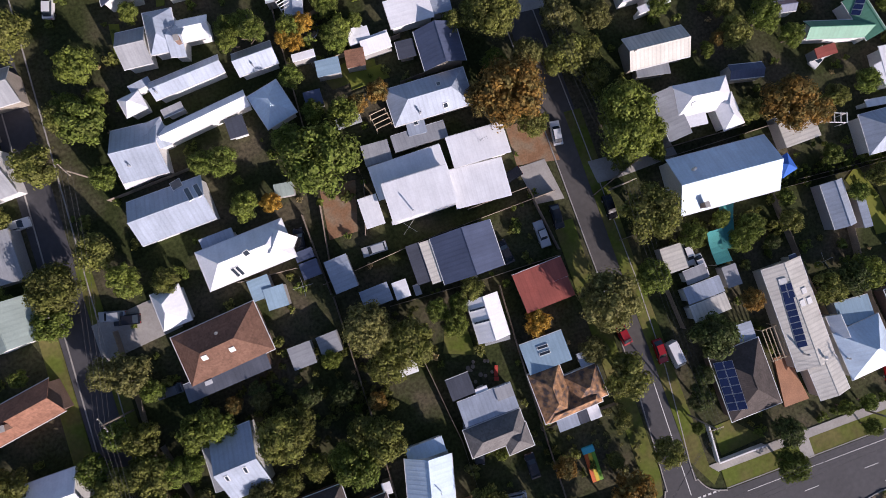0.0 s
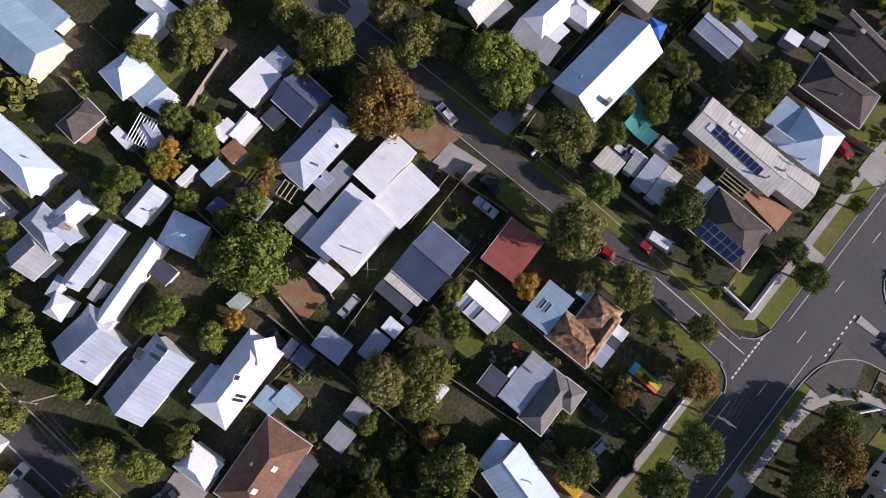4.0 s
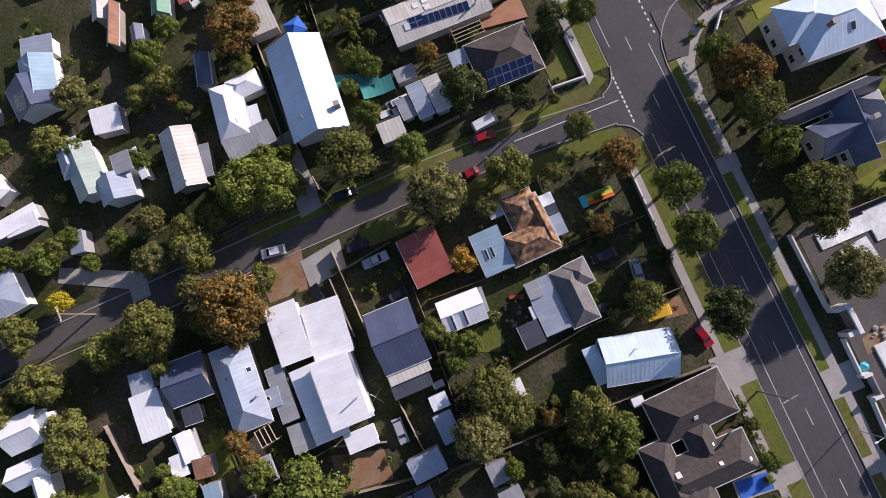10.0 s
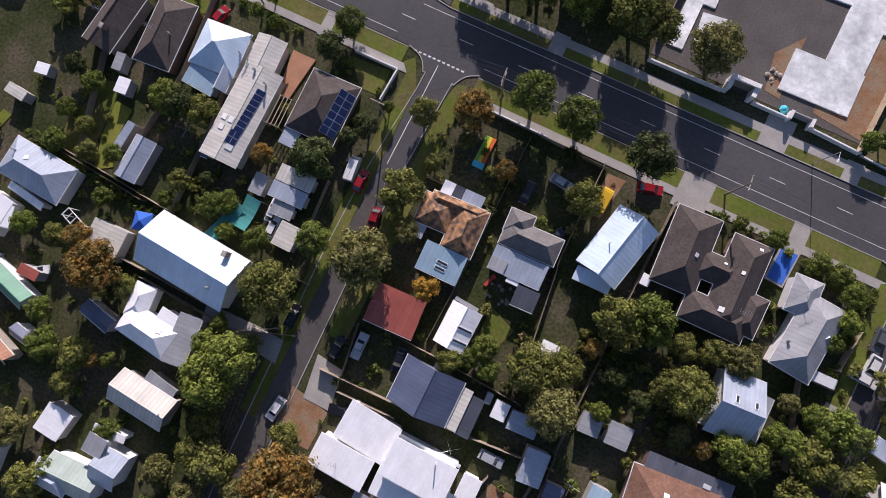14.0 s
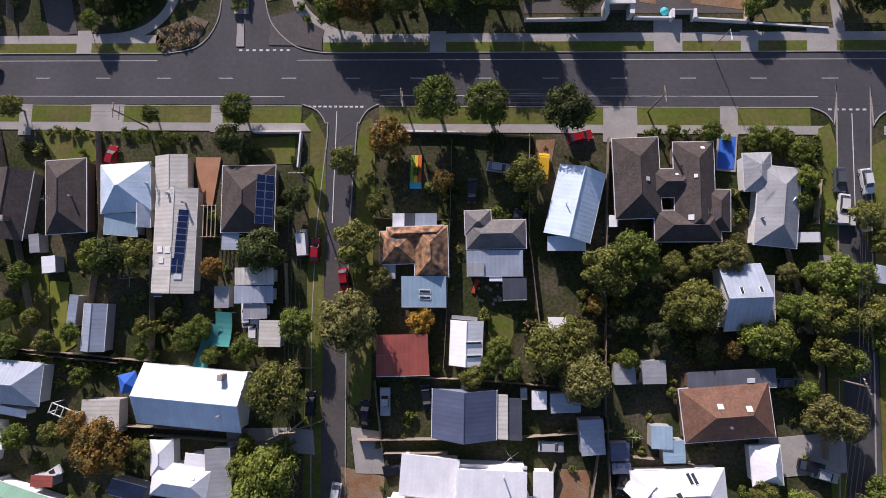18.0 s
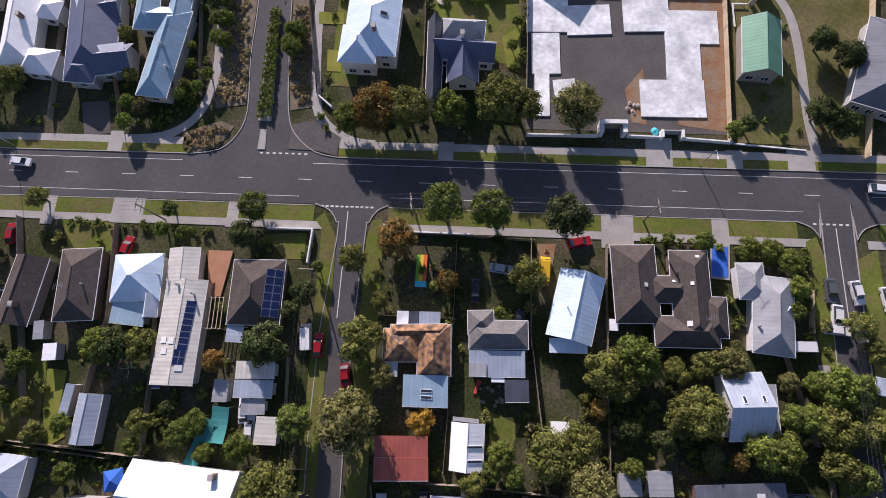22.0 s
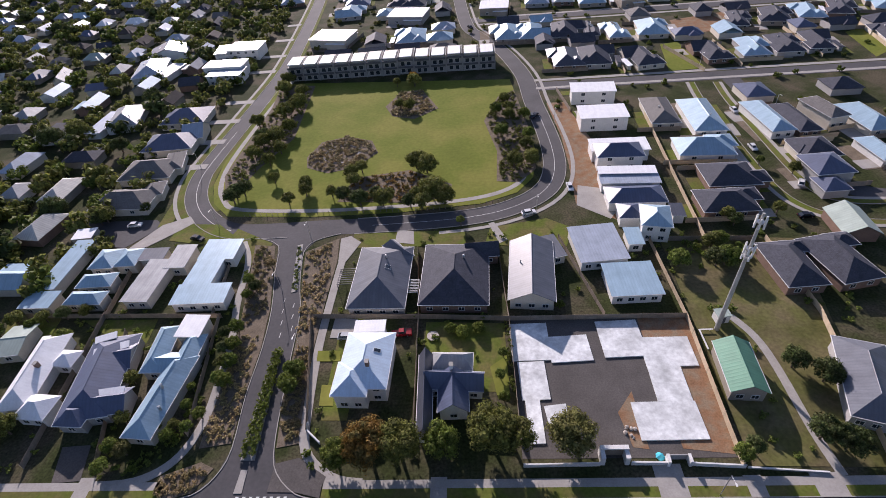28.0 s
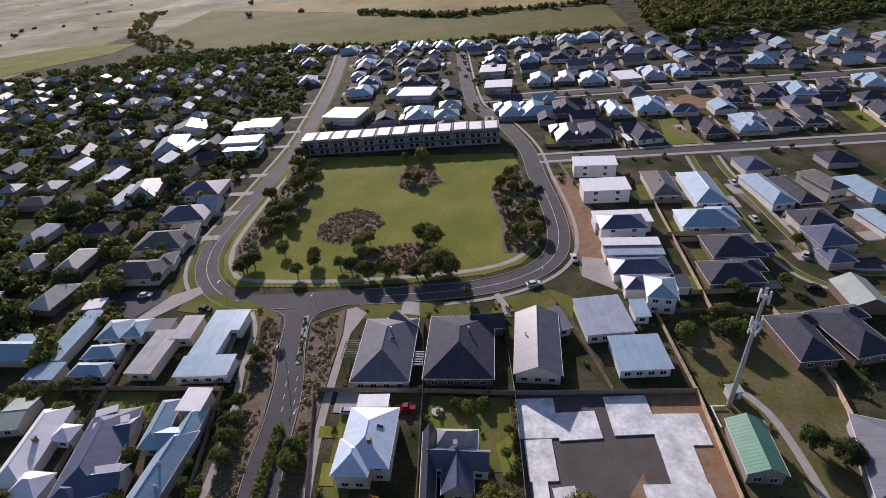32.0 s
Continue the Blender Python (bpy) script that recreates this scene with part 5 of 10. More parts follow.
h = house("house", "orange and brown tiled hip-roofed house with a pale sheet extension", "lichen", "white", ("h", -8.65, 13.69, 8.71, 5.75, 92.7, 2.90, 2.10, "lichen"), ("h", -14.44, 14.31, 5.72, 6.29, 93.0, 2.88, 1.70, "lichen"), ("h", -11.51, 16.79, 9.84, 2.47, 3.3, 2.86, 1.20, "lichen"), ("f", -9.75, 6.82, 7.72, 5.24, 1.4, 2.70, 0.50, "pale"), ("f", -14.57, 18.86, 2.09, 2.88, 1.1, 2.50, 0.10, "white"), ("f", -9.76, 19.14, 3.76, 2.48, 0.9, 2.48, 0.10, "zinc"), ("f", -12.59, 19.20, 1.69, 2.29, 1.0, 2.40, 0.10, "dark"), ("f", -16.13, 10.18, 2.57, 2.35, 1.3, 2.40, 0.10, "zinc"))
skylight(h, -9.55, 6.83, 2.0, 0.6, 0)
skylight(h, -9.52, 5.77, 2.0, 0.6, 0)
h = house("house", "brown tiled cottage with joined hips", "brown", "brick", ("h", 2.42, 16.92, 10.19, 4.90, 2.1, 2.70, 1.70, "ash"), ("h", -0.72, 18.93, 4.50, 4.14, 3.4, 2.68, 1.50, "ash"))
# dark sheet added for the shade on the cottage's south slope
shed("flat dark sheet painted as a shaded roof slope", "dark", 2.49, 15.09, 2.14, 9.81, 90.5, 2.4, 0.15, "f", "grey", "shed", "shed")
h = house("house", "low blue-grey sheet-roofed workshop", "zinc", "grey", ("f", 2.28, 11.96, 9.62, 4.37, 1.9, 2.70, 0.30, "zinc"), ("f", -0.98, 10.81, 2.99, 2.12, 1.3, 3.02, 0.05, "grey"), ("f", 5.76, 7.65, 4.10, 3.65, 2.8, 2.50, 0.12, "dark"), ("f", 2.53, 9.36, 2.22, 0.78, 1.5, 2.50, 0.05, "white"))
h = house("house", "white and pale-blue gabled house", "white", "white", ("g", 15.69, 22.43, 12.23, 7.81, 77.4, 3.20, 2.15, "ice"), ("f", 14.44, 15.66, 6.47, 2.43, 1.2, 2.60, 0.20, "ice"))
vent(h, 13.98, 22.09, 0.12, 1.1)
h = house("house", "sprawling dark brown tiled house of several hips", "brown", "brick", ("h", 26.15, 27.03, 13.91, 7.69, 92.7, 2.80, 2.20, "brown"), ("h", 35.69, 25.01, 16.65, 6.66, 91.1, 2.80, 2.20, "brown"), ("h", 31.97, 26.24, 7.51, 4.86, 2.1, 2.78, 1.50, "brown"), ("h", 34.54, 18.95, 10.86, 5.29, 1.4, 2.76, 1.70, "brown"), ("h", 39.39, 21.72, 7.01, 4.32, 89.3, 2.74, 1.40, "brown"))
skylight(h, 27.53, 26.60, 0.7, 0.7, 0, False)
skylight(h, 32.53, 27.53, 0.5, 0.5, 0, False)
skylight(h, 35.19, 27.08, 0.6, 0.6, 0, False)
skylight(h, 34.56, 20.22, 0.9, 0.9, 0, False)
skylight(h, 36.72, 32.09, 0.6, 0.6, 0, False)
aerial(h, 37.31, 20.93)
shed("small white garden box shed", "white", 22.47, 19.66, 2.01, 1.56, 89.5, 2.0, 0.10, "f", "grey", "shed", "shed")
h = house("house", "grey sheet-roofed hip and gable house", "grey", "white", ("h", 49.06, 22.47, 13.41, 6.82, 85.0, 3.00, 2.00, "grey"), ("h", 45.95, 28.28, 6.36, 4.57, 92.3, 2.98, 1.30, "grey"), ("h", 50.65, 22.84, 4.16, 1.60, 47.8, 2.96, 0.90, "zinc"))
vent(h, 46.15, 20.42, 0.25)
aerial(h, 45.46, 28.92)
h = house("house", "blue and white sheet-roofed house under a large tree", "steel", "white", ("g", 42.97, 7.21, 6.93, 10.71, 3.9, 3.20, 2.95, "zinc"), ("f", 47.66, 6.54, 8.87, 1.52, 90.3, 2.60, 0.12, "grey"))
skylight(h, 41.74, 8.23, 0.6, 1.4)
skylight(h, 44.80, 8.54, 0.6, 1.2)
h = house("house", "large russet-brown tiled hip-roofed house", "russet", "brick", ("h", 40.33, -11.59, 14.30, 8.68, 6.7, 2.90, 2.70, "russet"), ("f", 41.18, -6.26, 14.00, 3.09, 5.0, 2.86, 0.25, "graphite"))
skylight(h, 38.52, -10.31, 0.9, 0.9, 3, False)
skylight(h, 42.80, -10.41, 0.9, 0.9, 3, False)
vent(h, 40.16, -13.52, 0.3, 0.6)
skylight(h, 44.23, -6.30, 1.2, 0.7, 3, False)
shed("pale blue flat patio cover", "pale", 32.16, -18.36, 3.64, 3.59, 93.5, 2.3, 0.10, "f", "grey", "shed", "shed")
shed("dark grey sheet garden shed", "grey", 24.25, -6.04, 3.50, 3.57, 93.8, 2.2, 0.20, "f", "grey", "shed", "shed")
shed("grey ribbed sheet garden shed", "grey", 29.05, -5.60, 3.86, 3.95, 92.8, 2.2, 0.20, "f", "grey", "shed", "shed")
shed("blue-grey sheet lean-to shed", "steel", 23.53, -18.85, 2.83, 3.15, 93.4, 2.1, 0.20, "f", "grey", "shed", "shed")
shed("blue-grey sheet lean-to shed", "steel", 23.76, -21.43, 1.72, 3.10, 93.5, 2.1, 0.20, "f", "grey", "shed", "shed")
h = house("house", "dark red sheet-roofed low house", "red", "brick", ("f", -13.04, -5.79, 9.08, 3.57, 3.5, 2.80, 0.18), ("f", -13.21, -2.31, 8.89, 3.40, 2.7, 2.90, 0.18))
h = house("house", "cream and white sheet-roofed outbuilding with dark skylights", "cream", "white", ("g", -2.30, -1.78, 7.65, 5.43, 89.2, 2.60, 1.49, "white"))
skylight(h, -1.08, -1.63, 3.0, 0.5)
skylight(h, -0.99, -3.86, 3.0, 0.5)
shed("flat grey sheet lean-to roof", "grey", -2.68, 2.44, 0.66, 4.42, 86.8, 2.2, 0.10, "f", "grey", "shed", "shed")
h = house("house", "blue-grey corrugated gabled house with a ribbed slope", "zinc", "blue", ("g", -2.38, -13.49, 8.21, 10.75, 90.4, 3.00, 2.96, "steel"), ("f", 4.04, -13.76, 7.34, 1.76, -89.0, 2.70, 0.12, "cream"), ("f", 6.15, -14.12, 6.91, 2.29, -88.8, 2.50, 0.12, "dark"))
chimney(h, -2.57, -9.29, 0.9, False)
shed("small white sheet-metal garden shed", "white", 10.16, -10.91, 3.05, 2.55, 91.3, 2.2, 0.30, "f", "grey", "shed", "shed")
shed("grey and blue patched shed", "zinc", 14.49, -11.17, 3.24, 5.02, 93.5, 2.2, 0.30, "f", "grey", "shed", "shed")
shed("blue-grey garage with ribbed roof", "zinc", 18.86, -16.49, 5.75, 4.01, 94.5, 2.5, 0.50, "f", "grey", "shed", "shed")
shed("small grey sheet-metal shed", "grey", 7.60, -10.00, 1.92, 1.14, 92.3, 2.0, 0.10, "f", "grey", "shed", "shed")
shed("small white shed under a tree", "white", 13.05, 1.49, 3.16, 3.05, 91.3, 2.2, 0.20, "f", "grey", "shed", "shed")
shed("small grey lean-to shed", "grey", -45.74, 4.90, 3.83, 2.58, 91.7, 2.1, 0.20, "f", "grey", "shed", "shed")
h = house("house", "green sheet-roofed long house with white walls", "sage", "white", ("g", -71.54, -80.12, 12.10, 5.01, 104.2, 3.00, 2.03, "sage"))
vent(h, -72.31, -82.42, 0.2, 0.8)
aerial(h, -72.35, -77.90)
h = house("house", "long white low-sloped sheet house", "white", "white", ("f", -61.24, -80.86, 12.05, 5.79, 111.7, 2.90, 0.30, "white"))
h = house("house", "white house of linked roofs with a roof terrace", "white", "white", ("g", -54.49, -79.91, 12.72, 4.66, 103.9, 3.00, 1.74, "white"), ("h", -53.65, -70.92, 4.44, 6.15, 115.1, 3.00, 1.60, "white"))
skylight(h, -54.31, -75.84, 1.6, 1.6, 60, True)
h = house("house", "white cottage with a pale blue sheet slope", "pale", "white", ("g", -42.03, -83.18, 6.32, 5.13, 91.7, 2.90, 1.61, "pale"))
skylight(h, -43.19, -81.94, 0.8, 0.9, 93, False)
h = house("house", "steel-blue sheet-roofed cottage with solar panels", "steel", "white", ("g", -67.17, -58.79, 6.58, 8.77, -171.9, 2.90, 2.41, "steel"))
solar(h, -65.86, -60.57, 3, 3, 80, (1.0, 1.0))
shed("grey sheet garden shed behind the fence", "steel", -67.26, -69.04, 4.22, 3.32, 92.7, 2.2, 0.30, "f", "grey", "shed", "shed")
shed("white sheet-roofed garden room beside trees", "white", -58.38, -48.30, 5.20, 4.28, 84.8, 2.4, 0.30, "f", "grey", "shed", "shed")
shed("striped white slatted garden shelter", "white", -45.26, -67.95, 5.89, 2.84, 91.8, 2.3, 0.20, "f", "grey", "shed", "shed")

# big white house and its neighbours
h = house("house", "large white multi-roofed house with ribbed wings", "white", "white", ("f", -9.81, -30.21, 10.19, 5.49, -1.0, 3.30, 0.20, "white"), ("f", -7.98, -23.97, 9.76, 6.82, -3.3, 3.00, 0.35, "white"), ("f", 2.33, -25.14, 11.38, 6.65, 0.1, 4.60, 0.25, "white"), ("f", 2.77, -29.29, 12.84, 5.92, 1.5, 2.95, 0.30, "white"), ("f", 10.90, -24.90, 3.31, 5.23, 0.9, 2.70, 0.20, "white"), ("f", 2.47, -21.94, 11.54, 0.55, 0.5, 2.60, 0.10, "white"))
vent(h, 4.24, -22.70, 0.16, 1.3)
aerial(h, -10.39, -30.72)
h = house("house", "grey low-hipped weatherboard house", "grey", "timber", ("h", -4.43, -40.67, 14.22, 6.57, -180.1, 3.00, 1.81, "zinc"), ("f", -0.78, -36.94, 3.24, 3.64, -2.8, 2.60, 0.12, "zinc"), ("f", -0.77, -34.74, 9.54, 2.96, 0.2, 2.50, 0.12, "grey"))
skylight(h, -6.44, -41.90, 0.8, 0.9)
skylight(h, -6.58, -38.29, 0.9, 0.9)
skylight(h, -0.89, -37.06, 0.8, 0.7)
vent(h, -2.02, -38.16, 0.25, 1.2)
pergola("weathered pergola frame behind the house", 4.59, -39.50, 3.03, 2.84, -171.1, 4)
shed("dark slatted shade roof", "grey", 7.04, -34.25, 4.71, 3.59, 178.3, 2.3, 0.10, "f", "grey", "shed", "shed")
h = house("house", "house with a blue sheet slope and dark tiled slope", "dark", "timber", ("g", -8.90, -48.57, 7.19, 7.43, 88.7, 3.00, 2.04, "steel"), ("f", -3.24, -49.98, 3.16, 3.09, 86.5, 2.40, 0.12, "dark"))
vent(h, -10.93, -49.29, 0.2, 0.8)
h = house("house", "two-part grey gabled house with a long white wing", "white", "white", ("g", 21.55, -55.26, 6.95, 4.04, -176.1, 3.00, 1.70, "zinc"), ("h", 21.13, -46.98, 5.60, 6.45, -164.7, 3.10, 1.80, "ice"), ("g", 32.35, -48.04, 15.41, 2.80, -170.6, 3.00, 0.90, "white"), ("h", 42.09, -47.42, 6.45, 4.85, -173.0, 3.00, 1.33, "zinc"), ("f", 44.45, -42.17, 7.15, 2.42, -172.7, 2.70, 0.30, "white"), ("f", 28.01, -45.39, 3.11, 3.50, -179.1, 2.30, 0.10, "dark"))
vent(h, 22.04, -53.87, 0.2, 0.8)
h = house("house", "cottage with a blue and white gabled roof", "zinc", "white", ("g", 43.81, -45.64, 7.53, 8.84, -182.6, 3.00, 2.43, "zinc"))
vent(h, 45.36, -43.36, 0.2, 0.8)
h = house("house", "grey gabled weatherboard house with a small hip", "grey", "white", ("g", 39.77, -62.48, 4.81, 6.25, 177.4, 3.00, 1.72, "grey"), ("h", 34.77, -63.86, 4.70, 7.20, 175.4, 3.20, 2.20, "zinc"), ("g", 29.82, -63.18, 5.37, 3.83, 176.1, 2.60, 1.16, "white"))
h = house("house", "long blue-grey gabled house with a white front hip", "zinc", "white", ("g", 33.05, -55.35, 12.21, 3.14, -173.1, 3.00, 1.20, "zinc"), ("f", 40.73, -56.44, 3.66, 1.17, -168.8, 2.80, 0.20, "zinc"), ("h", 42.64, -53.60, 3.64, 3.25, -168.9, 3.00, 1.50, "white"), ("f", 36.96, -51.01, 3.60, 1.36, -171.8, 2.60, 0.20, "grey"))
vent(h, 38.14, -53.97, 0.2, 0.8)
h = house("house", "grey sheet-roofed house with dark skylights", "zinc", "white", ("g", 41.75, -34.83, 12.59, 7.60, -176.4, 3.00, 2.09, "zinc"))
skylight(h, 37.85, -36.17, 0.9, 3.0, 20)
skylight(h, 36.30, -36.36, 0.9, 3.0, 20)
skylight(h, 39.80, -38.69, 1.8, 2.0, 20)
h = house("house", "large white gabled house with a pale side wing", "white", "white", ("h", 32.50, -24.28, 14.82, 6.75, -175.3, 3.20, 2.00, "white"), ("g", 27.15, -24.62, 3.96, 5.44, -127.3, 3.18, 1.70, "white"), ("f", 36.22, -28.03, 5.60, 2.20, -176.3, 2.80, 0.30, "zinc"))
skylight(h, 34.68, -21.96, 0.7, 1.9, 20)
skylight(h, 33.92, -22.00, 0.7, 1.9, 20)
skylight(h, 31.79, -24.27, 1.0, 1.0, 20)
h = house("house", "small hut with a white pyramid roof", "white", "white", ("h", 46.57, -19.78, 4.75, 6.24, -175.7, 2.60, 2.60, "white"))
h = house("house", "white and blue gabled house behind trees", "zinc", "white", ("g", 71.52, 3.24, 8.22, 7.04, -179.1, 3.00, 1.93, "white"))
vent(h, 73.92, 5.04, 0.2, 0.8)
aerial(h, 73.04, 2.85)
h = house("house", "white ribbed sheet-roofed house", "zinc", "white", ("f", 71.48, 10.26, 14.85, 2.83, 169.5, 3.00, 0.30, "zinc"))
h = house("house", "green and white sheet-roofed house", "sage", "white", ("g", 70.61, -24.68, 7.54, 9.21, -84.8, 3.00, 2.53, "sage"))
h = house("house", "brown tiled house with a white barge edge", "brown", "brick", ("g", 74.90, -10.47, 16.26, 5.88, -168.6, 3.00, 2.36, "terracotta"))
chimney(h, 74.05, -9.76, 1.2)
h = house("house", "grey sheet-roofed gabled weatherboard house", "grey", "white", ("g", 69.85, -48.46, 11.57, 8.06, -175.1, 3.00, 2.22, "grey"))
aerial(h, 70.46, -48.87)
h = house("house", "grey and rust sheet-roofed house", "grey", "timber", ("g", 65.86, -62.03, 13.01, 5.97, -179.0, 3.00, 1.89, "grey"), ("f", 69.46, -56.96, 8.13, 5.37, 2.4, 2.60, 0.18, "rust"))
chimney(h, 69.04, -61.03, 1.2)
skylight(h, 67.99, -60.62, 0.8, 0.9, -177, True)
h = house("house", "blue-grey sheet-roofed gabled house", "zinc", "white", ("g", 66.46, -77.51, 9.48, 6.98, -176.2, 3.00, 2.03, "zinc"))
vent(h, 65.28, -75.82, 0.2, 0.8)
aerial(h, 65.33, -77.98)
shed("grey sheet-roofed garage beside the house", "grey", 69.69, -35.59, 5.52, 8.51, -179.7, 2.6, 0.40, "f", "grey", "shed", "shed")
h = house("house", "pale weathered gabled house", "cream", "timber", ("g", -45.50, -37.41, 11.39, 5.80, -2.8, 3.00, 1.59, "cream"), ("f", -43.87, -33.95, 6.17, 2.18, -8.6, 2.60, 0.15, "grey"))
vent(h, -40.73, -37.50, 0.2, 0.7)
h = house("house", "white house with a flat sheet roof", "white", "white", ("f", -95.43, -25.91, 7.16, 9.74, 3.6, 3.00, 0.24))
shed("blue-grey studio with a skylight", "steel", -60.26, -28.86, 6.43, 2.62, -10.8, 2.7, 0.60, "g", "grey", "shed", "shed")
shed("white sheet-metal lean-to shed", "white", 0.56, -52.96, 3.46, 2.12, -175.3, 2.2, 0.20, "f", "grey", "shed", "shed")
shed("small white sheet-metal shed", "white", 3.36, -54.70, 2.18, 2.95, 91.3, 2.2, 0.20, "f", "grey", "shed", "shed")
shed("pale blue flat-roofed garage", "pale", 30.16, -16.12, 3.41, 3.66, 179.5, 2.4, 0.20, "f", "grey", "shed", "shed")
shed("small yellow-green tarpaulin shelter", "sage", 23.73, -32.97, 3.17, 2.27, 173.9, 2.0, 0.10, "f", "grey", "shed", "shed")
h = house("house", "white house with flat white roofs", "white", "white", ("f", -5.76, -56.12, 4.99, 7.76, 89.8, 3.10, 0.18, "white"), ("f", -11.37, -55.99, 3.90, 3.47, 85.4, 2.90, 0.15, "zinc"))
h = house("house", "white and grey gabled house", "white", "white", ("g", -11.08, -76.71, 6.06, 5.85, 93.3, 3.00, 1.90, "white"), ("f", -11.90, -73.53, 2.30, 2.48, 92.2, 2.80, 0.20, "zinc"))
h = house("house", "white gabled cottage with sheet roof", "white", "white", ("g", -4.48, -77.55, 6.42, 3.84, 92.2, 3.00, 1.50, "white"), ("g", -0.76, -76.00, 5.08, 3.02, -179.5, 2.98, 1.30, "white"))
h = house("house", "white and pale-blue hip-roofed house with a flat rear", "white", "white", ("h", 7.47, -72.81, 6.36, 6.84, 81.9, 3.10, 2.40, "ice"), ("f", 7.18, -68.30, 3.37, 5.37, 83.0, 2.90, 0.30, "pale"), ("f", 6.91, -65.68, 3.41, 4.43, 94.4, 2.80, 0.20, "white"))
h = house("house", "dark brown hip-roofed house", "brown", "brick", ("h", 18.44, -72.88, 6.59, 4.35, 175.7, 2.80, 2.20, "brown"))
h = house("house", "white sheet-roofed gabled weatherboard house", "white", "white", ("h", 29.54, -76.48, 14.19, 6.37, 89.2, 3.00, 2.20, "ice"))
vent(h, 28.07, -73.26, 0.2, 0.8)
h = house("house", "grey sheet-roofed gabled weatherboard house", "zinc", "white", ("g", 32.54, -61.75, 2.56, 5.58, 165.3, 3.00, 2.03, "zinc"))
aerial(h, 32.57, -62.09)
chimney(h, 32.05, -60.79, 1.2)
shed("small white sheet-metal garden shed", "white", 1.43, -52.24, 5.07, 2.52, -177.1, 2.3, 0.30, "f", "grey", "shed", "shed")
shed("white shed with a rusty red slope", "rust", 5.54, -50.95, 3.10, 3.33, 82.8, 2.3, 0.30, "f", "grey", "shed", "shed")
shed("pale blue sheet garden shed", "pale", 10.39, -50.75, 2.84, 4.12, 84.8, 2.3, 0.30, "f", "grey", "shed", "shed")
shed("small white sheet-metal shed", "white", 4.14, -54.71, 3.17, 2.75, -177.6, 2.1, 0.20, "f", "grey", "shed", "shed")
shed("white caravan under a tarpaulin", "white", 13.79, -53.81, 1.34, 3.98, 87.9, 2.3, 0.20, "f", "grey", "shed", "shed")
shed("dark blue sheet garden shed", "steel", 14.38, -46.42, 2.95, 2.55, 178.6, 2.1, 0.20, "f", "grey", "shed", "shed")
shed("pale grey gabled sheet garage", "zinc", 12.72, -62.83, 4.46, 2.95, 75.6, 2.4, 0.60, "g", "grey", "shed", "shed")
shed("white caravan with a rounded nose", "white", 16.14, -66.18, 4.06, 1.73, 85.5, 2.3, 0.15, "f", "grey", "caravan", "caravan")
h = house("house", "large grey sheet low-hipped house", "zinc", "white", ("h", -33.86, -75.64, 9.80, 7.25, 98.9, 3.00, 0.90, "zinc"))
aerial(h, -32.66, -77.12)
h = house("house", "rust-brown and blue gabled house", "brown", "white", ("g", -41.57, -84.01, 7.69, 7.43, -0.8, 2.90, 2.04, "rust"))
vent(h, -43.43, -85.88, 0.2, 0.8)
h = house("house", "white gabled cottage with sheet roof", "white", "white", ("h", -49.97, -86.39, 6.63, 6.81, 85.4, 3.00, 1.80, "pale"))
aerial(h, -50.43, -86.94)
shed("dark blue-grey sheet garage", "steel", -38.51, -63.86, 3.09, 3.18, -0.9, 2.5, 0.40, "f", "grey", "shed", "shed")
shed("blue-grey sheet garage beside the drive", "zinc", -38.45, -59.52, 4.16, 2.63, -8.7, 2.5, 0.40, "f", "grey", "shed", "shed")
h = house("house", "green and white sheet-roofed house", "sage", "white", ("g", -49.87, -54.32, 10.06, 5.48, 4.6, 3.00, 1.51, "sage"), ("h", -53.29, -56.10, 7.01, 4.00, 1.3, 2.98, 1.30, "zinc"))
h = house("house", "two-level grey sheet-roofed house", "grey", "white", ("f", -48.09, -46.89, 3.71, 3.35, -1.1, 4.60, 0.30, "grey"), ("g", -44.65, -49.65, 5.08, 5.94, -0.1, 3.60, 1.63, "zinc"), ("f", -47.70, -44.90, 6.16, 1.35, 5.7, 3.00, 0.15, "white"))
shed("white awning shed in the garden", "white", -46.02, -69.42, 3.15, 9.56, -169.7, 2.3, 0.30, "f", "grey", "shed", "shed")


# ---- houses north of the main road ----
h = house("house", "sage green sheet-roofed gabled house", "sage", "cream", ("g", -113.16, 87.90, 6.52, 9.72, 5.9, 3.00, 1.00, "sage"), windows=1)
h = house("house", "white hip-roofed house with a side wing and front gable", "white", "white", ("h", -101.62, 78.70, 20.85, 7.34, 96.8, 3.20, 2.60, "white"), ("h", -95.02, 69.05, 7.37, 5.93, -5.3, 3.15, 2.00, "white"), ("h", -96.16, 81.89, 5.28, 4.63, -5.1, 3.10, 1.50, "white"), windows=1)
chimney(h, -100.04, 78.57, 1.2)
# the white flat wings paint sun glare on the north-facing steel slopes
h = house("house", "steel-blue hip-roofed house with white strips for sun glare", "steel", "grey", ("h", -84.94, 76.80, 22.48, 11.01, 98.8, 3.20, 3.00, "steel"), ("h", -85.19, 66.84, 6.48, 5.17, -3.3, 3.18, 2.00, "steel"), ("g", -78.50, 69.99, 6.95, 6.38, 7.0, 3.16, 2.00, "steel"), ("g", -82.90, 81.78, 6.33, 7.58, 10.1, 3.14, 2.00, "steel"), ("f", -79.61, 71.43, 7.13, 1.51, 8.1, 4.60, 0.30, "white"), ("f", -85.16, 83.25, 7.75, 1.80, 18.5, 4.60, 0.30, "white"), ("f", -88.23, 86.53, 4.81, 1.86, 21.6, 4.60, 0.30, "white"), windows=1)
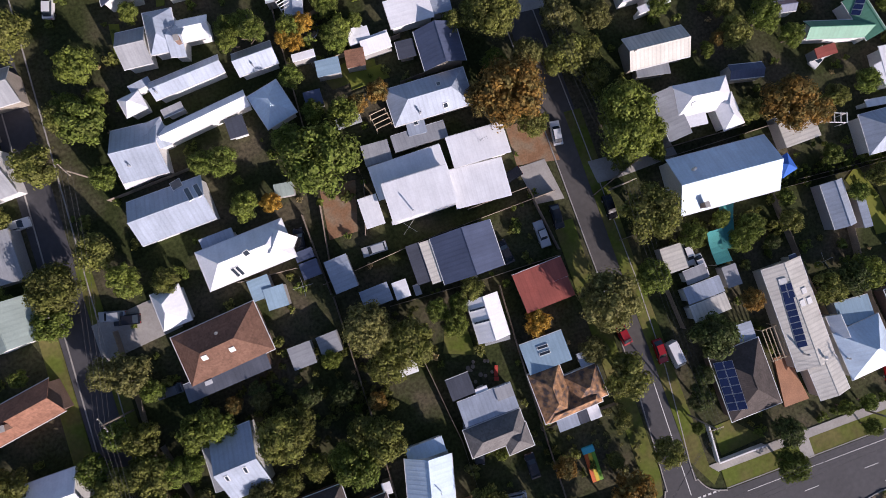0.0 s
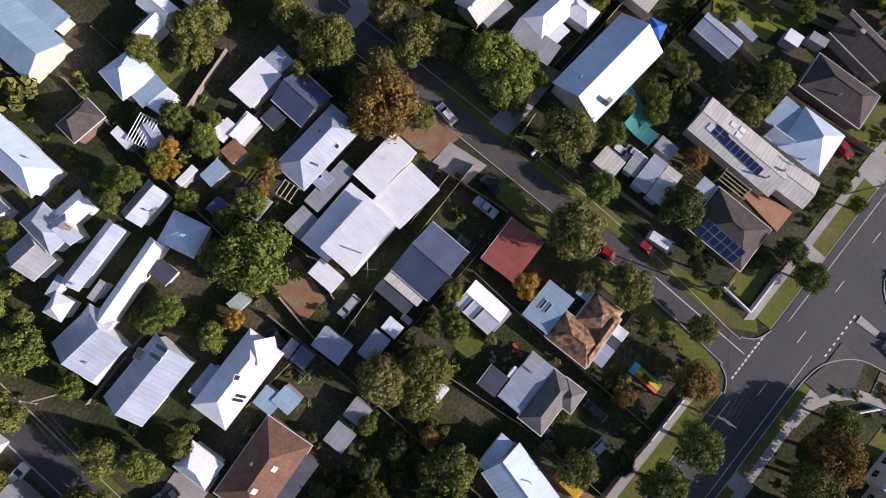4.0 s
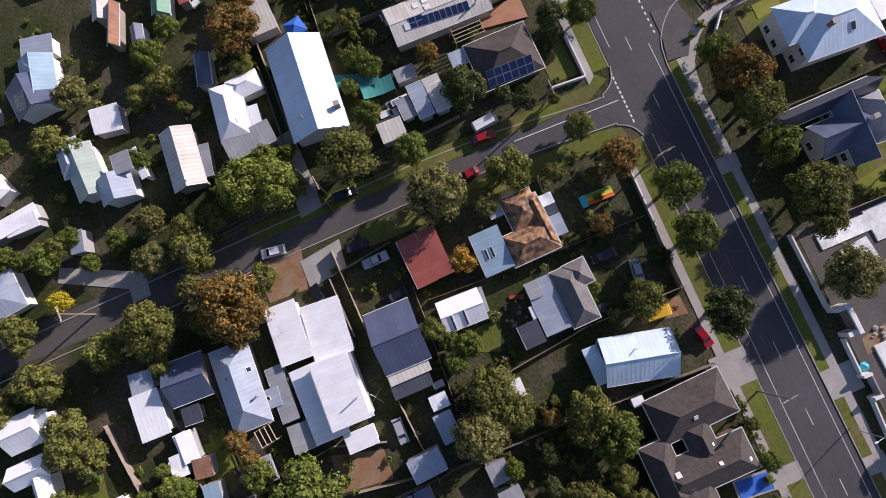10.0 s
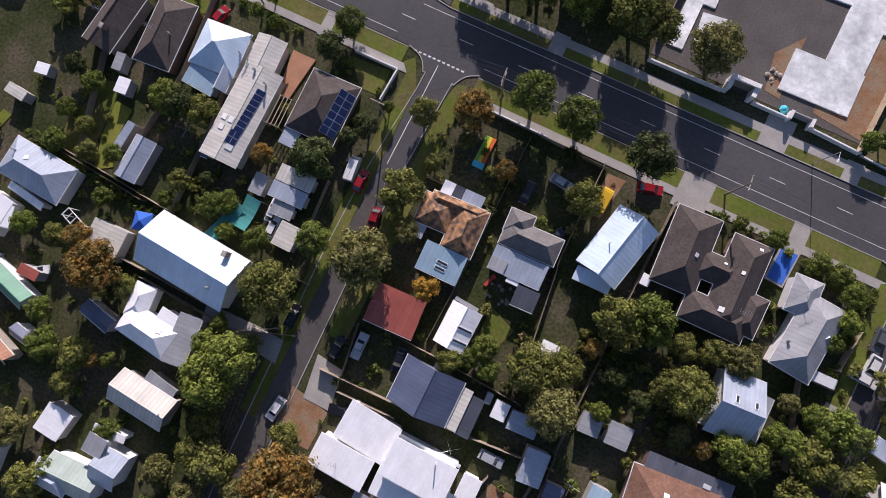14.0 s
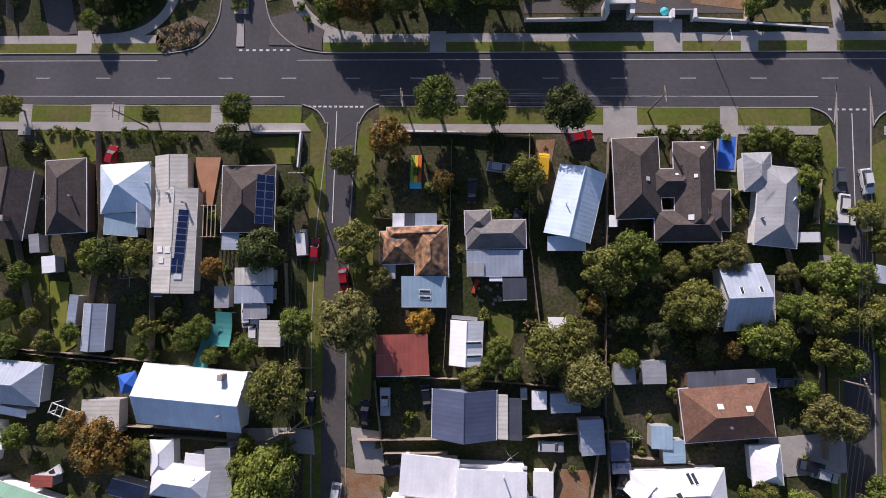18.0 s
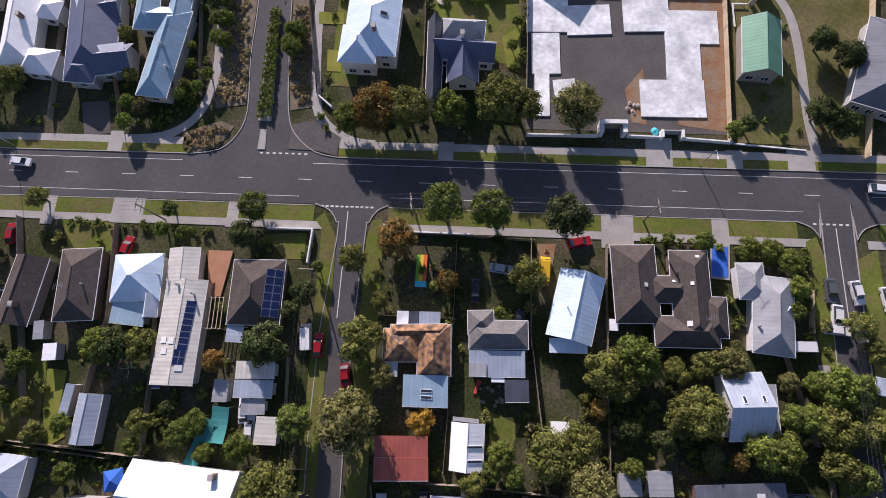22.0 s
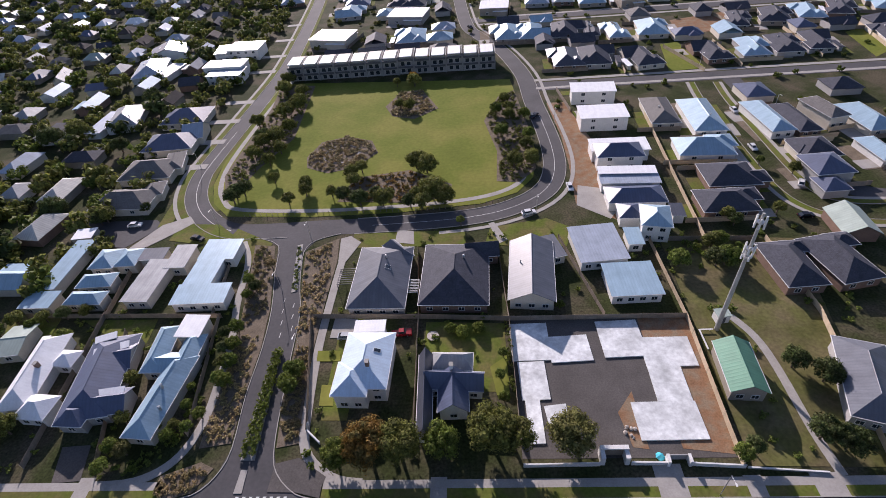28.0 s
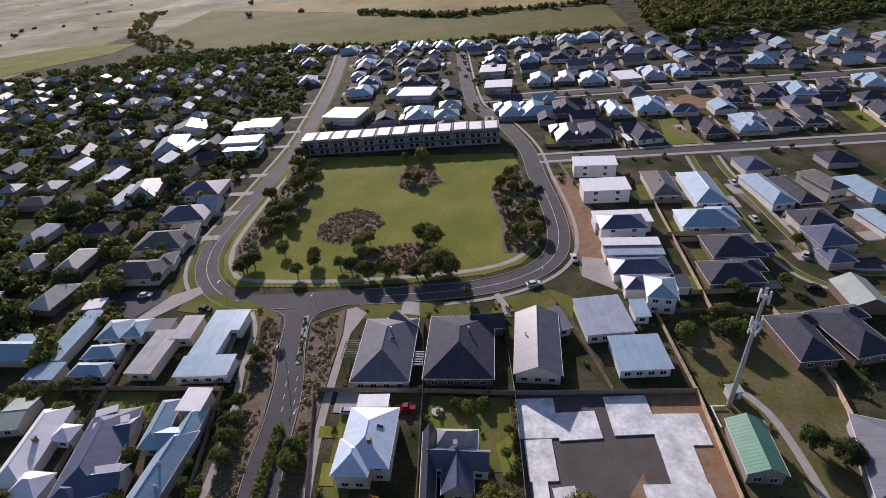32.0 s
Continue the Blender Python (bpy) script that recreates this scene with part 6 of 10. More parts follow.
h = house("house", "pale blue sheet-roofed house of linked hips round a court", "pale", "cream", ("h", -68.18, 71.61, 6.57, 20.57, -5.3, 3.20, 2.20, "pale"), ("h", -74.07, 83.95, 13.33, 5.18, 93.8, 3.30, 2.00, "pale"), ("h", -70.34, 79.83, 11.19, 5.51, -0.7, 3.28, 1.60, "pale"), ("h", -66.87, 82.43, 4.87, 10.86, 0.4, 3.26, 1.70, "pale"), ("f", -68.44, 89.56, 6.39, 6.68, -3.6, 4.40, 0.30, "white"), windows=1)
vent(h, -67.49, 71.90, 0.4, 1.2)
vent(h, -66.25, 67.30, 0.4, 1.2)
h = house("house", "two-storey white house with a hipped roof", "white", "white", ("h", -24.66, 77.93, 10.77, 14.76, -2.1, 5.00, 2.64, "ice"), ("f", -25.16, 87.34, 7.19, 3.47, -0.6, 5.00, 0.12, "white"), ("h", -27.06, 73.06, 7.50, 8.49, -2.3, 4.95, 2.10, "ice"), windows=1)
skylight(h, -22.25, 79.04, 1.6, 1.0, 0)
chimney(h, -23.67, 74.94, 1.2)
h = house("house", "charcoal sheet-roofed house of crossing gables with white trim", "steel", "white", ("g", -11.80, 70.58, 19.17, 3.06, 91.5, 3.20, 2.61, "dark"), ("g", -5.84, 73.17, 12.46, 4.78, -4.5, 3.40, 2.75, "steel"), ("g", -6.07, 70.44, 9.29, 6.29, 91.0, 3.30, 2.75, "steel"), ("h", -6.29, 78.20, 4.48, 8.78, 87.3, 3.30, 2.29, "grey"), windows=1)
chimney(h, -6.32, 74.53, 1.2, False)
h = house("workshop", "green sheet-roofed workshop shed on the open lot", "green", "timber", ("g", 52.10, 75.13, 12.67, 7.34, 85.3, 3.40, 2.00, "green"), windows=1, category='shed')
h = house("house", "large grey sheet-roofed house", "grey", "grey", ("h", 74.72, 71.46, 19.79, 9.40, 71.3, 3.40, 2.40, "graphite"), windows=1)
h = house("house", "flat pale-roofed modern house in stepped wings", "pale", "white", ("f", -71.60, 101.55, 14.48, 7.19, 0.7, 3.40, 0.12, "pale"), ("f", -74.01, 109.71, 7.83, 10.33, -2.7, 3.50, 0.12, "pale"), ("f", -72.62, 119.08, 10.60, 8.59, -1.8, 3.60, 0.12, "pale"), windows=1)
h = house("house", "flat grey-roofed modern house in stepped wings", "grey", "cream", ("f", -88.71, 107.77, 7.64, 16.38, -2.4, 3.30, 0.12, "grey"), ("f", -83.50, 116.85, 6.15, 9.72, -0.9, 3.50, 0.12, "grey"), ("f", -92.24, 118.32, 7.57, 5.19, 0.5, 3.40, 0.12, "graphite"), windows=1)
h = house("house", "pale blue house of linked pavilion roofs", "pale", "cream", ("h", -103.18, 101.68, 10.34, 4.83, -1.3, 3.10, 1.50, "pale"), ("h", -103.72, 108.29, 9.85, 5.39, 2.4, 3.20, 1.70, "pale"), ("h", -105.74, 117.18, 7.24, 8.33, 0.7, 3.30, 1.77, "pale"), ("h", -98.99, 117.41, 6.20, 7.58, 1.3, 3.28, 1.60, "pale"), windows=1)
h = house("house", "long pale sheet-roofed house", "zinc", "cream", ("f", -117.04, 115.78, 5.84, 20.84, -0.5, 3.30, 0.18, "pale"), windows=1)
shed("white flat canopy on posts", "white", -120.24, 129.97, 6.28, 5.09, 6.2, 3.0, 0.10, "f", "grey", "canopy", "canopy")
h = house("house", "pale blue sheet-roofed outbuilding", "pale", "cream", ("f", -116.12, 101.74, 8.86, 6.12, -1.0, 3.00, 0.18, "pale"), windows=1)
h = house("house", "hip-roofed brick house with dark tiles facing the park", "ash", "cream", ("h", -116.57, 148.11, 20.00, 11.90, -0.9, 3.00, 2.98, "ash"), ("h", -109.16, 153.85, 6.81, 8.72, 12.2, 2.98, 1.70, "ash"), windows=2)
h = house("house", "hip-roofed brick house with dark tiles facing the park", "ash", "cream", ("h", -116.97, 167.31, 18.95, 14.01, 2.5, 3.00, 3.30, "ash"), ("h", -110.12, 172.52, 6.72, 13.09, 14.6, 2.98, 1.68, "ash"), windows=2)
h = house("house", "hip-roofed brick house with dark tiles facing the park", "steel", "cream", ("h", -118.20, 187.89, 19.98, 14.43, 3.8, 3.00, 3.30, "steel"), ("g", -111.77, 195.81, 8.44, 13.36, 9.4, 2.98, 3.30, "zinc"), windows=2)
h = house("house", "hip-roofed brick house with dark tiles facing the park", "steel", "cream", ("h", -121.62, 211.18, 19.13, 15.26, 2.2, 3.00, 3.30, "steel"), windows=2)
h = house("house", "grey sheet hip-roofed house with a rear pergola", "grey", "grey", ("h", -24.89, 105.85, 22.76, 14.49, 88.2, 3.20, 3.78, "graphite"), ("h", -21.66, 115.83, 3.89, 9.53, 41.5, 3.15, 2.29, "graphite"), windows=1)
vent(h, -23.62, 109.11, 0.35, 1.0)
skylight(h, -22.94, 106.10, 1.6, 1.4, 0)
h = house("house", "grey and white sheet hip-roofed brick house", "grey", "brick", ("h", -5.87, 105.97, 22.56, 17.10, 87.7, 3.20, 4.05, "slate"), ("g", 1.19, 114.69, 9.07, 5.84, 3.3, 3.15, 2.61, "slate"), windows=1)
vent(h, -3.57, 108.23, 0.4, 1.0)
h = house("house", "grey curved sheet-roofed house", "grey", "cream", ("g", 13.50, 106.06, 22.33, 11.30, 84.6, 3.40, 2.77, "graphite"), ("f", 19.86, 115.26, 4.78, 9.18, 15.5, 3.00, 0.12, "graphite"), windows=1)
vent(h, 10.75, 107.17, 0.2, 0.8)
h = house("house", "pale flat-roofed house in two steps", "zinc", "white", ("f", 31.87, 115.71, 12.77, 14.76, 5.1, 3.40, 0.12, "zinc"), ("f", 37.36, 101.77, 12.50, 11.62, 1.4, 3.20, 0.12, "pale"), ("f", 42.03, 118.25, 4.35, 7.17, -0.4, 3.00, 0.09, "pale"), windows=1)
h = house("house", "two-storey white and blue-grey house", "steel", "white", ("h", 48.75, 123.32, 8.03, 9.86, -11.0, 5.60, 1.97, "pale"), ("h", 43.60, 128.64, 6.97, 7.01, -4.3, 3.60, 1.74, "steel"), ("f", 56.75, 128.95, 3.75, 5.93, -4.3, 3.00, 0.20, "dark"), windows=2)
h = house("house", "dark blue sheet hip-roofed house", "steel", "white", ("h", 47.13, 137.19, 16.90, 8.68, -1.8, 3.20, 2.17, "steel"), windows=2)
h = house("house", "white house with a flat sheet roof", "white", "white", ("f", 47.49, 145.23, 18.01, 5.45, -3.2, 3.60, 0.12, "zinc"), ("f", 47.53, 149.19, 17.70, 4.34, -3.4, 4.20, 0.12, "white"), windows=2)
h = house("house", "two-storey white house with a blue-grey hip", "pale", "white", ("h", 47.30, 159.92, 15.11, 9.46, -1.9, 5.20, 2.37, "steel"), ("f", 48.68, 164.85, 19.21, 8.45, -1.7, 4.40, 0.12, "white"), windows=2)
h = house("house", "two-storey white flat-roofed house", "white", "white", ("f", 48.00, 187.65, 17.55, 10.70, -1.5, 5.50, 0.12, "white"), windows=2)
h = house("house", "dark hip-roofed brick house beside the pale fence", "slate", "brick", ("h", 76.26, 105.18, 9.81, 16.17, 3.5, 3.20, 2.80, "slate"), ("h", 80.10, 111.27, 5.83, 4.52, 0.7, 3.18, 1.40, "slate"), windows=2)
h = house("house", "dark hip-roofed brick house beside the pale fence", "slate", "brick", ("h", 88.19, 106.60, 10.73, 16.94, 11.0, 3.20, 2.80, "slate"), ("h", 92.35, 113.31, 6.47, 5.25, 6.0, 3.18, 1.40, "slate"), windows=2)
h = house("house", "two-storey white flat-roofed house", "white", "white", ("f", 48.64, 209.36, 17.57, 9.01, -5.0, 5.50, 0.20, "white"), windows=2)
estate_yard(49.42, 208.84, 22.18, 16.07, 6.7, 2)
h = house("house", "ash-grey tiled hip-roofed brick house", "ash", "cream", ("h", 69.95, 191.58, 10.28, 21.50, -2.3, 2.80, 2.57, "ash"), windows=2)
vent(h, 68.79, 189.55, 0.3, 0.6)
estate_yard(69.95, 191.58, 21.50, 10.28, 87.7, 4)
h = house("house", "pale blue sheet hip-roofed house", "pale", "white", ("h", 83.28, 186.38, 11.31, 25.68, -2.7, 2.80, 2.83, "pale"), windows=2)
vent(h, 83.97, 180.53, 0.3, 0.6)
estate_yard(83.28, 186.38, 25.68, 11.31, 87.3, 2)
h = house("house", "pale blue hip-roofed house with a flat front", "pale", "white", ("h", 76.10, 163.69, 17.81, 12.34, -3.7, 2.80, 3.08, "pale"), ("h", 82.90, 166.81, 8.66, 8.13, -1.3, 2.78, 2.03, "pale"), windows=2)
estate_yard(76.10, 163.69, 12.34, 17.81, 86.3, 0)
h = house("house", "dark grey tiled hip-roofed brick house", "slate", "brick", ("h", 77.50, 146.25, 15.53, 12.95, -0.7, 2.80, 3.24, "slate"), ("h", 84.06, 144.51, 9.03, 6.31, -1.3, 2.78, 1.58, "slate"), windows=2)
estate_yard(77.50, 146.25, 12.95, 15.53, 89.3, 3)
h = house("house", "dark grey tiled hip-roofed brick house", "slate", "brick", ("h", 71.50, 132.86, 15.47, 11.29, -0.5, 2.80, 2.82, "slate"), ("h", 78.04, 135.61, 7.77, 6.32, -0.6, 2.78, 1.58, "slate"), windows=2)
estate_yard(71.50, 132.86, 11.29, 15.47, 89.5, 0)
h = house("house", "white house with a low pale blue hipped roof", "pale", "white", ("h", 104.31, 181.92, 8.45, 23.78, 4.2, 3.20, 2.11, "pale"), windows=2)
estate_yard(104.31, 181.92, 23.78, 8.45, -85.8, 4)
h = house("house", "dark grey tiled hip-roofed house", "slate", "brick", ("h", 112.96, 180.48, 8.08, 21.49, 4.7, 2.80, 2.02, "slate"), windows=2)
estate_yard(112.96, 180.48, 21.49, 8.08, -85.3, 3)
h = house("house", "two-storey tan brick hip-roofed house", "ash", "cream", ("h", 123.64, 182.86, 7.74, 16.24, 12.0, 4.80, 1.94, "ash"), windows=2)
estate_yard(123.64, 182.86, 16.24, 7.74, -78.0, 3)
h = house("house", "pale blue sheet hip-roofed house", "pale", "cream", ("h", 135.69, 178.37, 10.62, 20.47, 6.1, 2.80, 2.65, "pale"), windows=2)
estate_yard(135.69, 178.37, 20.47, 10.62, -83.9, 5)
h = house("house", "dark grey tiled hip-roofed house", "slate", "cream", ("h", 109.18, 159.60, 12.16, 12.33, 2.2, 2.80, 3.04, "slate"), ("h", 105.29, 160.18, 5.59, 8.66, 1.2, 2.78, 1.40, "slate"), windows=2)
estate_yard(109.18, 159.60, 12.33, 12.16, -87.8, 0)
h = house("house", "two-storey dark-roofed grey house", "steel", "grey", ("h", 105.53, 146.65, 11.52, 11.74, 3.8, 4.60, 2.88, "steel"), ("h", 103.24, 138.34, 7.96, 7.67, 3.2, 3.00, 1.92, "steel"), windows=2)
estate_yard(105.53, 146.65, 11.74, 11.52, -86.2, 5)
h = house("house", "pale blue sheet-roofed house", "pale", "white", ("h", 127.38, 156.84, 6.99, 14.51, 5.1, 2.80, 1.75, "pale"), windows=2)
estate_yard(127.38, 156.84, 14.51, 6.99, -84.9, 5)
h = house("house", "dark tiled-roofed estate house with linked hips", "slate", "cream", ("h", 77.93, 247.33, 22.38, 10.86, -83.3, 2.50, 2.71), ("g", 73.53, 251.96, 7.88, 12.24, 6.7, 2.48, 3.06), ("h", 82.21, 241.91, 10.44, 7.37, -83.3, 2.46, 1.84), ("f", 70.27, 241.42, 8.94, 2.40, -83.4, 2.15, 0.20, "white"), windows=2)
estate_yard(76.73, 247.21, 22.38, 14.45, -83.3, 0)
h = house("house", "dark tiled-roofed estate house with linked hips", "slate", "brick", ("h", 109.17, 248.81, 22.32, 10.10, -87.8, 2.50, 2.52), ("g", 105.29, 254.10, 7.53, 11.29, 2.2, 2.48, 2.82), ("h", 112.84, 242.21, 8.70, 7.03, -87.8, 2.46, 1.76), windows=2)
vent(h, 111.26, 245.51, 0.3, 0.6)
estate_yard(107.88, 248.67, 22.33, 13.77, -87.8, 2)
h = house("house", "pale blue sheet-roofed estate house with linked hips", "pale", "grey", ("h", 128.06, 250.45, 22.31, 9.38, 88.9, 2.50, 2.35), ("h", 132.30, 255.54, 12.08, 8.20, 88.9, 2.48, 2.05), ("h", 124.11, 244.86, 11.04, 7.51, 88.9, 2.46, 1.88), windows=2)
solar(h, 128.76, 246.01, 4, 2, 88)
estate_yard(129.84, 250.50, 22.30, 14.72, 88.9, 0)
h = house("house", "dark tiled-roofed estate house with linked hips", "slate", "grey", ("h", 142.97, 251.91, 22.29, 10.36, 86.7, 2.50, 2.59), ("h", 147.21, 257.40, 10.75, 7.50, 86.7, 2.48, 1.88), ("h", 139.03, 246.23, 10.73, 7.10, 86.7, 2.46, 1.77), ("f", 150.59, 246.59, 8.90, 2.37, 86.7, 2.15, 0.20, "slate"), windows=2)
vent(h, 141.19, 255.29, 0.3, 0.6)
estate_yard(144.16, 251.84, 22.29, 13.91, 86.7, 3)
h = house("house", "dark tiled-roofed estate house with linked hips", "slate", "grey", ("h", 157.49, 253.36, 22.28, 8.37, 84.4, 2.50, 2.09), ("g", 161.43, 258.84, 6.60, 10.74, 174.4, 2.48, 2.69), ("h", 153.75, 247.19, 9.31, 6.11, 84.4, 2.46, 1.53), ("f", 164.02, 247.82, 8.90, 2.36, 84.4, 2.15, 0.20, "slate"), windows=2)
estate_yard(158.78, 253.20, 22.28, 12.02, 84.4, 3)
h = house("house", "dark tiled-roofed estate house with linked hips", "slate", "cream", ("h", 191.79, 256.30, 22.26, 10.14, 77.8, 2.50, 2.54), ("g", 193.87, 249.52, 7.09, 9.80, 167.8, 2.48, 2.45), ("h", 190.09, 264.01, 7.90, 6.70, 77.8, 2.46, 1.68), ("f", 200.09, 259.65, 8.90, 2.36, 77.8, 2.15, 0.20, "slate"), windows=2)
vent(h, 190.49, 259.99, 0.3, 0.6)
estate_yard(192.78, 256.13, 22.26, 13.19, 77.8, 1)
h = house("house", "charcoal sheet-roofed estate house with linked hips", "dark", "brick", ("h", 44.55, 251.93, 22.56, 12.45, 87.7, 2.50, 3.11), ("h", 48.58, 245.67, 10.42, 8.42, 87.8, 2.48, 2.10), ("h", 40.72, 257.81, 11.22, 8.04, 87.7, 2.46, 2.01), windows=2)
estate_yard(45.66, 251.82, 22.55, 15.75, 87.8, 4)
h = house("house", "dark tiled-roofed estate house with linked hips", "slate", "grey", ("h", 57.77, 251.72, 22.52, 13.69, 85.5, 2.50, 3.30), ("g", 63.14, 257.69, 9.68, 9.74, 175.6, 2.48, 2.44), ("h", 52.78, 245.67, 9.70, 9.11, 85.4, 2.46, 2.28), ("f", 67.57, 245.97, 8.98, 2.39, 85.7, 2.15, 0.20, "slate"), windows=2)
estate_yard(59.27, 251.52, 22.51, 17.98, 85.5, 3)
h = house("house", "pale blue sheet-roofed estate house with linked hips", "pale", "cream", ("h", 74.01, 284.53, 22.70, 8.27, 89.0, 2.50, 2.07), ("h", 77.25, 278.58, 10.92, 6.67, 89.0, 2.48, 1.67), ("h", 71.05, 291.54, 8.89, 6.18, 88.9, 2.46, 1.54), windows=2)
solar(h, 74.47, 289.08, 4, 2, 89)
estate_yard(75.31, 284.54, 22.69, 12.05, 89.0, 4)
h = house("house", "pale blue sheet-roofed estate house with linked hips", "pale", "cream", ("h", 93.20, 285.48, 22.63, 13.60, 86.2, 2.50, 3.30), ("h", 98.01, 291.62, 9.67, 8.83, 86.2, 2.48, 2.21), ("h", 88.59, 278.93, 9.05, 8.44, 86.2, 2.46, 2.11), ("f", 101.98, 279.88, 9.03, 2.38, 86.3, 2.15, 0.20, "white"), windows=2)
estate_yard(94.19, 285.39, 22.62, 16.68, 86.2, 5)
h = house("house", "dark tiled-roofed estate house with linked hips", "slate", "grey", ("h", 137.37, 289.76, 22.49, 7.90, 79.6, 2.50, 1.98), ("h", 141.89, 294.66, 11.34, 7.21, 79.6, 2.48, 1.80), ("h", 132.96, 283.84, 9.20, 6.52, 79.6, 2.46, 1.63), windows=2)
vent(h, 136.46, 293.41, 0.3, 0.6)
estate_yard(138.96, 289.49, 22.48, 12.74, 79.6, 4)
h = house("house", "dark tiled-roofed estate house with linked hips", "slate", "timber", ("h", 156.85, 292.17, 22.43, 12.33, 76.9, 2.50, 3.08), ("h", 162.57, 296.99, 10.49, 8.98, 76.8, 2.48, 2.25), ("h", 151.25, 286.34, 8.57, 8.38, 76.9, 2.46, 2.10), windows=2)
solar(h, 155.99, 287.78, 4, 2, 76)
estate_yard(158.24, 291.90, 22.42, 16.48, 76.9, 3)
h = house("house", "pale blue sheet-roofed estate house with linked hips", "pale", "timber", ("h", 173.47, 294.41, 22.37, 10.06, 74.4, 2.50, 2.52), ("h", 175.77, 287.88, 11.08, 7.98, 74.4, 2.48, 2.00), ("h", 171.75, 301.87, 8.85, 7.40, 74.4, 2.46, 1.85), ("f", 182.96, 296.87, 8.94, 2.37, 74.4, 2.15, 0.20, "white"), windows=2)
estate_yard(174.86, 294.04, 22.37, 14.40, 74.4, 0)
h = house("house", "dark tiled-roofed estate house with linked hips", "slate", "brick", ("h", 191.48, 296.86, 22.32, 9.57, 71.9, 2.50, 2.39), ("h", 196.91, 300.42, 11.96, 8.09, 71.8, 2.48, 2.02), ("h", 185.75, 291.47, 8.73, 7.39, 71.9, 2.46, 1.85), windows=2)
vent(h, 190.67, 300.59, 0.3, 0.6)
estate_yard(193.06, 296.30, 22.31, 14.50, 71.9, 1)
h = house("house", "pale blue sheet-roofed estate house with linked hips", "pale", "timber", ("h", 215.03, 299.34, 22.26, 11.92, 68.5, 2.50, 2.98), ("h", 216.93, 291.93, 9.92, 8.96, 68.5, 2.48, 2.24), ("h", 213.33, 306.44, 10.32, 8.38, 68.4, 2.46, 2.10), windows=2)
vent(h, 214.03, 303.34, 0.3, 0.6)
estate_yard(216.42, 298.76, 22.25, 16.45, 68.4, 2)
h = house("house", "blue-grey sheet-roofed estate house with linked hips", "zinc", "timber", ("h", 235.96, 300.56, 22.14, 14.07, 65.0, 2.50, 3.30), ("h", 242.92, 304.35, 9.34, 9.44, 64.9, 2.48, 2.33), ("h", 229.21, 296.63, 9.58, 8.89, 65.2, 2.46, 2.22), ("f", 242.84, 291.92, 8.85, 2.38, 65.0, 2.15, 0.20, "white"), windows=2)
estate_yard(237.05, 299.97, 22.14, 17.64, 65.0, 5)
h = house("house", "pale blue sheet-roofed estate house with linked hips", "pale", "grey", ("h", 20.51, 292.60, 22.80, 13.74, -90.4, 2.50, 3.30), ("h", 15.71, 298.03, 12.21, 9.40, -90.5, 2.48, 2.35), ("h", 25.01, 285.94, 9.75, 8.88, -90.3, 2.46, 2.22), windows=2)
vent(h, 23.27, 289.10, 0.3, 0.6)
estate_yard(19.20, 292.64, 22.79, 17.58, -90.4, 5)
h = house("house", "pale blue sheet-roofed estate house with linked hips", "pale", "timber", ("h", 32.52, 291.37, 22.79, 12.60, 87.3, 2.50, 3.15), ("g", 37.20, 285.79, 9.66, 12.33, 177.4, 2.48, 3.08), ("h", 28.31, 298.40, 9.21, 8.98, 87.3, 2.46, 2.25), windows=2)
vent(h, 30.16, 294.94, 0.3, 0.6)
estate_yard(34.23, 291.23, 22.79, 17.63, 87.4, 2)
h = house("house", "dark tiled-roofed estate house with linked hips", "slate", "grey", ("h", 49.99, 290.51, 22.75, 13.14, 84.8, 2.50, 3.29), ("g", 55.33, 295.98, 9.82, 10.86, 174.9, 2.48, 2.71), ("h", 44.93, 285.27, 11.27, 9.25, 84.7, 2.46, 2.31), ("f", 60.05, 284.48, 9.09, 2.40, 85.0, 2.15, 0.20, "slate"), windows=2)
vent(h, 47.64, 294.16, 0.3, 0.6)
estate_yard(51.59, 290.40, 22.75, 18.05, 84.8, 4)
h = house("house", "dark tiled-roofed estate house with linked hips", "slate", "grey", ("h", 62.39, 290.37, 22.72, 3.50, 82.8, 2.50, 0.88), ("h", 64.44, 284.79, 12.18, 5.30, 82.9, 2.48, 1.32), ("h", 60.82, 296.48, 10.95, 4.61, 82.8, 2.46, 1.15), windows=2)
solar(h, 64.34, 294.72, 4, 2, 83)
estate_yard(64.19, 290.17, 22.72, 8.80, 82.8, 3)
h = house("house", "pale blue sheet-roofed estate house with linked hips", "pale", "timber", ("h", 74.91, 345.01, 22.96, 13.69, 87.2, 2.50, 3.30), ("h", 79.90, 350.35, 11.69, 9.69, 87.2, 2.48, 2.42), ("h", 70.06, 337.91, 8.12, 9.10, 87.1, 2.46, 2.03), ("f", 84.90, 339.30, 9.16, 2.39, 87.2, 2.15, 0.20, "white"), windows=2)
estate_yard(76.31, 344.91, 22.96, 17.99, 87.2, 5)
h = house("house", "flat white-roofed estate house with linked hips", "white", "timber", ("f", 94.39, 337.37, 13.94, 18.72, 4.1, 4.60, 0.20), ("f", 97.48, 337.60, 6.97, 21.73, 4.1, 2.85, 0.1), windows=2)
estate_yard(94.39, 337.37, 13.94, 18.72, 4.1, 4)
h = house("house", "blue-grey sheet-roofed estate house with linked hips", "zinc", "cream", ("h", 112.45, 347.50, 22.81, 11.08, 82.1, 2.50, 2.77), ("h", 115.64, 340.78, 10.56, 8.07, 82.1, 2.48, 2.02), ("h", 109.63, 355.27, 8.08, 7.59, 82.1, 2.46, 1.90), windows=2)
estate_yard(113.65, 347.30, 22.81, 14.87, 82.1, 3)
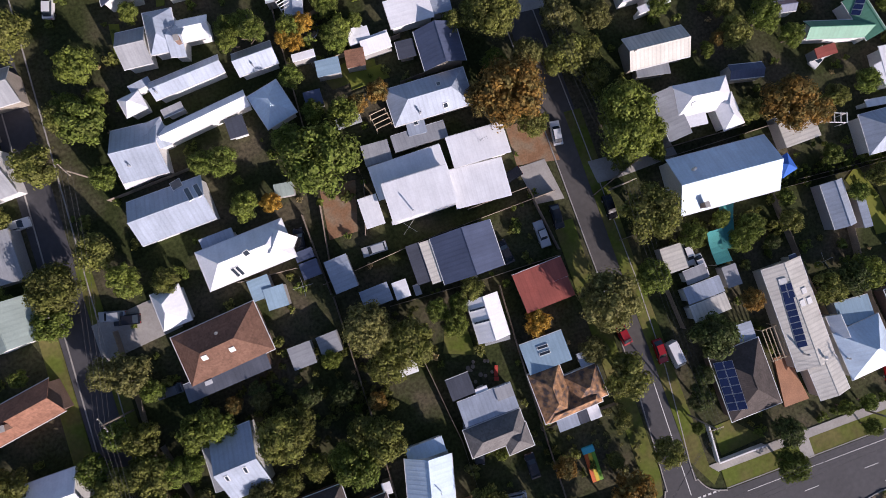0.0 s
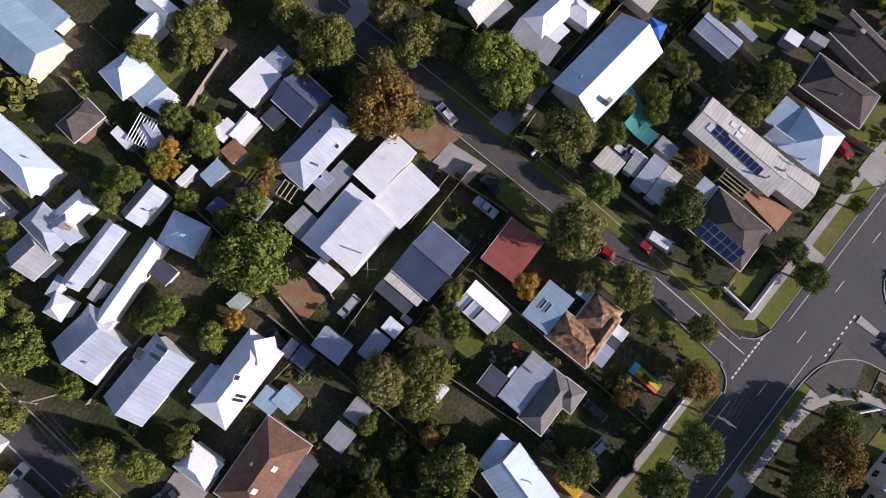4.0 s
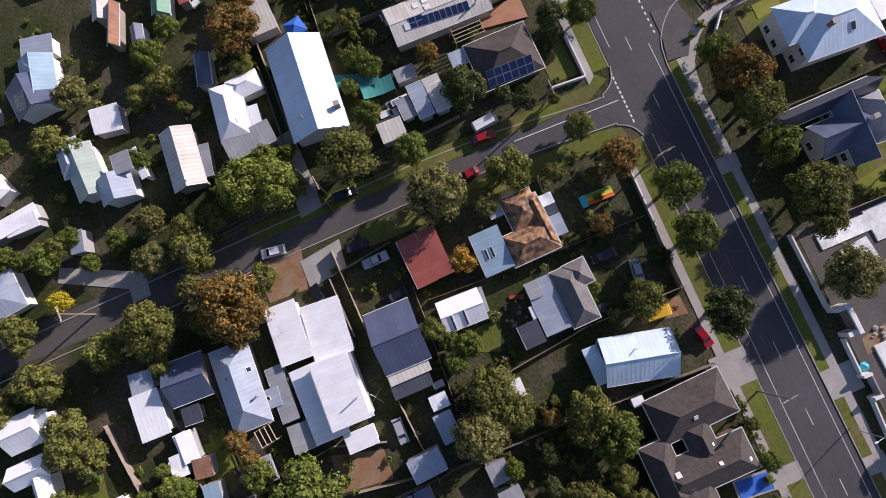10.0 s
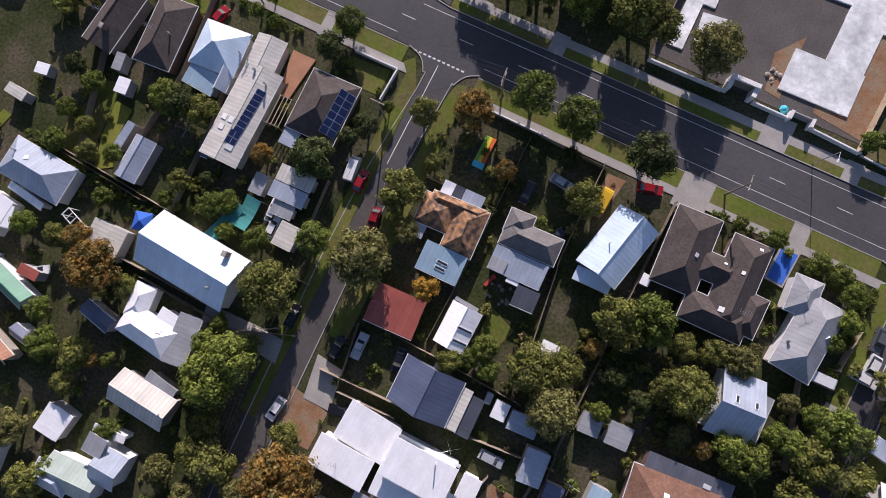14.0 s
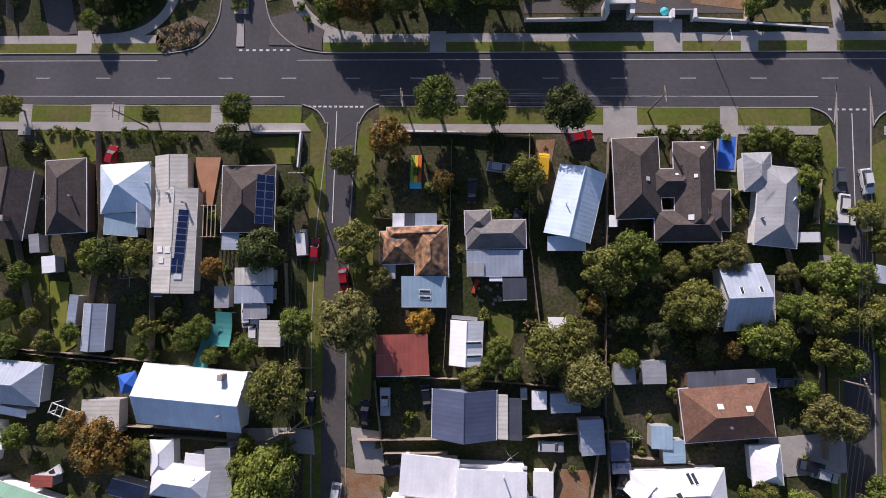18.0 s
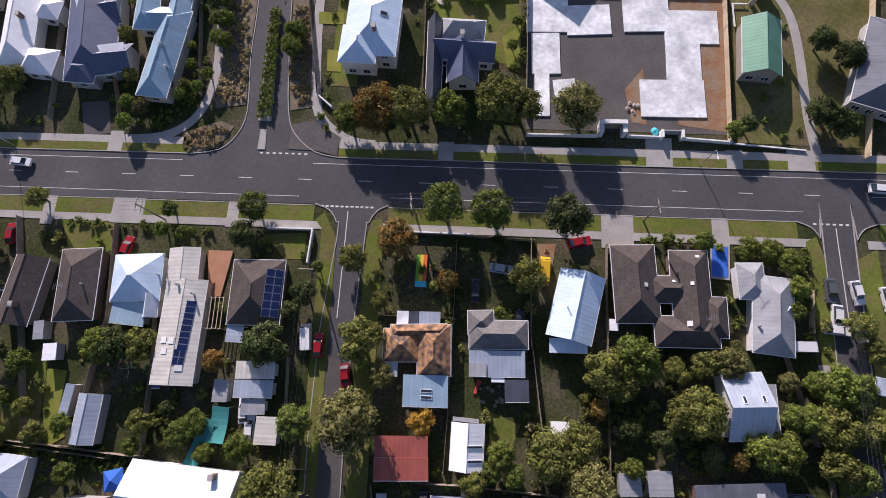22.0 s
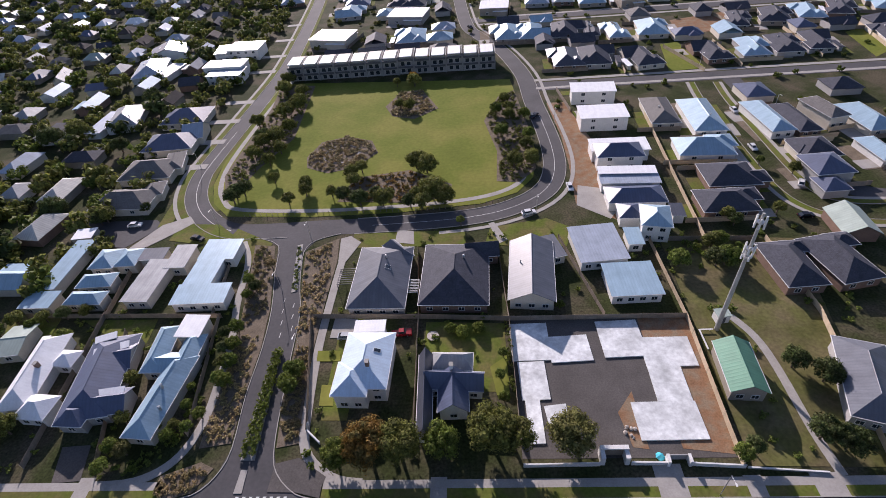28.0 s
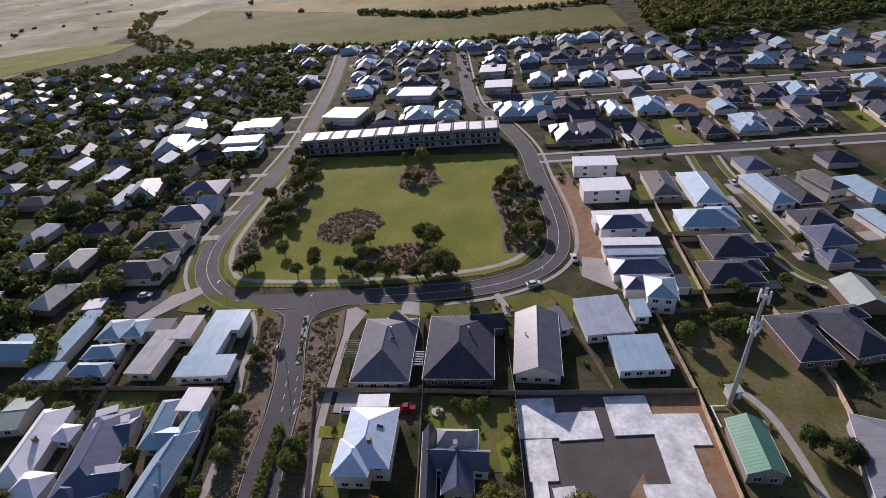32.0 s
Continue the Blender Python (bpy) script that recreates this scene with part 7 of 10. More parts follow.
h = house("house", "pale blue sheet-roofed estate house with linked hips", "pale", "cream", ("h", 128.84, 349.51, 22.71, 7.48, 79.9, 2.50, 1.87), ("h", 131.33, 342.81, 10.42, 7.27, 79.9, 2.48, 1.82), ("h", 126.56, 355.91, 10.94, 6.59, 79.8, 2.46, 1.65), windows=2)
vent(h, 127.89, 353.12, 0.3, 0.6)
estate_yard(130.54, 349.22, 22.71, 12.77, 79.9, 5)
h = house("house", "dark tiled-roofed estate house with linked hips", "slate", "cream", ("h", 143.45, 351.51, 22.61, 13.07, 77.9, 2.50, 3.27), ("g", 149.37, 355.68, 9.78, 12.00, 167.9, 2.48, 3.00), ("h", 137.66, 345.57, 8.44, 9.17, 78.0, 2.46, 2.11), windows=2)
estate_yard(145.05, 351.12, 22.61, 17.95, 77.9, 3)
h = house("house", "dark tiled-roofed estate house with linked hips", "slate", "grey", ("h", 162.23, 354.27, 22.48, 12.17, 75.7, 2.50, 3.04), ("g", 167.86, 358.92, 8.78, 10.60, 165.6, 2.48, 2.65), ("h", 156.52, 348.46, 8.50, 8.17, 75.7, 2.46, 2.04), windows=2)
solar(h, 161.18, 349.85, 4, 2, 75)
estate_yard(163.53, 353.97, 22.48, 16.16, 75.7, 5)
h = house("house", "pale blue sheet-roofed estate house with linked hips", "pale", "timber", ("h", 184.70, 358.25, 22.32, 12.67, 72.7, 2.50, 3.17), ("g", 191.25, 362.57, 9.88, 10.12, 162.7, 2.48, 2.53), ("h", 178.66, 353.92, 10.37, 9.17, 72.8, 2.46, 2.29), ("f", 193.31, 350.32, 8.92, 2.39, 72.8, 2.15, 0.20, "white"), windows=2)
estate_yard(186.40, 357.66, 22.32, 17.95, 72.7, 2)
h = house("house", "dark tiled-roofed estate house with linked hips", "slate", "timber", ("h", 205.71, 361.46, 22.20, 10.66, 70.3, 2.50, 2.67), ("h", 207.43, 355.02, 11.21, 7.66, 70.4, 2.48, 1.92), ("h", 204.58, 369.02, 8.77, 7.18, 70.3, 2.46, 1.79), ("f", 214.87, 363.35, 8.86, 2.39, 70.3, 2.15, 0.20, "white"), windows=2)
estate_yard(206.80, 361.07, 22.20, 14.15, 70.3, 0)
h = house("house", "ash-grey tiled-roofed estate house with linked hips", "ash", "cream", ("h", 226.83, 364.83, 22.08, 13.56, 67.9, 2.50, 3.30), ("h", 228.74, 357.52, 10.04, 9.06, 67.9, 2.48, 2.27), ("h", 225.32, 372.75, 8.43, 8.68, 67.9, 2.46, 2.11), windows=2)
solar(h, 228.22, 368.95, 4, 2, 68)
estate_yard(227.83, 364.34, 22.08, 17.05, 67.9, 1)
h = house("house", "dark tiled-roofed estate house with linked hips", "slate", "grey", ("h", 249.20, 367.81, 22.01, 12.88, 65.3, 2.50, 3.22), ("h", 255.79, 371.32, 10.20, 8.99, 65.3, 2.48, 2.25), ("h", 242.70, 363.90, 9.51, 8.48, 65.4, 2.46, 2.12), windows=2)
solar(h, 247.40, 363.81, 4, 2, 65)
estate_yard(250.40, 367.31, 22.00, 16.78, 65.3, 0)
h = house("house", "ash-grey tiled-roofed estate house with linked hips", "ash", "cream", ("h", 266.49, 369.42, 21.99, 12.70, 63.4, 2.50, 3.17), ("h", 267.59, 362.03, 9.79, 8.70, 63.4, 2.48, 2.17), ("h", 265.39, 376.42, 10.50, 8.20, 63.4, 2.46, 2.05), windows=2)
estate_yard(267.49, 368.92, 21.99, 16.20, 63.4, 5)
h = house("house", "blue-grey sheet-roofed estate house with linked hips", "zinc", "grey", ("h", 290.20, 370.21, 21.99, 13.00, 60.8, 2.50, 3.25), ("h", 291.30, 362.51, 9.50, 9.40, 60.8, 2.48, 2.35), ("h", 289.30, 377.61, 10.00, 8.80, 60.8, 2.46, 2.20), ("f", 301.20, 369.61, 8.80, 2.40, 60.8, 2.15, 0.20, "zinc"), windows=2)
vent(h, 289.60, 374.41, 0.3, 0.6)
estate_yard(291.50, 369.51, 21.99, 17.30, 60.8, 1)
h = house("house", "blue-grey sheet-roofed estate house with linked hips", "zinc", "grey", ("h", 43.48, 352.10, 22.86, 12.76, 84.8, 2.50, 3.19), ("g", 48.28, 357.69, 8.63, 10.69, 174.8, 2.48, 2.67), ("h", 38.91, 345.47, 8.62, 8.25, 84.7, 2.46, 2.06), ("f", 52.11, 346.10, 9.17, 2.41, 84.8, 2.15, 0.20, "zinc"), windows=2)
estate_yard(44.59, 351.99, 22.87, 16.17, 84.8, 5)
h = house("house", "cream sheet-roofed estate house with linked hips", "cream", "brick", ("h", 60.20, 351.71, 22.89, 9.74, 82.5, 2.50, 2.44), ("g", 64.78, 357.64, 7.72, 9.66, 172.5, 2.48, 2.42), ("h", 55.83, 345.35, 9.05, 7.13, 82.4, 2.46, 1.78), windows=2)
estate_yard(61.60, 351.49, 22.89, 13.95, 82.5, 3)
h = house("house", "steel-blue sheet-roofed estate house with linked hips", "steel", "brick", ("h", 16.12, 410.48, 22.07, 13.10, 89.4, 2.50, 3.27), ("h", 21.11, 415.79, 11.42, 9.80, 89.4, 2.48, 2.45), ("h", 11.53, 403.45, 7.94, 9.20, 89.5, 2.46, 1.99), ("f", 26.53, 405.55, 8.85, 2.40, 89.5, 2.15, 0.20, "steel"), windows=2)
estate_yard(17.82, 410.47, 22.07, 18.00, 89.4, 2)
h = house("house", "dark tiled-roofed estate house with linked hips", "slate", "cream", ("h", 65.03, 407.75, 22.11, 14.10, 83.2, 2.50, 3.30), ("h", 70.51, 413.48, 9.43, 9.60, 83.2, 2.48, 2.36), ("h", 59.75, 402.01, 9.47, 9.10, 83.2, 2.46, 2.27), windows=2)
vent(h, 62.62, 411.37, 0.3, 0.6)
estate_yard(66.33, 407.65, 22.11, 18.00, 83.2, 5)
h = house("house", "dark tiled-roofed estate house with linked hips", "slate", "cream", ("h", 84.32, 408.16, 22.10, 8.50, 80.8, 2.50, 2.12), ("h", 88.41, 413.38, 10.53, 6.40, 80.8, 2.48, 1.60), ("h", 80.24, 402.02, 8.76, 6.00, 80.8, 2.46, 1.50), ("f", 90.24, 402.22, 8.86, 2.40, 80.8, 2.15, 0.20, "white"), windows=2)
estate_yard(85.32, 407.96, 22.10, 11.80, 80.8, 0)
h = house("house", "pale blue sheet-roofed estate house with linked hips", "pale", "grey", ("h", 42.73, 408.25, 22.10, 12.30, 86.1, 2.50, 3.08), ("h", 47.41, 414.18, 9.73, 8.40, 86.0, 2.48, 2.10), ("h", 38.35, 401.82, 8.56, 8.00, 86.1, 2.46, 2.00), ("f", 51.24, 402.82, 8.86, 2.40, 86.1, 2.15, 0.20, "pale"), windows=2)
estate_yard(43.93, 408.25, 22.10, 15.70, 86.1, 5)
h = house("house", "ash-grey tiled-roofed estate house with linked hips", "ash", "grey", ("h", 98.42, 409.07, 22.09, 6.40, 79.0, 2.50, 1.60), ("g", 100.24, 402.43, 6.20, 9.86, 169.0, 2.48, 2.46), ("h", 97.00, 416.49, 8.02, 5.60, 78.9, 2.46, 1.40), windows=2)
vent(h, 97.81, 412.58, 0.3, 0.6)
estate_yard(99.82, 408.77, 22.09, 10.90, 79.0, 4)
h = house("house", "blue-grey sheet-roofed estate house with linked hips", "zinc", "brick", ("h", 118.01, 410.98, 22.06, 11.51, 76.5, 2.50, 2.88), ("g", 121.23, 404.45, 9.21, 10.75, 166.6, 2.48, 2.69), ("h", 115.40, 418.40, 8.71, 8.50, 76.5, 2.46, 2.12), windows=2)
estate_yard(119.71, 410.58, 22.07, 16.61, 76.5, 5)
h = house("house", "flat white-roofed estate house with linked hips", "white", "grey", ("f", 14.02, 377.67, 17.77, 18.29, -6.4, 4.60, 0.20), ("f", 17.93, 377.14, 8.93, 21.27, -6.4, 2.85, 0.1), windows=2)
estate_yard(14.02, 377.67, 17.77, 18.29, -6.4, 1)
h = house("house", "dark tiled-roofed estate house with linked hips", "slate", "cream", ("h", 14.93, 386.71, 22.27, 14.32, 87.3, 2.50, 3.30), ("g", 20.00, 391.75, 9.61, 11.62, 177.3, 2.48, 2.90), ("h", 10.18, 380.74, 9.94, 9.12, 87.3, 2.46, 2.28), ("f", 24.79, 381.29, 8.96, 2.40, 87.4, 2.15, 0.20, "slate"), windows=2)
vent(h, 12.20, 390.15, 0.3, 0.6)
estate_yard(16.23, 386.60, 22.28, 18.03, 87.3, 2)
h = house("house", "flat white-roofed estate house with linked hips", "white", "timber", ("f", 15.85, 338.34, 17.17, 16.07, -5.7, 4.60, 0.20), ("f", 19.68, 337.95, 8.58, 18.67, -5.7, 2.85, 0.1), windows=2)
estate_yard(15.85, 338.34, 17.17, 16.07, -5.7, 3)
h = house("house", "pale blue sheet-roofed estate house with linked hips", "pale", "grey", ("h", -62.60, 491.80, 22.00, 13.50, -83.4, 2.50, 3.30), ("h", -66.80, 486.00, 11.60, 9.80, -83.4, 2.48, 2.45), ("h", -58.80, 498.70, 9.00, 9.20, -83.4, 2.46, 2.25), windows=2)
vent(h, -59.50, 488.80, 0.3, 0.6)
estate_yard(-64.10, 491.60, 22.00, 18.00, -83.4, 5)
h = house("house", "blue-grey sheet-roofed estate house with linked hips", "zinc", "brick", ("h", -42.80, 485.40, 22.00, 11.30, -85.5, 2.50, 2.83), ("h", -47.40, 490.00, 12.10, 8.40, -85.5, 2.48, 2.10), ("h", -38.40, 479.70, 10.00, 7.80, -85.5, 2.46, 1.95), ("f", -51.30, 479.90, 8.80, 2.40, -85.5, 2.15, 0.20, "white"), windows=2)
estate_yard(-44.20, 485.30, 22.00, 15.40, -85.5, 4)
h = house("house", "pale blue sheet-roofed estate house with linked hips", "pale", "grey", ("h", -25.90, 480.80, 22.00, 10.80, -87.4, 2.50, 2.70), ("h", -30.30, 485.90, 11.30, 8.30, -87.4, 2.48, 2.08), ("h", -21.70, 475.00, 10.00, 7.80, -87.4, 2.46, 1.95), windows=2)
solar(h, -26.10, 476.30, 4, 2, -87)
estate_yard(-27.40, 480.70, 22.00, 15.20, -87.4, 0)
h = house("house", "blue-grey sheet-roofed estate house with linked hips", "zinc", "timber", ("h", -4.70, 476.00, 22.00, 13.20, -89.8, 2.50, 3.30), ("h", -9.60, 481.90, 10.00, 9.80, -89.8, 2.48, 2.45), ("h", -0.00, 469.70, 9.40, 9.20, -89.8, 2.46, 2.30), windows=2)
estate_yard(-6.30, 476.00, 22.00, 18.00, -89.8, 3)
h = house("house", "ash-grey tiled-roofed estate house with linked hips", "ash", "timber", ("h", 12.70, 472.40, 22.00, 9.50, 87.9, 2.50, 2.38), ("h", 17.00, 477.50, 11.50, 8.40, 87.9, 2.48, 2.10), ("h", 8.60, 466.60, 10.00, 7.70, 87.9, 2.46, 1.93), windows=2)
solar(h, 13.30, 468.00, 4, 2, 88)
estate_yard(14.50, 472.30, 22.00, 14.90, 87.9, 2)
h = house("house", "pale blue sheet-roofed estate house with linked hips", "pale", "brick", ("h", 39.70, 469.50, 22.00, 14.70, 84.8, 2.50, 3.30), ("h", 44.90, 474.10, 11.90, 9.50, 84.8, 2.48, 2.38), ("h", 34.70, 464.30, 10.70, 9.00, 84.8, 2.46, 2.25), ("f", 49.00, 463.80, 8.80, 2.40, 84.8, 2.15, 0.20, "pale"), windows=2)
vent(h, 37.10, 473.10, 0.3, 0.6)
estate_yard(40.70, 469.40, 22.00, 17.90, 84.8, 4)
h = house("house", "ash-grey tiled-roofed estate house with linked hips", "ash", "brick", ("h", 59.20, 468.50, 22.00, 11.80, 82.6, 2.50, 2.95), ("h", 63.90, 473.20, 11.60, 8.00, 82.6, 2.48, 2.00), ("h", 54.60, 462.40, 8.70, 7.60, 82.6, 2.46, 1.90), ("f", 66.80, 462.60, 8.80, 2.40, 82.6, 2.15, 0.20, "ash"), windows=2)
vent(h, 57.30, 472.10, 0.3, 0.6)
estate_yard(60.30, 468.40, 22.00, 14.90, 82.6, 1)
h = house("house", "blue-grey sheet-roofed estate house with linked hips", "zinc", "grey", ("h", 78.80, 468.60, 22.00, 14.10, 80.3, 2.50, 3.30), ("h", 82.70, 462.80, 12.10, 9.70, 80.3, 2.48, 2.42), ("h", 75.30, 475.00, 10.40, 9.10, 80.3, 2.46, 2.27), ("f", 89.60, 471.60, 8.80, 2.40, 80.3, 2.15, 0.20, "zinc"), windows=2)
estate_yard(80.10, 468.30, 22.00, 18.00, 80.3, 0)
h = house("house", "pale blue sheet-roofed estate house with linked hips", "pale", "timber", ("h", 98.10, 469.40, 22.00, 14.80, 78.2, 2.50, 3.30), ("h", 104.10, 474.60, 9.30, 9.50, 78.2, 2.48, 2.33), ("h", 92.40, 464.60, 10.30, 9.10, 78.2, 2.46, 2.27), ("f", 106.80, 462.60, 8.80, 2.40, 78.2, 2.15, 0.20, "white"), windows=2)
estate_yard(99.10, 469.20, 22.00, 18.00, 78.2, 3)
h = house("house", "ash-grey tiled-roofed estate house with linked hips", "ash", "cream", ("h", 116.50, 471.00, 22.00, 12.10, 76.3, 2.50, 3.02), ("h", 119.00, 464.00, 9.60, 8.20, 76.3, 2.48, 2.05), ("h", 114.30, 478.40, 8.50, 7.80, 76.3, 2.46, 1.95), ("f", 125.90, 473.70, 8.80, 2.40, 76.3, 2.15, 0.20, "white"), windows=2)
estate_yard(117.50, 470.70, 22.00, 15.30, 76.3, 2)
h = house("house", "blue-grey sheet-roofed estate house with linked hips", "zinc", "brick", ("h", -162.30, 516.30, 22.00, 13.30, -79.5, 2.50, 3.30), ("g", -168.10, 521.00, 9.80, 10.70, 10.5, 2.48, 2.67), ("h", -156.60, 510.50, 8.30, 9.20, -79.5, 2.46, 2.08), ("f", -171.60, 509.70, 8.80, 2.40, -79.5, 2.15, 0.20, "zinc"), windows=2)
estate_yard(-163.80, 516.00, 22.00, 18.00, -79.5, 5)
h = house("house", "grey sheet-roofed estate house with linked hips", "grey", "brick", ("h", -133.20, 502.10, 22.00, 14.00, -82.2, 2.50, 3.30), ("h", -138.80, 507.40, 10.00, 9.70, -82.2, 2.48, 2.42), ("h", -127.80, 496.80, 10.10, 9.10, -82.2, 2.46, 2.27), windows=2)
vent(h, -129.90, 499.20, 0.3, 0.6)
estate_yard(-134.50, 501.90, 22.00, 18.00, -82.2, 1)
h = house("house", "pale blue sheet-roofed estate house with linked hips", "pale", "grey", ("h", -109.00, 491.40, 22.00, 13.10, -84.6, 2.50, 3.27), ("g", -113.00, 485.30, 9.20, 10.70, 5.4, 2.48, 2.67), ("h", -105.30, 498.70, 8.00, 8.70, -84.6, 2.46, 2.00), windows=2)
estate_yard(-110.30, 491.30, 22.00, 17.00, -84.6, 4)
h = house("house", "dark tiled-roofed estate house with linked hips", "slate", "grey", ("h", -89.80, 483.80, 22.00, 11.40, -86.5, 2.50, 2.85), ("h", -94.00, 477.40, 9.60, 9.10, -86.5, 2.48, 2.27), ("h", -86.00, 489.90, 10.40, 8.40, -86.5, 2.46, 2.10), ("f", -99.90, 488.10, 8.80, 2.40, -86.5, 2.15, 0.20, "slate"), windows=2)
vent(h, -87.40, 480.70, 0.3, 0.6)
estate_yard(-91.50, 483.70, 22.00, 16.50, -86.5, 1)
h = house("house", "steel-blue sheet-roofed estate house with linked hips", "steel", "brick", ("h", -136.40, 452.50, 22.00, 13.50, -81.2, 2.50, 3.30), ("h", -142.10, 457.90, 9.50, 9.80, -81.2, 2.48, 2.38), ("h", -130.90, 447.00, 9.60, 9.20, -81.2, 2.46, 2.30), windows=2)
vent(h, -133.20, 449.60, 0.3, 0.6)
estate_yard(-137.80, 452.20, 22.00, 18.00, -81.2, 2)
h = house("house", "pale blue sheet-roofed estate house with linked hips", "pale", "cream", ("h", -84.70, 432.60, 22.00, 13.70, -86.8, 2.50, 3.30), ("h", -89.90, 437.80, 11.00, 9.70, -86.8, 2.48, 2.42), ("h", -79.80, 426.80, 10.00, 9.10, -86.8, 2.46, 2.27), windows=2)
estate_yard(-86.20, 432.50, 22.00, 18.00, -86.8, 2)
h = house("house", "dark tiled-roofed estate house with linked hips", "slate", "cream", ("h", -69.90, 427.60, 21.99, 10.80, -88.6, 2.50, 2.70), ("h", -74.00, 433.50, 10.00, 7.90, -88.6, 2.48, 1.98), ("h", -66.10, 421.20, 8.99, 7.40, -88.6, 2.46, 1.85), ("f", -78.10, 422.50, 8.79, 2.40, -88.6, 2.15, 0.20, "slate"), windows=2)
vent(h, -67.70, 424.30, 0.3, 0.6)
estate_yard(-71.20, 427.60, 21.99, 14.50, -88.6, 0)
h = house("house", "dark tiled-roofed estate house with linked hips", "slate", "grey", ("h", -50.30, 421.30, 21.99, 14.60, 88.7, 2.50, 3.30), ("h", -45.60, 415.81, 11.19, 9.60, 88.7, 2.48, 2.40), ("h", -54.70, 427.50, 9.70, 9.10, 88.7, 2.46, 2.27), ("f", -40.30, 425.90, 8.80, 2.40, 88.7, 2.15, 0.20, "slate"), windows=2)
estate_yard(-49.20, 421.20, 21.99, 18.00, 88.7, 5)
h = house("house", "ash-grey tiled-roofed estate house with linked hips", "ash", "grey", ("h", -32.80, 416.90, 22.00, 13.30, 86.5, 2.50, 3.30), ("h", -27.50, 422.10, 10.90, 9.80, 86.5, 2.48, 2.45), ("h", -37.79, 410.21, 7.90, 9.20, 86.5, 2.46, 1.98), ("f", -22.69, 411.40, 8.80, 2.40, 86.5, 2.15, 0.20, "white"), windows=2)
estate_yard(-31.20, 416.80, 22.00, 18.00, 86.5, 1)
h = house("house", "blue-grey sheet-roofed estate house with linked hips", "zinc", "brick", ("h", -122.41, 391.68, 21.74, 13.80, -79.9, 2.50, 3.30), ("h", -128.21, 396.43, 10.50, 9.70, -79.8, 2.48, 2.42), ("h", -116.62, 385.56, 7.58, 9.10, -79.9, 2.46, 1.90), ("f", -131.63, 385.28, 8.66, 2.40, -79.9, 2.15, 0.20, "white"), windows=2)
estate_yard(-123.81, 391.48, 21.73, 18.00, -79.9, 0)
h = house("house", "steel-blue sheet-roofed estate house with linked hips", "steel", "timber", ("h", -73.46, 375.98, 21.69, 14.32, -86.1, 2.50, 3.30), ("h", -78.77, 382.02, 9.08, 9.61, -86.1, 2.48, 2.27), ("h", -68.53, 370.72, 10.45, 9.12, -86.2, 2.46, 2.28), windows=2)
vent(h, -70.34, 372.90, 0.3, 0.6)
estate_yard(-74.66, 375.89, 21.68, 18.03, -86.1, 5)
h = house("house", "dark tiled-roofed estate house with linked hips", "slate", "cream", ("h", -42.13, 367.28, 21.93, 13.05, 89.2, 2.50, 3.26), ("g", -37.15, 373.22, 9.83, 9.80, 179.2, 2.48, 2.45), ("h", -46.80, 360.78, 8.75, 9.25, 89.0, 2.46, 2.19), windows=2)
vent(h, -44.76, 370.60, 0.3, 0.6)
estate_yard(-40.52, 367.16, 21.95, 18.08, 89.2, 0)
h = house("house", "dark tiled-roofed estate house with linked hips", "slate", "cream", ("h", -33.28, 365.47, 22.03, 14.57, 88.1, 2.50, 3.30), ("g", -28.30, 370.63, 9.64, 11.34, 178.1, 2.48, 2.83), ("h", -38.05, 359.34, 9.29, 9.16, 87.9, 2.46, 2.29), windows=2)
solar(h, -33.64, 361.07, 4, 2, 88)
estate_yard(-32.07, 365.45, 22.05, 18.09, 88.1, 5)
h = house("house", "pale blue sheet-roofed estate house with linked hips", "pale", "grey", ("h", -73.33, 351.85, 21.55, 13.06, -85.4, 2.50, 3.27), ("g", -77.76, 346.36, 9.85, 11.24, 4.5, 2.48, 2.81), ("h", -69.31, 358.65, 8.55, 9.23, -85.2, 2.46, 2.14), windows=2)
estate_yard(-74.94, 351.68, 21.53, 18.08, -85.4, 0)
h = house("house", "flat white-roofed estate house with linked hips", "white", "grey", ("f", -35.55, 334.24, 22.41, 17.93, -11.8, 4.60, 0.20), ("f", -30.79, 333.17, 11.21, 20.88, -11.8, 2.85, 0.1), windows=2)
estate_yard(-35.55, 334.24, 22.41, 17.93, -11.8, 4)
h = house("house", "flat white-roofed estate house with linked hips", "white", "cream", ("f", -75.05, 301.14, 22.43, 17.62, -14.1, 4.60, 0.20), ("f", -70.29, 299.86, 11.24, 20.49, -14.2, 2.85, 0.1), windows=2)
estate_yard(-75.05, 301.14, 22.43, 17.62, -14.1, 5)
h = house("house", "pale blue sheet-roofed estate house with linked hips", "pale", "timber", ("h", -31.21, 297.49, 22.26, 15.10, -91.3, 2.50, 3.30), ("h", -36.10, 303.72, 10.28, 9.68, -91.1, 2.48, 2.42), ("h", -26.52, 291.44, 10.57, 9.30, -91.3, 2.46, 2.33), ("f", -41.21, 293.14, 8.85, 2.45, -91.4, 2.15, 0.20, "pale"), windows=2)
estate_yard(-32.33, 297.56, 22.24, 18.37, -91.3, 1)
h = house("house", "white two-storey modern building beside the park road", "white", "white", ("f", -122.28, 262.53, 20.71, 11.01, 178.2, 6.20, 0.12, "white"), ("f", -119.50, 254.66, 17.25, 11.43, -2.0, 5.00, 0.12, "zinc"), windows=1)
h = house("house", "white flat-roofed house among trees", "white", "white", ("f", -120.82, 289.64, 18.21, 14.37, -2.7, 5.60, 0.12, "white"), ("f", -132.84, 289.52, 9.23, 14.02, 6.2, 4.60, 0.12, "zinc"), windows=1)
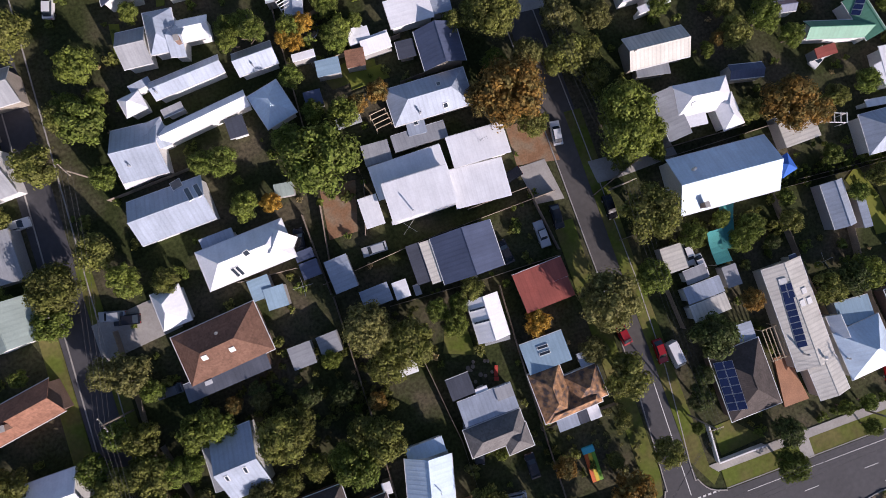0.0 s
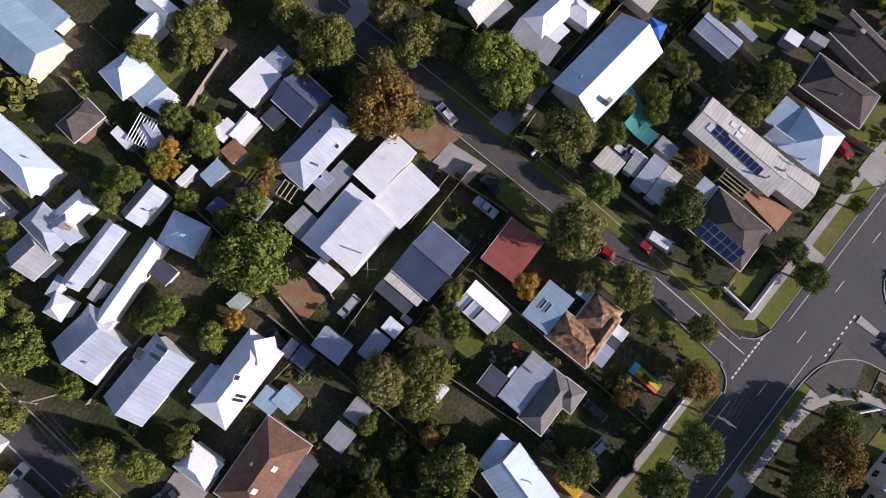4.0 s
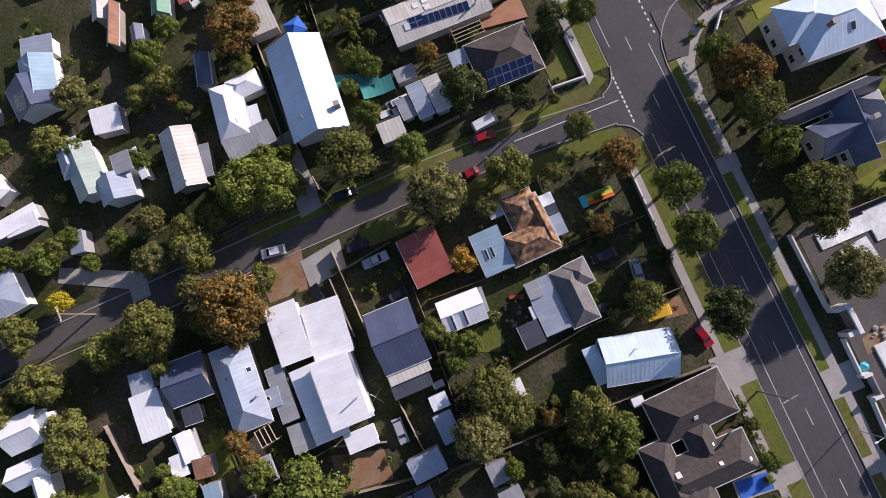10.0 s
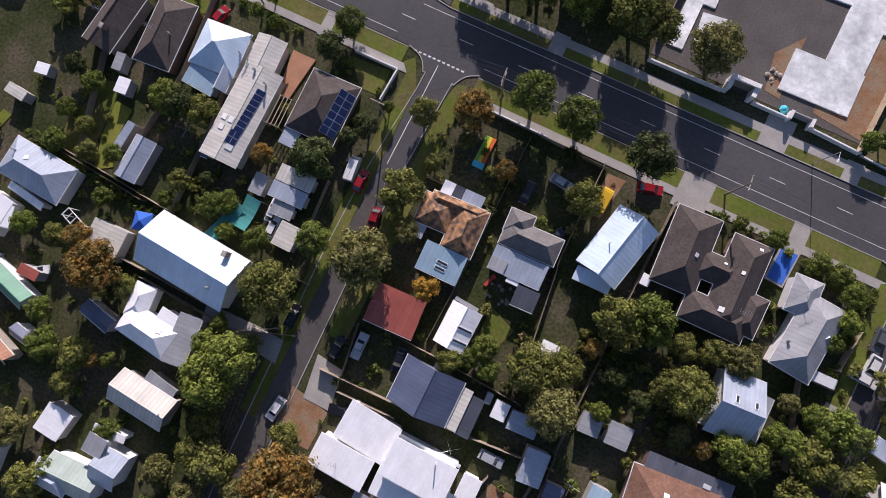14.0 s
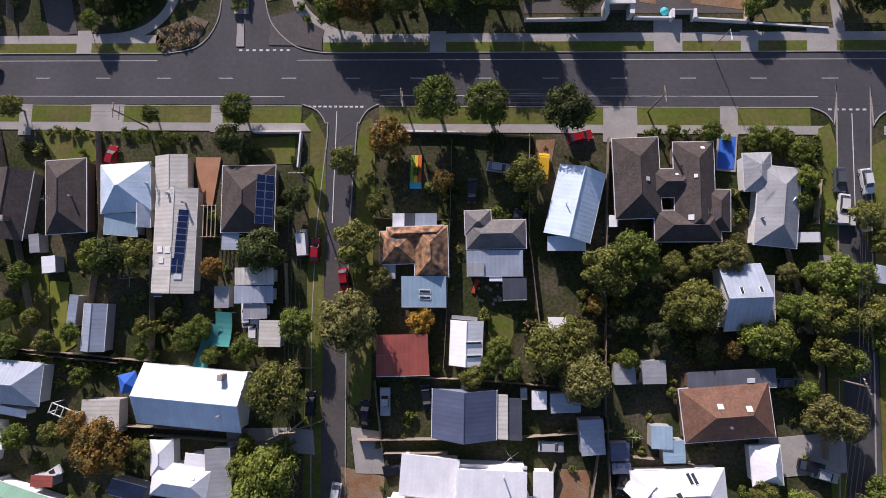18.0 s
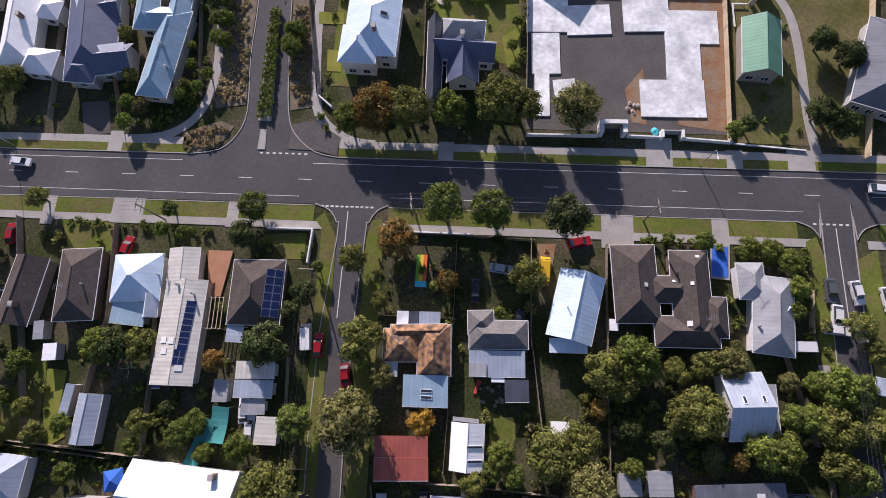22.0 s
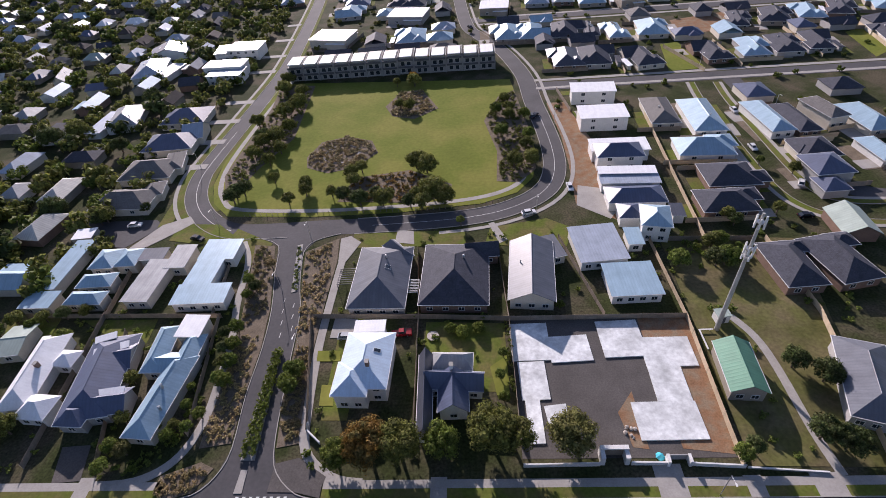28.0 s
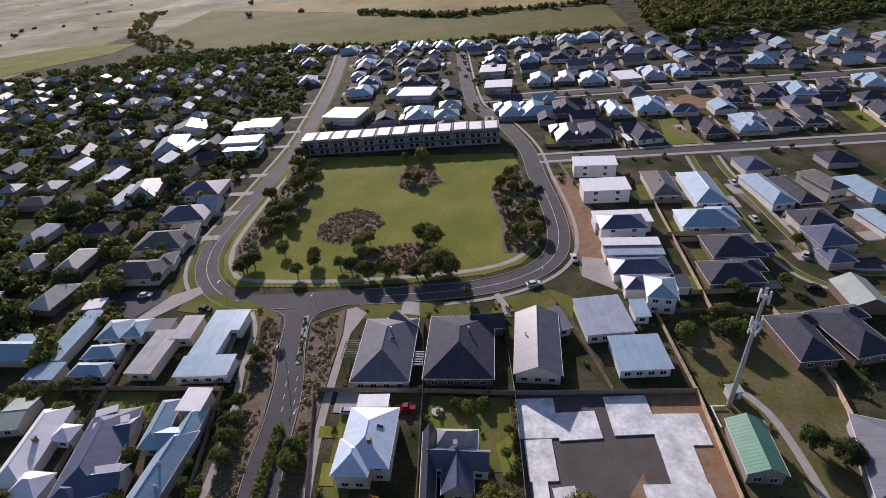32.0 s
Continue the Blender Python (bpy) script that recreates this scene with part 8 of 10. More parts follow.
h = house("house", "blue-grey sheet-roofed house among trees", "zinc", "white", ("h", -166.79, 271.58, 25.99, 15.27, 104.5, 3.20, 3.30, "zinc"), ("f", -154.87, 267.50, 8.38, 18.03, -10.0, 3.00, 0.18, "white"))
skylight(h, -170.58, 272.72, 0.8, 0.9, 104, True)
h = house("house", "steel-blue sheet-roofed house among trees", "steel", "white", ("g", -168.89, 298.37, 16.19, 20.38, 104.4, 3.20, 3.30, "steel"))
skylight(h, -173.41, 297.56, 0.8, 0.9, 104, False)
h = house("house", "grey sheet-roofed house with a parking court", "grey", "white", ("h", -150.00, 213.55, 21.05, 12.97, 103.9, 3.20, 3.24, "grey"), ("f", -157.59, 209.21, 7.01, 20.40, -2.6, 3.00, 0.18, "zinc"))
vent(h, -145.57, 208.71, 0.2, 0.8)
h = house("house", "long grey sheet-roofed house beside the old town", "grey", "cream", ("g", -213.54, 267.47, 16.37, 5.92, 107.8, 3.20, 2.61, "grey"))
skylight(h, -212.90, 269.98, 0.8, 0.9, 107, False)

# ---- terrace of townhouses ----
terrace_row(-86.83, 249.12, 11.89, 242.15)


# ---- slabs ----
slab(11.03, 85.42, 8.65, 10.63, 0.3, 0)
slab(19.53, 83.14, 9.09, 7.16, 2.8, 1)
slab(10.73, 74.98, 5.82, 9.55, 1.4, 2)
slab(10.04, 65.49, 2.96, 9.59, 0.6, 3)
slab(14.67, 66.14, 4.40, 5.70, 6.4, 4)
slab(31.35, 85.65, 9.35, 10.32, 1.8, 5)
slab(40.35, 81.69, 10.74, 7.90, -0.6, 6)
slab(38.34, 75.00, 6.80, 11.48, -1.1, 7)
slab(35.70, 65.17, 12.52, 8.19, 0.3, 8)
setting("empty_lot", prism([(92.55, 266.48), (101.46, 268.81), (102.85, 234.76), (86.88, 233.48)], 0.00, 0.080), PARK, "grassy empty lot")
setting("empty_lot", prism([(107.65, 301.44), (138.22, 308.98), (137.12, 283.33), (105.47, 277.49)], 0.00, 0.080), DIRT, "bare brown empty lot")
setting("empty_lot", prism([(178.61, 266.92), (189.88, 271.67), (186.55, 243.68), (174.19, 235.26)], 0.00, 0.080), PARK, "grassy empty lot")
setting("driveway", prism([(-105.69, 124.02), (-99.32, 136.44), (-91.85, 140.47), (-89.09, 136.99), (-91.99, 133.43), (-99.47, 125.72)], 0.00, 0.134), CONCRETE, "pale concrete crossover")
setting("parking_court", prism([(-129.10, 134.88), (-127.19, 139.85), (-102.67, 139.44), (-99.02, 135.73), (-106.61, 125.71), (-123.21, 128.67)], 0.00, 0.070), ASPHALT, "asphalt parking court")
setting("driveway", prism([(-38.82, 115.67), (-39.80, 125.78), (-37.06, 126.81), (-33.53, 123.68), (-36.60, 115.49)], 0.00, 0.134), CONCRETE, "pale concrete driveway")
setting("driveway", prism([(-23.65, 122.98), (-23.27, 128.26), (-18.49, 127.86), (-17.91, 121.89)], 0.00, 0.134), CONCRETE, "pale concrete driveway")
setting("driveway", prism([(3.51, 130.01), (5.18, 130.71), (8.63, 122.22), (6.25, 120.70)], 0.00, 0.134), CONCRETE, "pale concrete driveway")
setting("driveway", prism([(-35.63, 94.55), (-29.95, 93.91), (-29.64, 87.99), (-35.82, 88.26)], 0.00, 0.134), CONCRETE, "pale concrete parking pad")
setting("lawn_8", prism([(-93.84, 128.39), (-93.29, 136.54), (-80.23, 135.45), (-70.94, 127.09), (-83.37, 126.06)], 0.00, 0.094), LAWN, "sunny corner lawn")
setting("lawn_9", prism([(-72.63, 126.72), (-65.05, 125.52), (-62.44, 118.73), (-68.16, 116.77)], 0.00, 0.098), LAWN, "sunny side lawn")
setting("lawn_10", prism([(-100.76, 135.19), (-101.94, 153.15), (-97.05, 146.89), (-96.71, 137.44)], 0.00, 0.103), LAWN, "sunny front lawn")
setting("lawn_11", prism([(-124.68, 99.65), (-109.06, 97.77), (-107.86, 89.39), (-119.90, 89.63)], 0.00, 0.070), LAWN, "back lawn")
setting("lawn_12", prism([(-102.41, 96.45), (-82.05, 95.99), (-81.38, 89.37), (-81.84, 78.45), (-89.99, 89.29)], 0.00, 0.070), LAWN, "back lawn")
setting("lawn_13", prism([(72.77, 164.02), (84.17, 163.42), (81.19, 150.55), (70.63, 146.20)], 0.00, 0.070), LAWN, "back lawn")
setting("patio", prism([(-86.17, 61.50), (-80.24, 61.87), (-78.21, 54.48), (-83.88, 54.05)], 0.00, 0.080), GRAVEL, "dark gravel drive")
# next three: sunlight falling through gaps, painted as lighter grass
setting("lawn_14", prism([(2.01, -53.18), (2.56, -48.42), (10.86, -47.62), (12.03, -50.37)], 0.00, 0.060), LAWN, "lighter grass of a back yard")
setting("lawn_15", prism([(1.95, -76.68), (0.90, -68.40), (4.81, -68.57), (5.52, -78.16)], 0.00, 0.060), LAWN, "lighter grass of a back yard")
setting("lawn_16", prism([(1.3, 4.0), (6.7, 1.9), (4.8, -3.1), (1.5, -3.2)], 0.00, 0.060), LAWN, "lighter grass of a back yard")
setting("lawn_17", prism([(-42.89, 34.18), (-34.56, 34.75), (-34.57, 29.49), (-38.18, 29.37)], 0.00, 0.060), LAWN, "front lawn")
setting("lawn_18", prism([(-84.99, 35.80), (-73.14, 35.41), (-72.38, 29.85), (-74.66, 28.81), (-80.33, 29.99)], 0.00, 0.060), LAWN, "front lawn")
setting("bare_yard", prism([(-16.14, -32.37), (-23.28, -32.91), (-23.65, -24.03), (-15.92, -25.34)], 0.00, 0.060), DIRT, "bare sandy front yard")
setting("bare_yard", prism([(18.26, -32.01), (11.95, -31.40), (14.26, -22.72), (19.29, -22.74)], 0.00, 0.060), DIRT, "dry patchy back yard")
setting("bare_yard", prism([(9.34, 34.32), (12.80, 34.44), (11.49, 26.36), (9.04, 26.26)], 0.00, 0.060), DIRT, "bare drive beside the house")


# ---- fences ----
fence(-87.97, -5.36, -73.27, -6.09, 1.7)
fence(-73.27, -6.09, -59.59, -6.88, 1.7)
fence(-40.29, -7.35, -29.25, -7.13, 1.7)
fence(-57.51, -19.75, -38.19, -20.34, 1.7)
fence(-5.65, 33.93, -5.64, 20.74, 1.7)
fence(-5.64, 20.74, -5.85, 3.43, 1.7)
fence(-5.85, 3.43, -6.15, -6.14, 1.7)
fence(-17.42, -8.02, -4.41, -8.08, 1.7)
fence(-4.41, -8.08, 12.78, -8.71, 1.7)
fence(-15.94, -21.03, -5.14, -20.48, 1.7)
fence(-18.08, -9.02, -16.29, -20.69, 1.7)
fence(21.84, 34.38, 21.41, 11.88, 1.7)
fence(21.41, 11.88, 21.41, -1.70, 1.7)
fence(21.41, -1.70, 21.44, -13.23, 1.7)
fence(8.13, 35.23, 8.23, 17.07, 1.7)
fence(8.23, 17.07, 10.53, -0.29, 1.7)
fence(-3.95, 35.23, 8.68, 34.73, 1.2)
fence(21.65, -13.78, 22.31, -28.06, 1.7)
fence(57.02, 13.51, 56.58, -4.91, 1.7)
fence(56.58, -4.91, 56.88, -18.96, 1.7)
fence(21.11, 11.87, 26.19, 11.97, 1.7)
fence(-19.08, 19.63, -5.32, 19.49, 1.4)
fence(25.90, -19.81, 35.53, -20.44, 1.7)
fence(57.21, 27.39, 56.48, 19.92, 1.7, PALE_TIMBER, label="pale painted timber fence")
fence(-92.27, 35.55, -86.00, 13.58, 1.7)
fence(-86.00, 13.58, -80.75, -4.00, 1.7)
fence(-72.05, 34.85, -69.84, 16.87, 1.7)
fence(-69.84, 16.87, -71.55, -3.03, 1.7)
fence(-63.20, 29.88, -59.81, 10.83, 1.7)
fence(-59.81, 10.83, -58.55, -6.87, 1.7)
fence(-34.89, 11.12, -33.85, -1.51, 1.7)
fence(18.96, -28.64, 20.39, -18.33, 1.7)
fence(51.76, -40.06, 37.70, -41.34, 1.4)
fence(-20.67, -19.01, 3.64, -17.81, 1.7)
fence(3.64, -17.81, 22.29, -15.74, 1.7)
fence(12.89, -52.36, -3.15, -53.12, 1.7)
fence(-40.48, -18.49, -67.21, -18.35, 1.7)
fence(-64.78, -7.41, -84.26, -6.13, 1.7)
fence(-84.26, -6.13, -89.80, -6.62, 1.7)
fence(13.13, -21.63, 10.56, -30.56, 1.7)
fence(10.56, -30.56, 11.73, -38.81, 1.7)
fence(55.10, 1.44, 51.36, 16.77, 1.7)
fence(-6.90, -64.88, 4.06, -62.79, 1.7)
fence(4.06, -62.79, 16.97, -59.45, 1.7)
fence(15.34, -81.46, 16.87, -58.41, 1.7)
fence(16.87, -58.41, 17.57, -42.83, 1.7)
fence(-45.37, -22.94, -27.16, -16.14, 1.7)
fence(5.62, -84.29, 5.74, -65.08, 1.7)
fence(-7.95, -45.73, -0.74, -45.10, 1.7)
fence(-40.92, 94.64, -14.84, 93.56, 1.7, label="dark timber paling fence between back gardens")
fence(-14.84, 93.56, 6.82, 92.04, 1.7, label="dark timber paling fence between back gardens")
fence(6.82, 92.04, 47.38, 91.34, 1.7, label="dark timber paling fence between back gardens")
fence(47.38, 91.34, 45.65, 55.82, 1.9, PALE_TIMBER, label="pale timber paling fence along the plot")
fence(-14.84, 93.07, -14.08, 62.67, 1.7)
fence(6.82, 92.04, 6.91, 60.20, 1.7)
fence(46.68, 119.12, 47.38, 91.34, 1.7, PALE_TIMBER, label="pale timber paling fence beside the garden")
fence(48.28, 119.09, 72.87, 117.78, 1.7, label="grey timber paling fence along the lot")
fence(76.49, 117.95, 77.13, 91.76, 1.8, PALE_TIMBER, label="pale painted timber fence beside the lot")
fence(77.13, 91.76, 70.48, 53.22, 1.8, PALE_TIMBER, label="pale painted timber fence beside the lot")
fence(65.26, 192.96, 61.17, 118.28, 1.8, PALE_TIMBER, label="long pale timber fence between gardens")
fence(-118.35, 97.86, -64.95, 95.87, 1.7)
fence(-65.52, 95.48, -60.37, 63.47, 1.7)
fence(-96.72, 97.96, -91.49, 57.04, 1.7)
fence(-87.95, 91.78, -75.56, 55.21, 1.7)
fence(-41.29, 93.25, -35.66, 63.96, 1.7)
fence(-69.69, 115.30, -67.56, 96.44, 1.7)
fence(22.63, 121.99, 29.13, 92.43, 1.7)
fence(5.43, 119.31, 6.83, 92.23, 1.7)
fence(-16.50, 118.76, -14.84, 93.56, 1.7)
fence(-96.17, 96.91, -98.56, 117.00, 1.7)
fence(92.57, 262.08, 100.86, 230.87, 1.7, PALE_TIMBER, label="pale timber fence beside the estate houses")
fence(116.63, 265.48, 117.49, 233.25, 1.7, PALE_TIMBER, label="pale timber fence beside the estate houses")
fence(69.17, 268.52, 67.97, 233.48, 1.7, PALE_TIMBER, label="pale timber fence beside the estate houses")
fence(154.36, 276.77, 153.25, 238.21, 1.7, PALE_TIMBER, label="pale timber fence beside the estate houses")
fence(131.31, 305.46, 135.57, 276.67, 1.7, PALE_TIMBER, label="pale timber fence beside the estate houses")
fence(189.47, 275.80, 182.50, 236.42, 1.7, PALE_TIMBER, label="pale timber fence beside the estate houses")


# ---- vehicles ----
car(-16.14, -12.45, 92.1, "silver", "ute")
car(-19.67, -14.53, 88.1, "black", "car")
car(12.42, -18.85, 0.6, "silver", "wagon")
car(-13.76, -23.72, 14.6, "black", "ute")
car(-1.87, 24.82, -90.3, "black", "car")
car(2.82, 29.06, -6.9, "silver", "car")
car(-31.99, 14.98, 97.4, "white", "van")
car(-29.69, 13.64, 90.7, "red", "car")
car(-24.29, 8.47, -80.7, "red", "car")
car(-40.22, -0.96, 91.6, "white", "car")
car(10.55, 29.28, 86.1, "yellow", "van")
car(17.03, 34.72, 13.4, "red", "car")
car(-24.32, -28.69, -97.1, "white", "car")
car(-8.98, -11.45, -81.8, "black", "car")
car(60.61, 27.60, -90.5, "grey", "car")
car(65.04, 27.39, -81.5, "white", "car")
car(61.10, 22.98, -95.7, "white", "car")
car(60.87, 20.70, -2.8, "white", "car")
car(54.80, 17.51, 1.6, "white", "van")
car(70.05, 26.53, -84.0, "white", "car")
car(54.70, -20.23, -12.0, "black", "car")
car(56.79, -21.48, -14.1, "silver", "car")
car(66.92, -40.51, -178.0, "white", "car")
car(51.95, -74.64, -105.5, "white", "car")
car(9.88, -41.38, -177.6, "silver", "car")
car(24.04, -24.12, -97.0, "black", "car")
car(72.06, 47.10, -3.5, "white", "car")
car(-95.25, 47.35, -3.7, "white", "wagon")
car(15.69, 133.98, 11.4, "white", "car")
car(23.61, 197.28, 68.8, "grey", "car")
car(-31.57, 88.16, -1.3, "silver", "car")
car(-18.50, 88.70, 3.8, "red", "ute")
car(-108.42, 136.54, 3.6, "white", "car")
car(29.84, 146.50, -87.4, "white", "car")
car(91.47, 126.92, 5.0, "black", "car")
car(93.12, 164.86, -88.0, "white", "car")
car(-48.26, -97.29, 155.9, "white", "car")
car(-93.18, 32.16, 96.3, "red", "car")
car(-69.18, 30.33, 78.1, "red", "car")
car(-76.01, -27.60, 33.5, "white", "car")
car(-41.64, 1.74, 95.5, "white", "car")
car(-84.45, 128.26, -15.5, "black", "car")
car(24.57, 197.50, 58.8, "black", "car")
car(186.26, 246.00, -57.8, "white", "car")
car(97.92, 192.51, -88.0, "white", "car")
car(98.08, 142.91, 60.0, "white", "car")
car(0.92, 311.55, -62.9, "black", "car")
car(51.47, -6.79, 1.6, "grey", "car")
car(-29.32, -13.26, 89.9, "black", "car")
car(6.02, 19.58, 74.5, "black", "car")


# ---- trees ----
tree(-87.60, 39.17, 2.76, "e")
tree(-44.29, 38.82, 3.55, "g")
tree(-45.78, 33.08, 3.34, "d")
tree(-61.06, 37.87, 1.98, "g")
tree(-62.02, 33.71, 1.84, "g")
tree(-57.70, 33.27, 1.70, "g")
tree(-24.60, 29.44, 3.30, "e")
tree(-16.39, 33.52, 4.47, "r")
tree(-8.26, 39.79, 4.73, "g", 9.0)
tree(0.57, 39.23, 4.76, "g", 9.0)
tree(13.85, 37.88, 4.89, "d", 10.0)
tree(-21.53, 14.88, 4.83, "e")
tree(-22.31, 1.56, 5.97, "p", 10.0)
tree(-31.82, 0.52, 3.74, "g")
tree(-33.94, -10.14, 5.91, "e", 10.0)
tree(-38.26, 13.01, 4.89, "d")
tree(-47.34, 9.91, 2.65, "r")
tree(-68.87, 11.64, 3.80, "b")
tree(-65.60, 11.57, 3.98, "d")
tree(-61.16, 12.24, 3.56, "e")
tree(-83.37, 8.04, 2.62, "g")
tree(-10.17, 1.58, 2.91, "o", 4.0)
tree(7.20, 27.19, 4.21, "e")
tree(-6.83, 26.18, 2.52, "r")
tree(1.77, 32.60, 2.72, "d")
tree(3.38, -2.77, 2.86, "b")
tree(-1.18, -7.30, 2.63, "e")
tree(17.18, -6.85, 5.21, "p", 9.0)
tree(16.04, -0.28, 4.20, "e")
tree(22.99, 9.39, 3.79, "e")
tree(27.61, 12.14, 2.98, "b")
tree(19.60, 5.47, 2.10, "r")
tree(32.87, 4.94, 3.94, "e")
tree(36.83, 13.68, 2.85, "e")
tree(41.07, 13.92, 3.48, "p")
tree(32.16, 12.25, 2.82, "e")
tree(50.65, 11.42, 2.18, "p")
tree(50.84, 5.63, 2.69, "g")
tree(42.67, 16.75, 1.59, "p")
tree(47.85, 0.44, 3.99, "b")
tree(41.73, -1.36, 1.95, "r")
tree(37.40, -0.84, 2.06, "p")
tree(61.22, 10.79, 3.39, "g")
tree(60.34, 4.14, 3.34, "e")
tree(59.83, -2.87, 3.09, "g")
tree(59.32, -12.80, 3.29, "p")
tree(63.14, 21.17, 3.15, "e")
tree(46.54, 34.59, 2.63, "b", 4.0)
tree(50.18, 34.04, 2.73, "b", 4.5)
tree(52.92, 31.88, 2.73, "b", 5.0)
tree(53.83, 27.42, 2.72, "b", 5.0)
tree(53.16, 23.47, 2.15, "g")
tree(32.82, 35.68, 1.63, "b", 2.6)
tree(38.84, 35.28, 2.18, "g")
tree(-63.93, -20.89, 5.73, "r", 10.0)
tree(-70.60, -17.99, 3.12, "r")
tree(-74.67, -19.78, 2.74, "e")
tree(-58.56, -21.91, 2.66, "e")
tree(-51.52, -2.53, 2.94, "g")
tree(-49.01, -0.71, 2.80, "g")
tree(-40.75, -4.08, 2.85, "g")
tree(-58.75, -1.11, 2.66, "e")
tree(-70.57, -9.85, 2.29, "g")
tree(-34.55, -24.03, 5.84, "b", 9.0)
tree(-32.98, -20.70, 2.77, "b")
tree(-70.65, -32.58, 2.73, "g")
tree(46.01, -24.10, 2.87, "e")
tree(52.00, -26.32, 3.52, "b")
tree(64.65, -23.07, 3.55, "g")
tree(-32.77, 22.66, 2.84, "d")
tree(-59.86, -4.98, 1.85, "g")
tree(-77.32, -3.85, 2.61, "e")
tree(-84.44, -4.68, 2.67, "g")
tree(32.07, -9.02, 1.24, "e", 2.5)
tree(24.66, -3.51, 2.10, "b")
tree(17.56, 7.13, 1.27, "e", 2.0)
tree(-17.89, 9.05, 3.01, "p")
tree(-15.41, 28.04, 1.85, "e")
tree(-18.82, 22.07, 2.06, "e")
tree(2.54, 20.91, 1.60, "b", 2.5)
tree(5.38, -5.73, 2.42, "g")
tree(1.65, -5.69, 2.20, "g")
tree(37.55, -2.72, 1.68, "d")
tree(29.65, 0.82, 2.43, "d")
tree(24.23, 2.44, 2.28, "d")
tree(53.64, 5.58, 3.01, "g")
tree(55.07, 11.35, 2.68, "g")
tree(65.23, 17.28, 2.79, "e")
tree(64.99, 1.20, 3.17, "g")
tree(53.08, -7.94, 2.32, "g")
tree(-46.94, -5.24, 2.13, "b")
tree(-54.74, 1.45, 1.68, "d")
tree(-85.70, 1.64, 2.27, "g")
tree(-80.46, 0.46, 2.24, "e")
tree(-73.13, -2.06, 2.20, "g")
tree(-88.37, 9.86, 2.67, "d")
tree(-34.80, 19.65, 2.24, "d")
tree(-31.12, 27.78, 1.40, "g")
tree(59.36, -70.03, 5.05, "e")
tree(59.86, -48.07, 4.20, "e")
tree(50.80, -52.61, 4.51, "g")
tree(49.43, -62.11, 3.88, "b")
tree(49.77, -77.12, 2.09, "y")
tree(47.98, -56.54, 1.99, "b")
tree(50.53, -43.32, 2.51, "g")
tree(55.09, -32.27, 3.78, "e")
tree(62.17, -27.99, 4.97, "e")
tree(55.19, -11.68, 4.22, "p")
tree(21.61, -61.35, 3.13, "b")
tree(24.61, -61.80, 2.49, "g")
tree(39.14, -68.74, 2.19, "b")
tree(31.88, -40.40, 3.12, "g")
tree(35.22, -41.12, 2.46, "g")
tree(16.20, -35.38, 7.56, "g", 11.0)
tree(20.56, -40.46, 3.39, "g")
tree(30.40, -31.98, 2.97, "b")
tree(26.32, -31.40, 2.14, "o")
tree(10.21, -42.33, 3.26, "b")
tree(3.68, -44.18, 2.44, "r")
tree(6.70, -56.16, 2.79, "b")
tree(7.79, -62.30, 2.89, "g")
tree(14.70, -58.95, 2.51, "b")
tree(16.94, -50.65, 2.46, "g")
tree(15.00, -44.15, 2.36, "g")
tree(-19.02, -50.46, 5.24, "e", 10.0)
tree(-17.52, -36.59, 6.92, "r", 11.0)
tree(-22.85, -42.66, 3.52, "p")
tree(-28.88, -40.47, 4.74, "e")
tree(-20.00, -31.28, 3.18, "e")
tree(-36.22, -28.35, 5.93, "b", 9.0)
tree(-39.66, -24.01, 3.54, "b")
tree(-39.75, -19.97, 2.15, "b")
tree(-66.28, -37.16, 3.57, "g")
tree(-57.19, -35.97, 1.85, "r")
tree(-81.55, -20.78, 2.75, "g")
tree(-90.31, -33.73, 2.80, "g")
tree(56.78, -1.18, 3.69, "e")
tree(57.02, 4.76, 4.31, "e")
tree(63.41, 5.51, 3.63, "e")
tree(58.17, 10.77, 4.43, "g")
tree(77.70, -0.49, 4.16, "e")
tree(80.25, 4.92, 3.66, "e")
tree(-33.25, -40.69, 3.43, "e")
tree(-12.45, -51.96, 2.55, "e")
tree(71.76, -29.30, 2.66, "b")
tree(72.28, -16.28, 1.76, "b")
tree(68.54, -41.56, 2.60, "e")
tree(44.92, 0.56, 3.57, "b")
tree(35.47, 5.84, 4.95, "e")
tree(25.42, 14.03, 4.61, "g")
tree(20.21, 11.41, 4.75, "e")
tree(11.62, -2.29, 5.03, "e")
tree(-15.49, -79.96, 3.33, "e")
tree(-16.66, -70.80, 4.10, "e")
tree(-18.50, -59.66, 4.12, "e")
tree(-17.28, -43.42, 2.76, "g")
tree(-27.20, -72.83, 3.59, "e")
tree(-29.41, -65.02, 2.33, "y")
tree(-38.56, -79.33, 2.56, "g")
tree(-30.24, -47.92, 3.66, "p")
tree(-33.20, -35.70, 3.14, "e")
tree(-36.72, -46.10, 3.34, "p")
tree(-37.62, -64.90, 3.35, "g")
tree(-40.12, -72.23, 2.56, "g")
tree(-26.79, -85.91, 2.54, "g")
tree(-27.46, -79.69, 2.53, "g")
tree(-28.49, -91.46, 2.65, "e")
tree(-8.78, -69.79, 4.10, "e")
tree(7.65, -54.62, 2.52, "g")
tree(20.13, -58.59, 2.57, "g", 8.0)
tree(24.64, -58.38, 2.28, "b", 7.0)
tree(7.58, -43.23, 2.24, "r")
tree(5.01, -71.63, 1.64, "b")
tree(12.26, -59.20, 2.16, "o")
tree(15.84, -57.47, 1.96, "o")
tree(-44.53, -96.43, 3.08, "e")
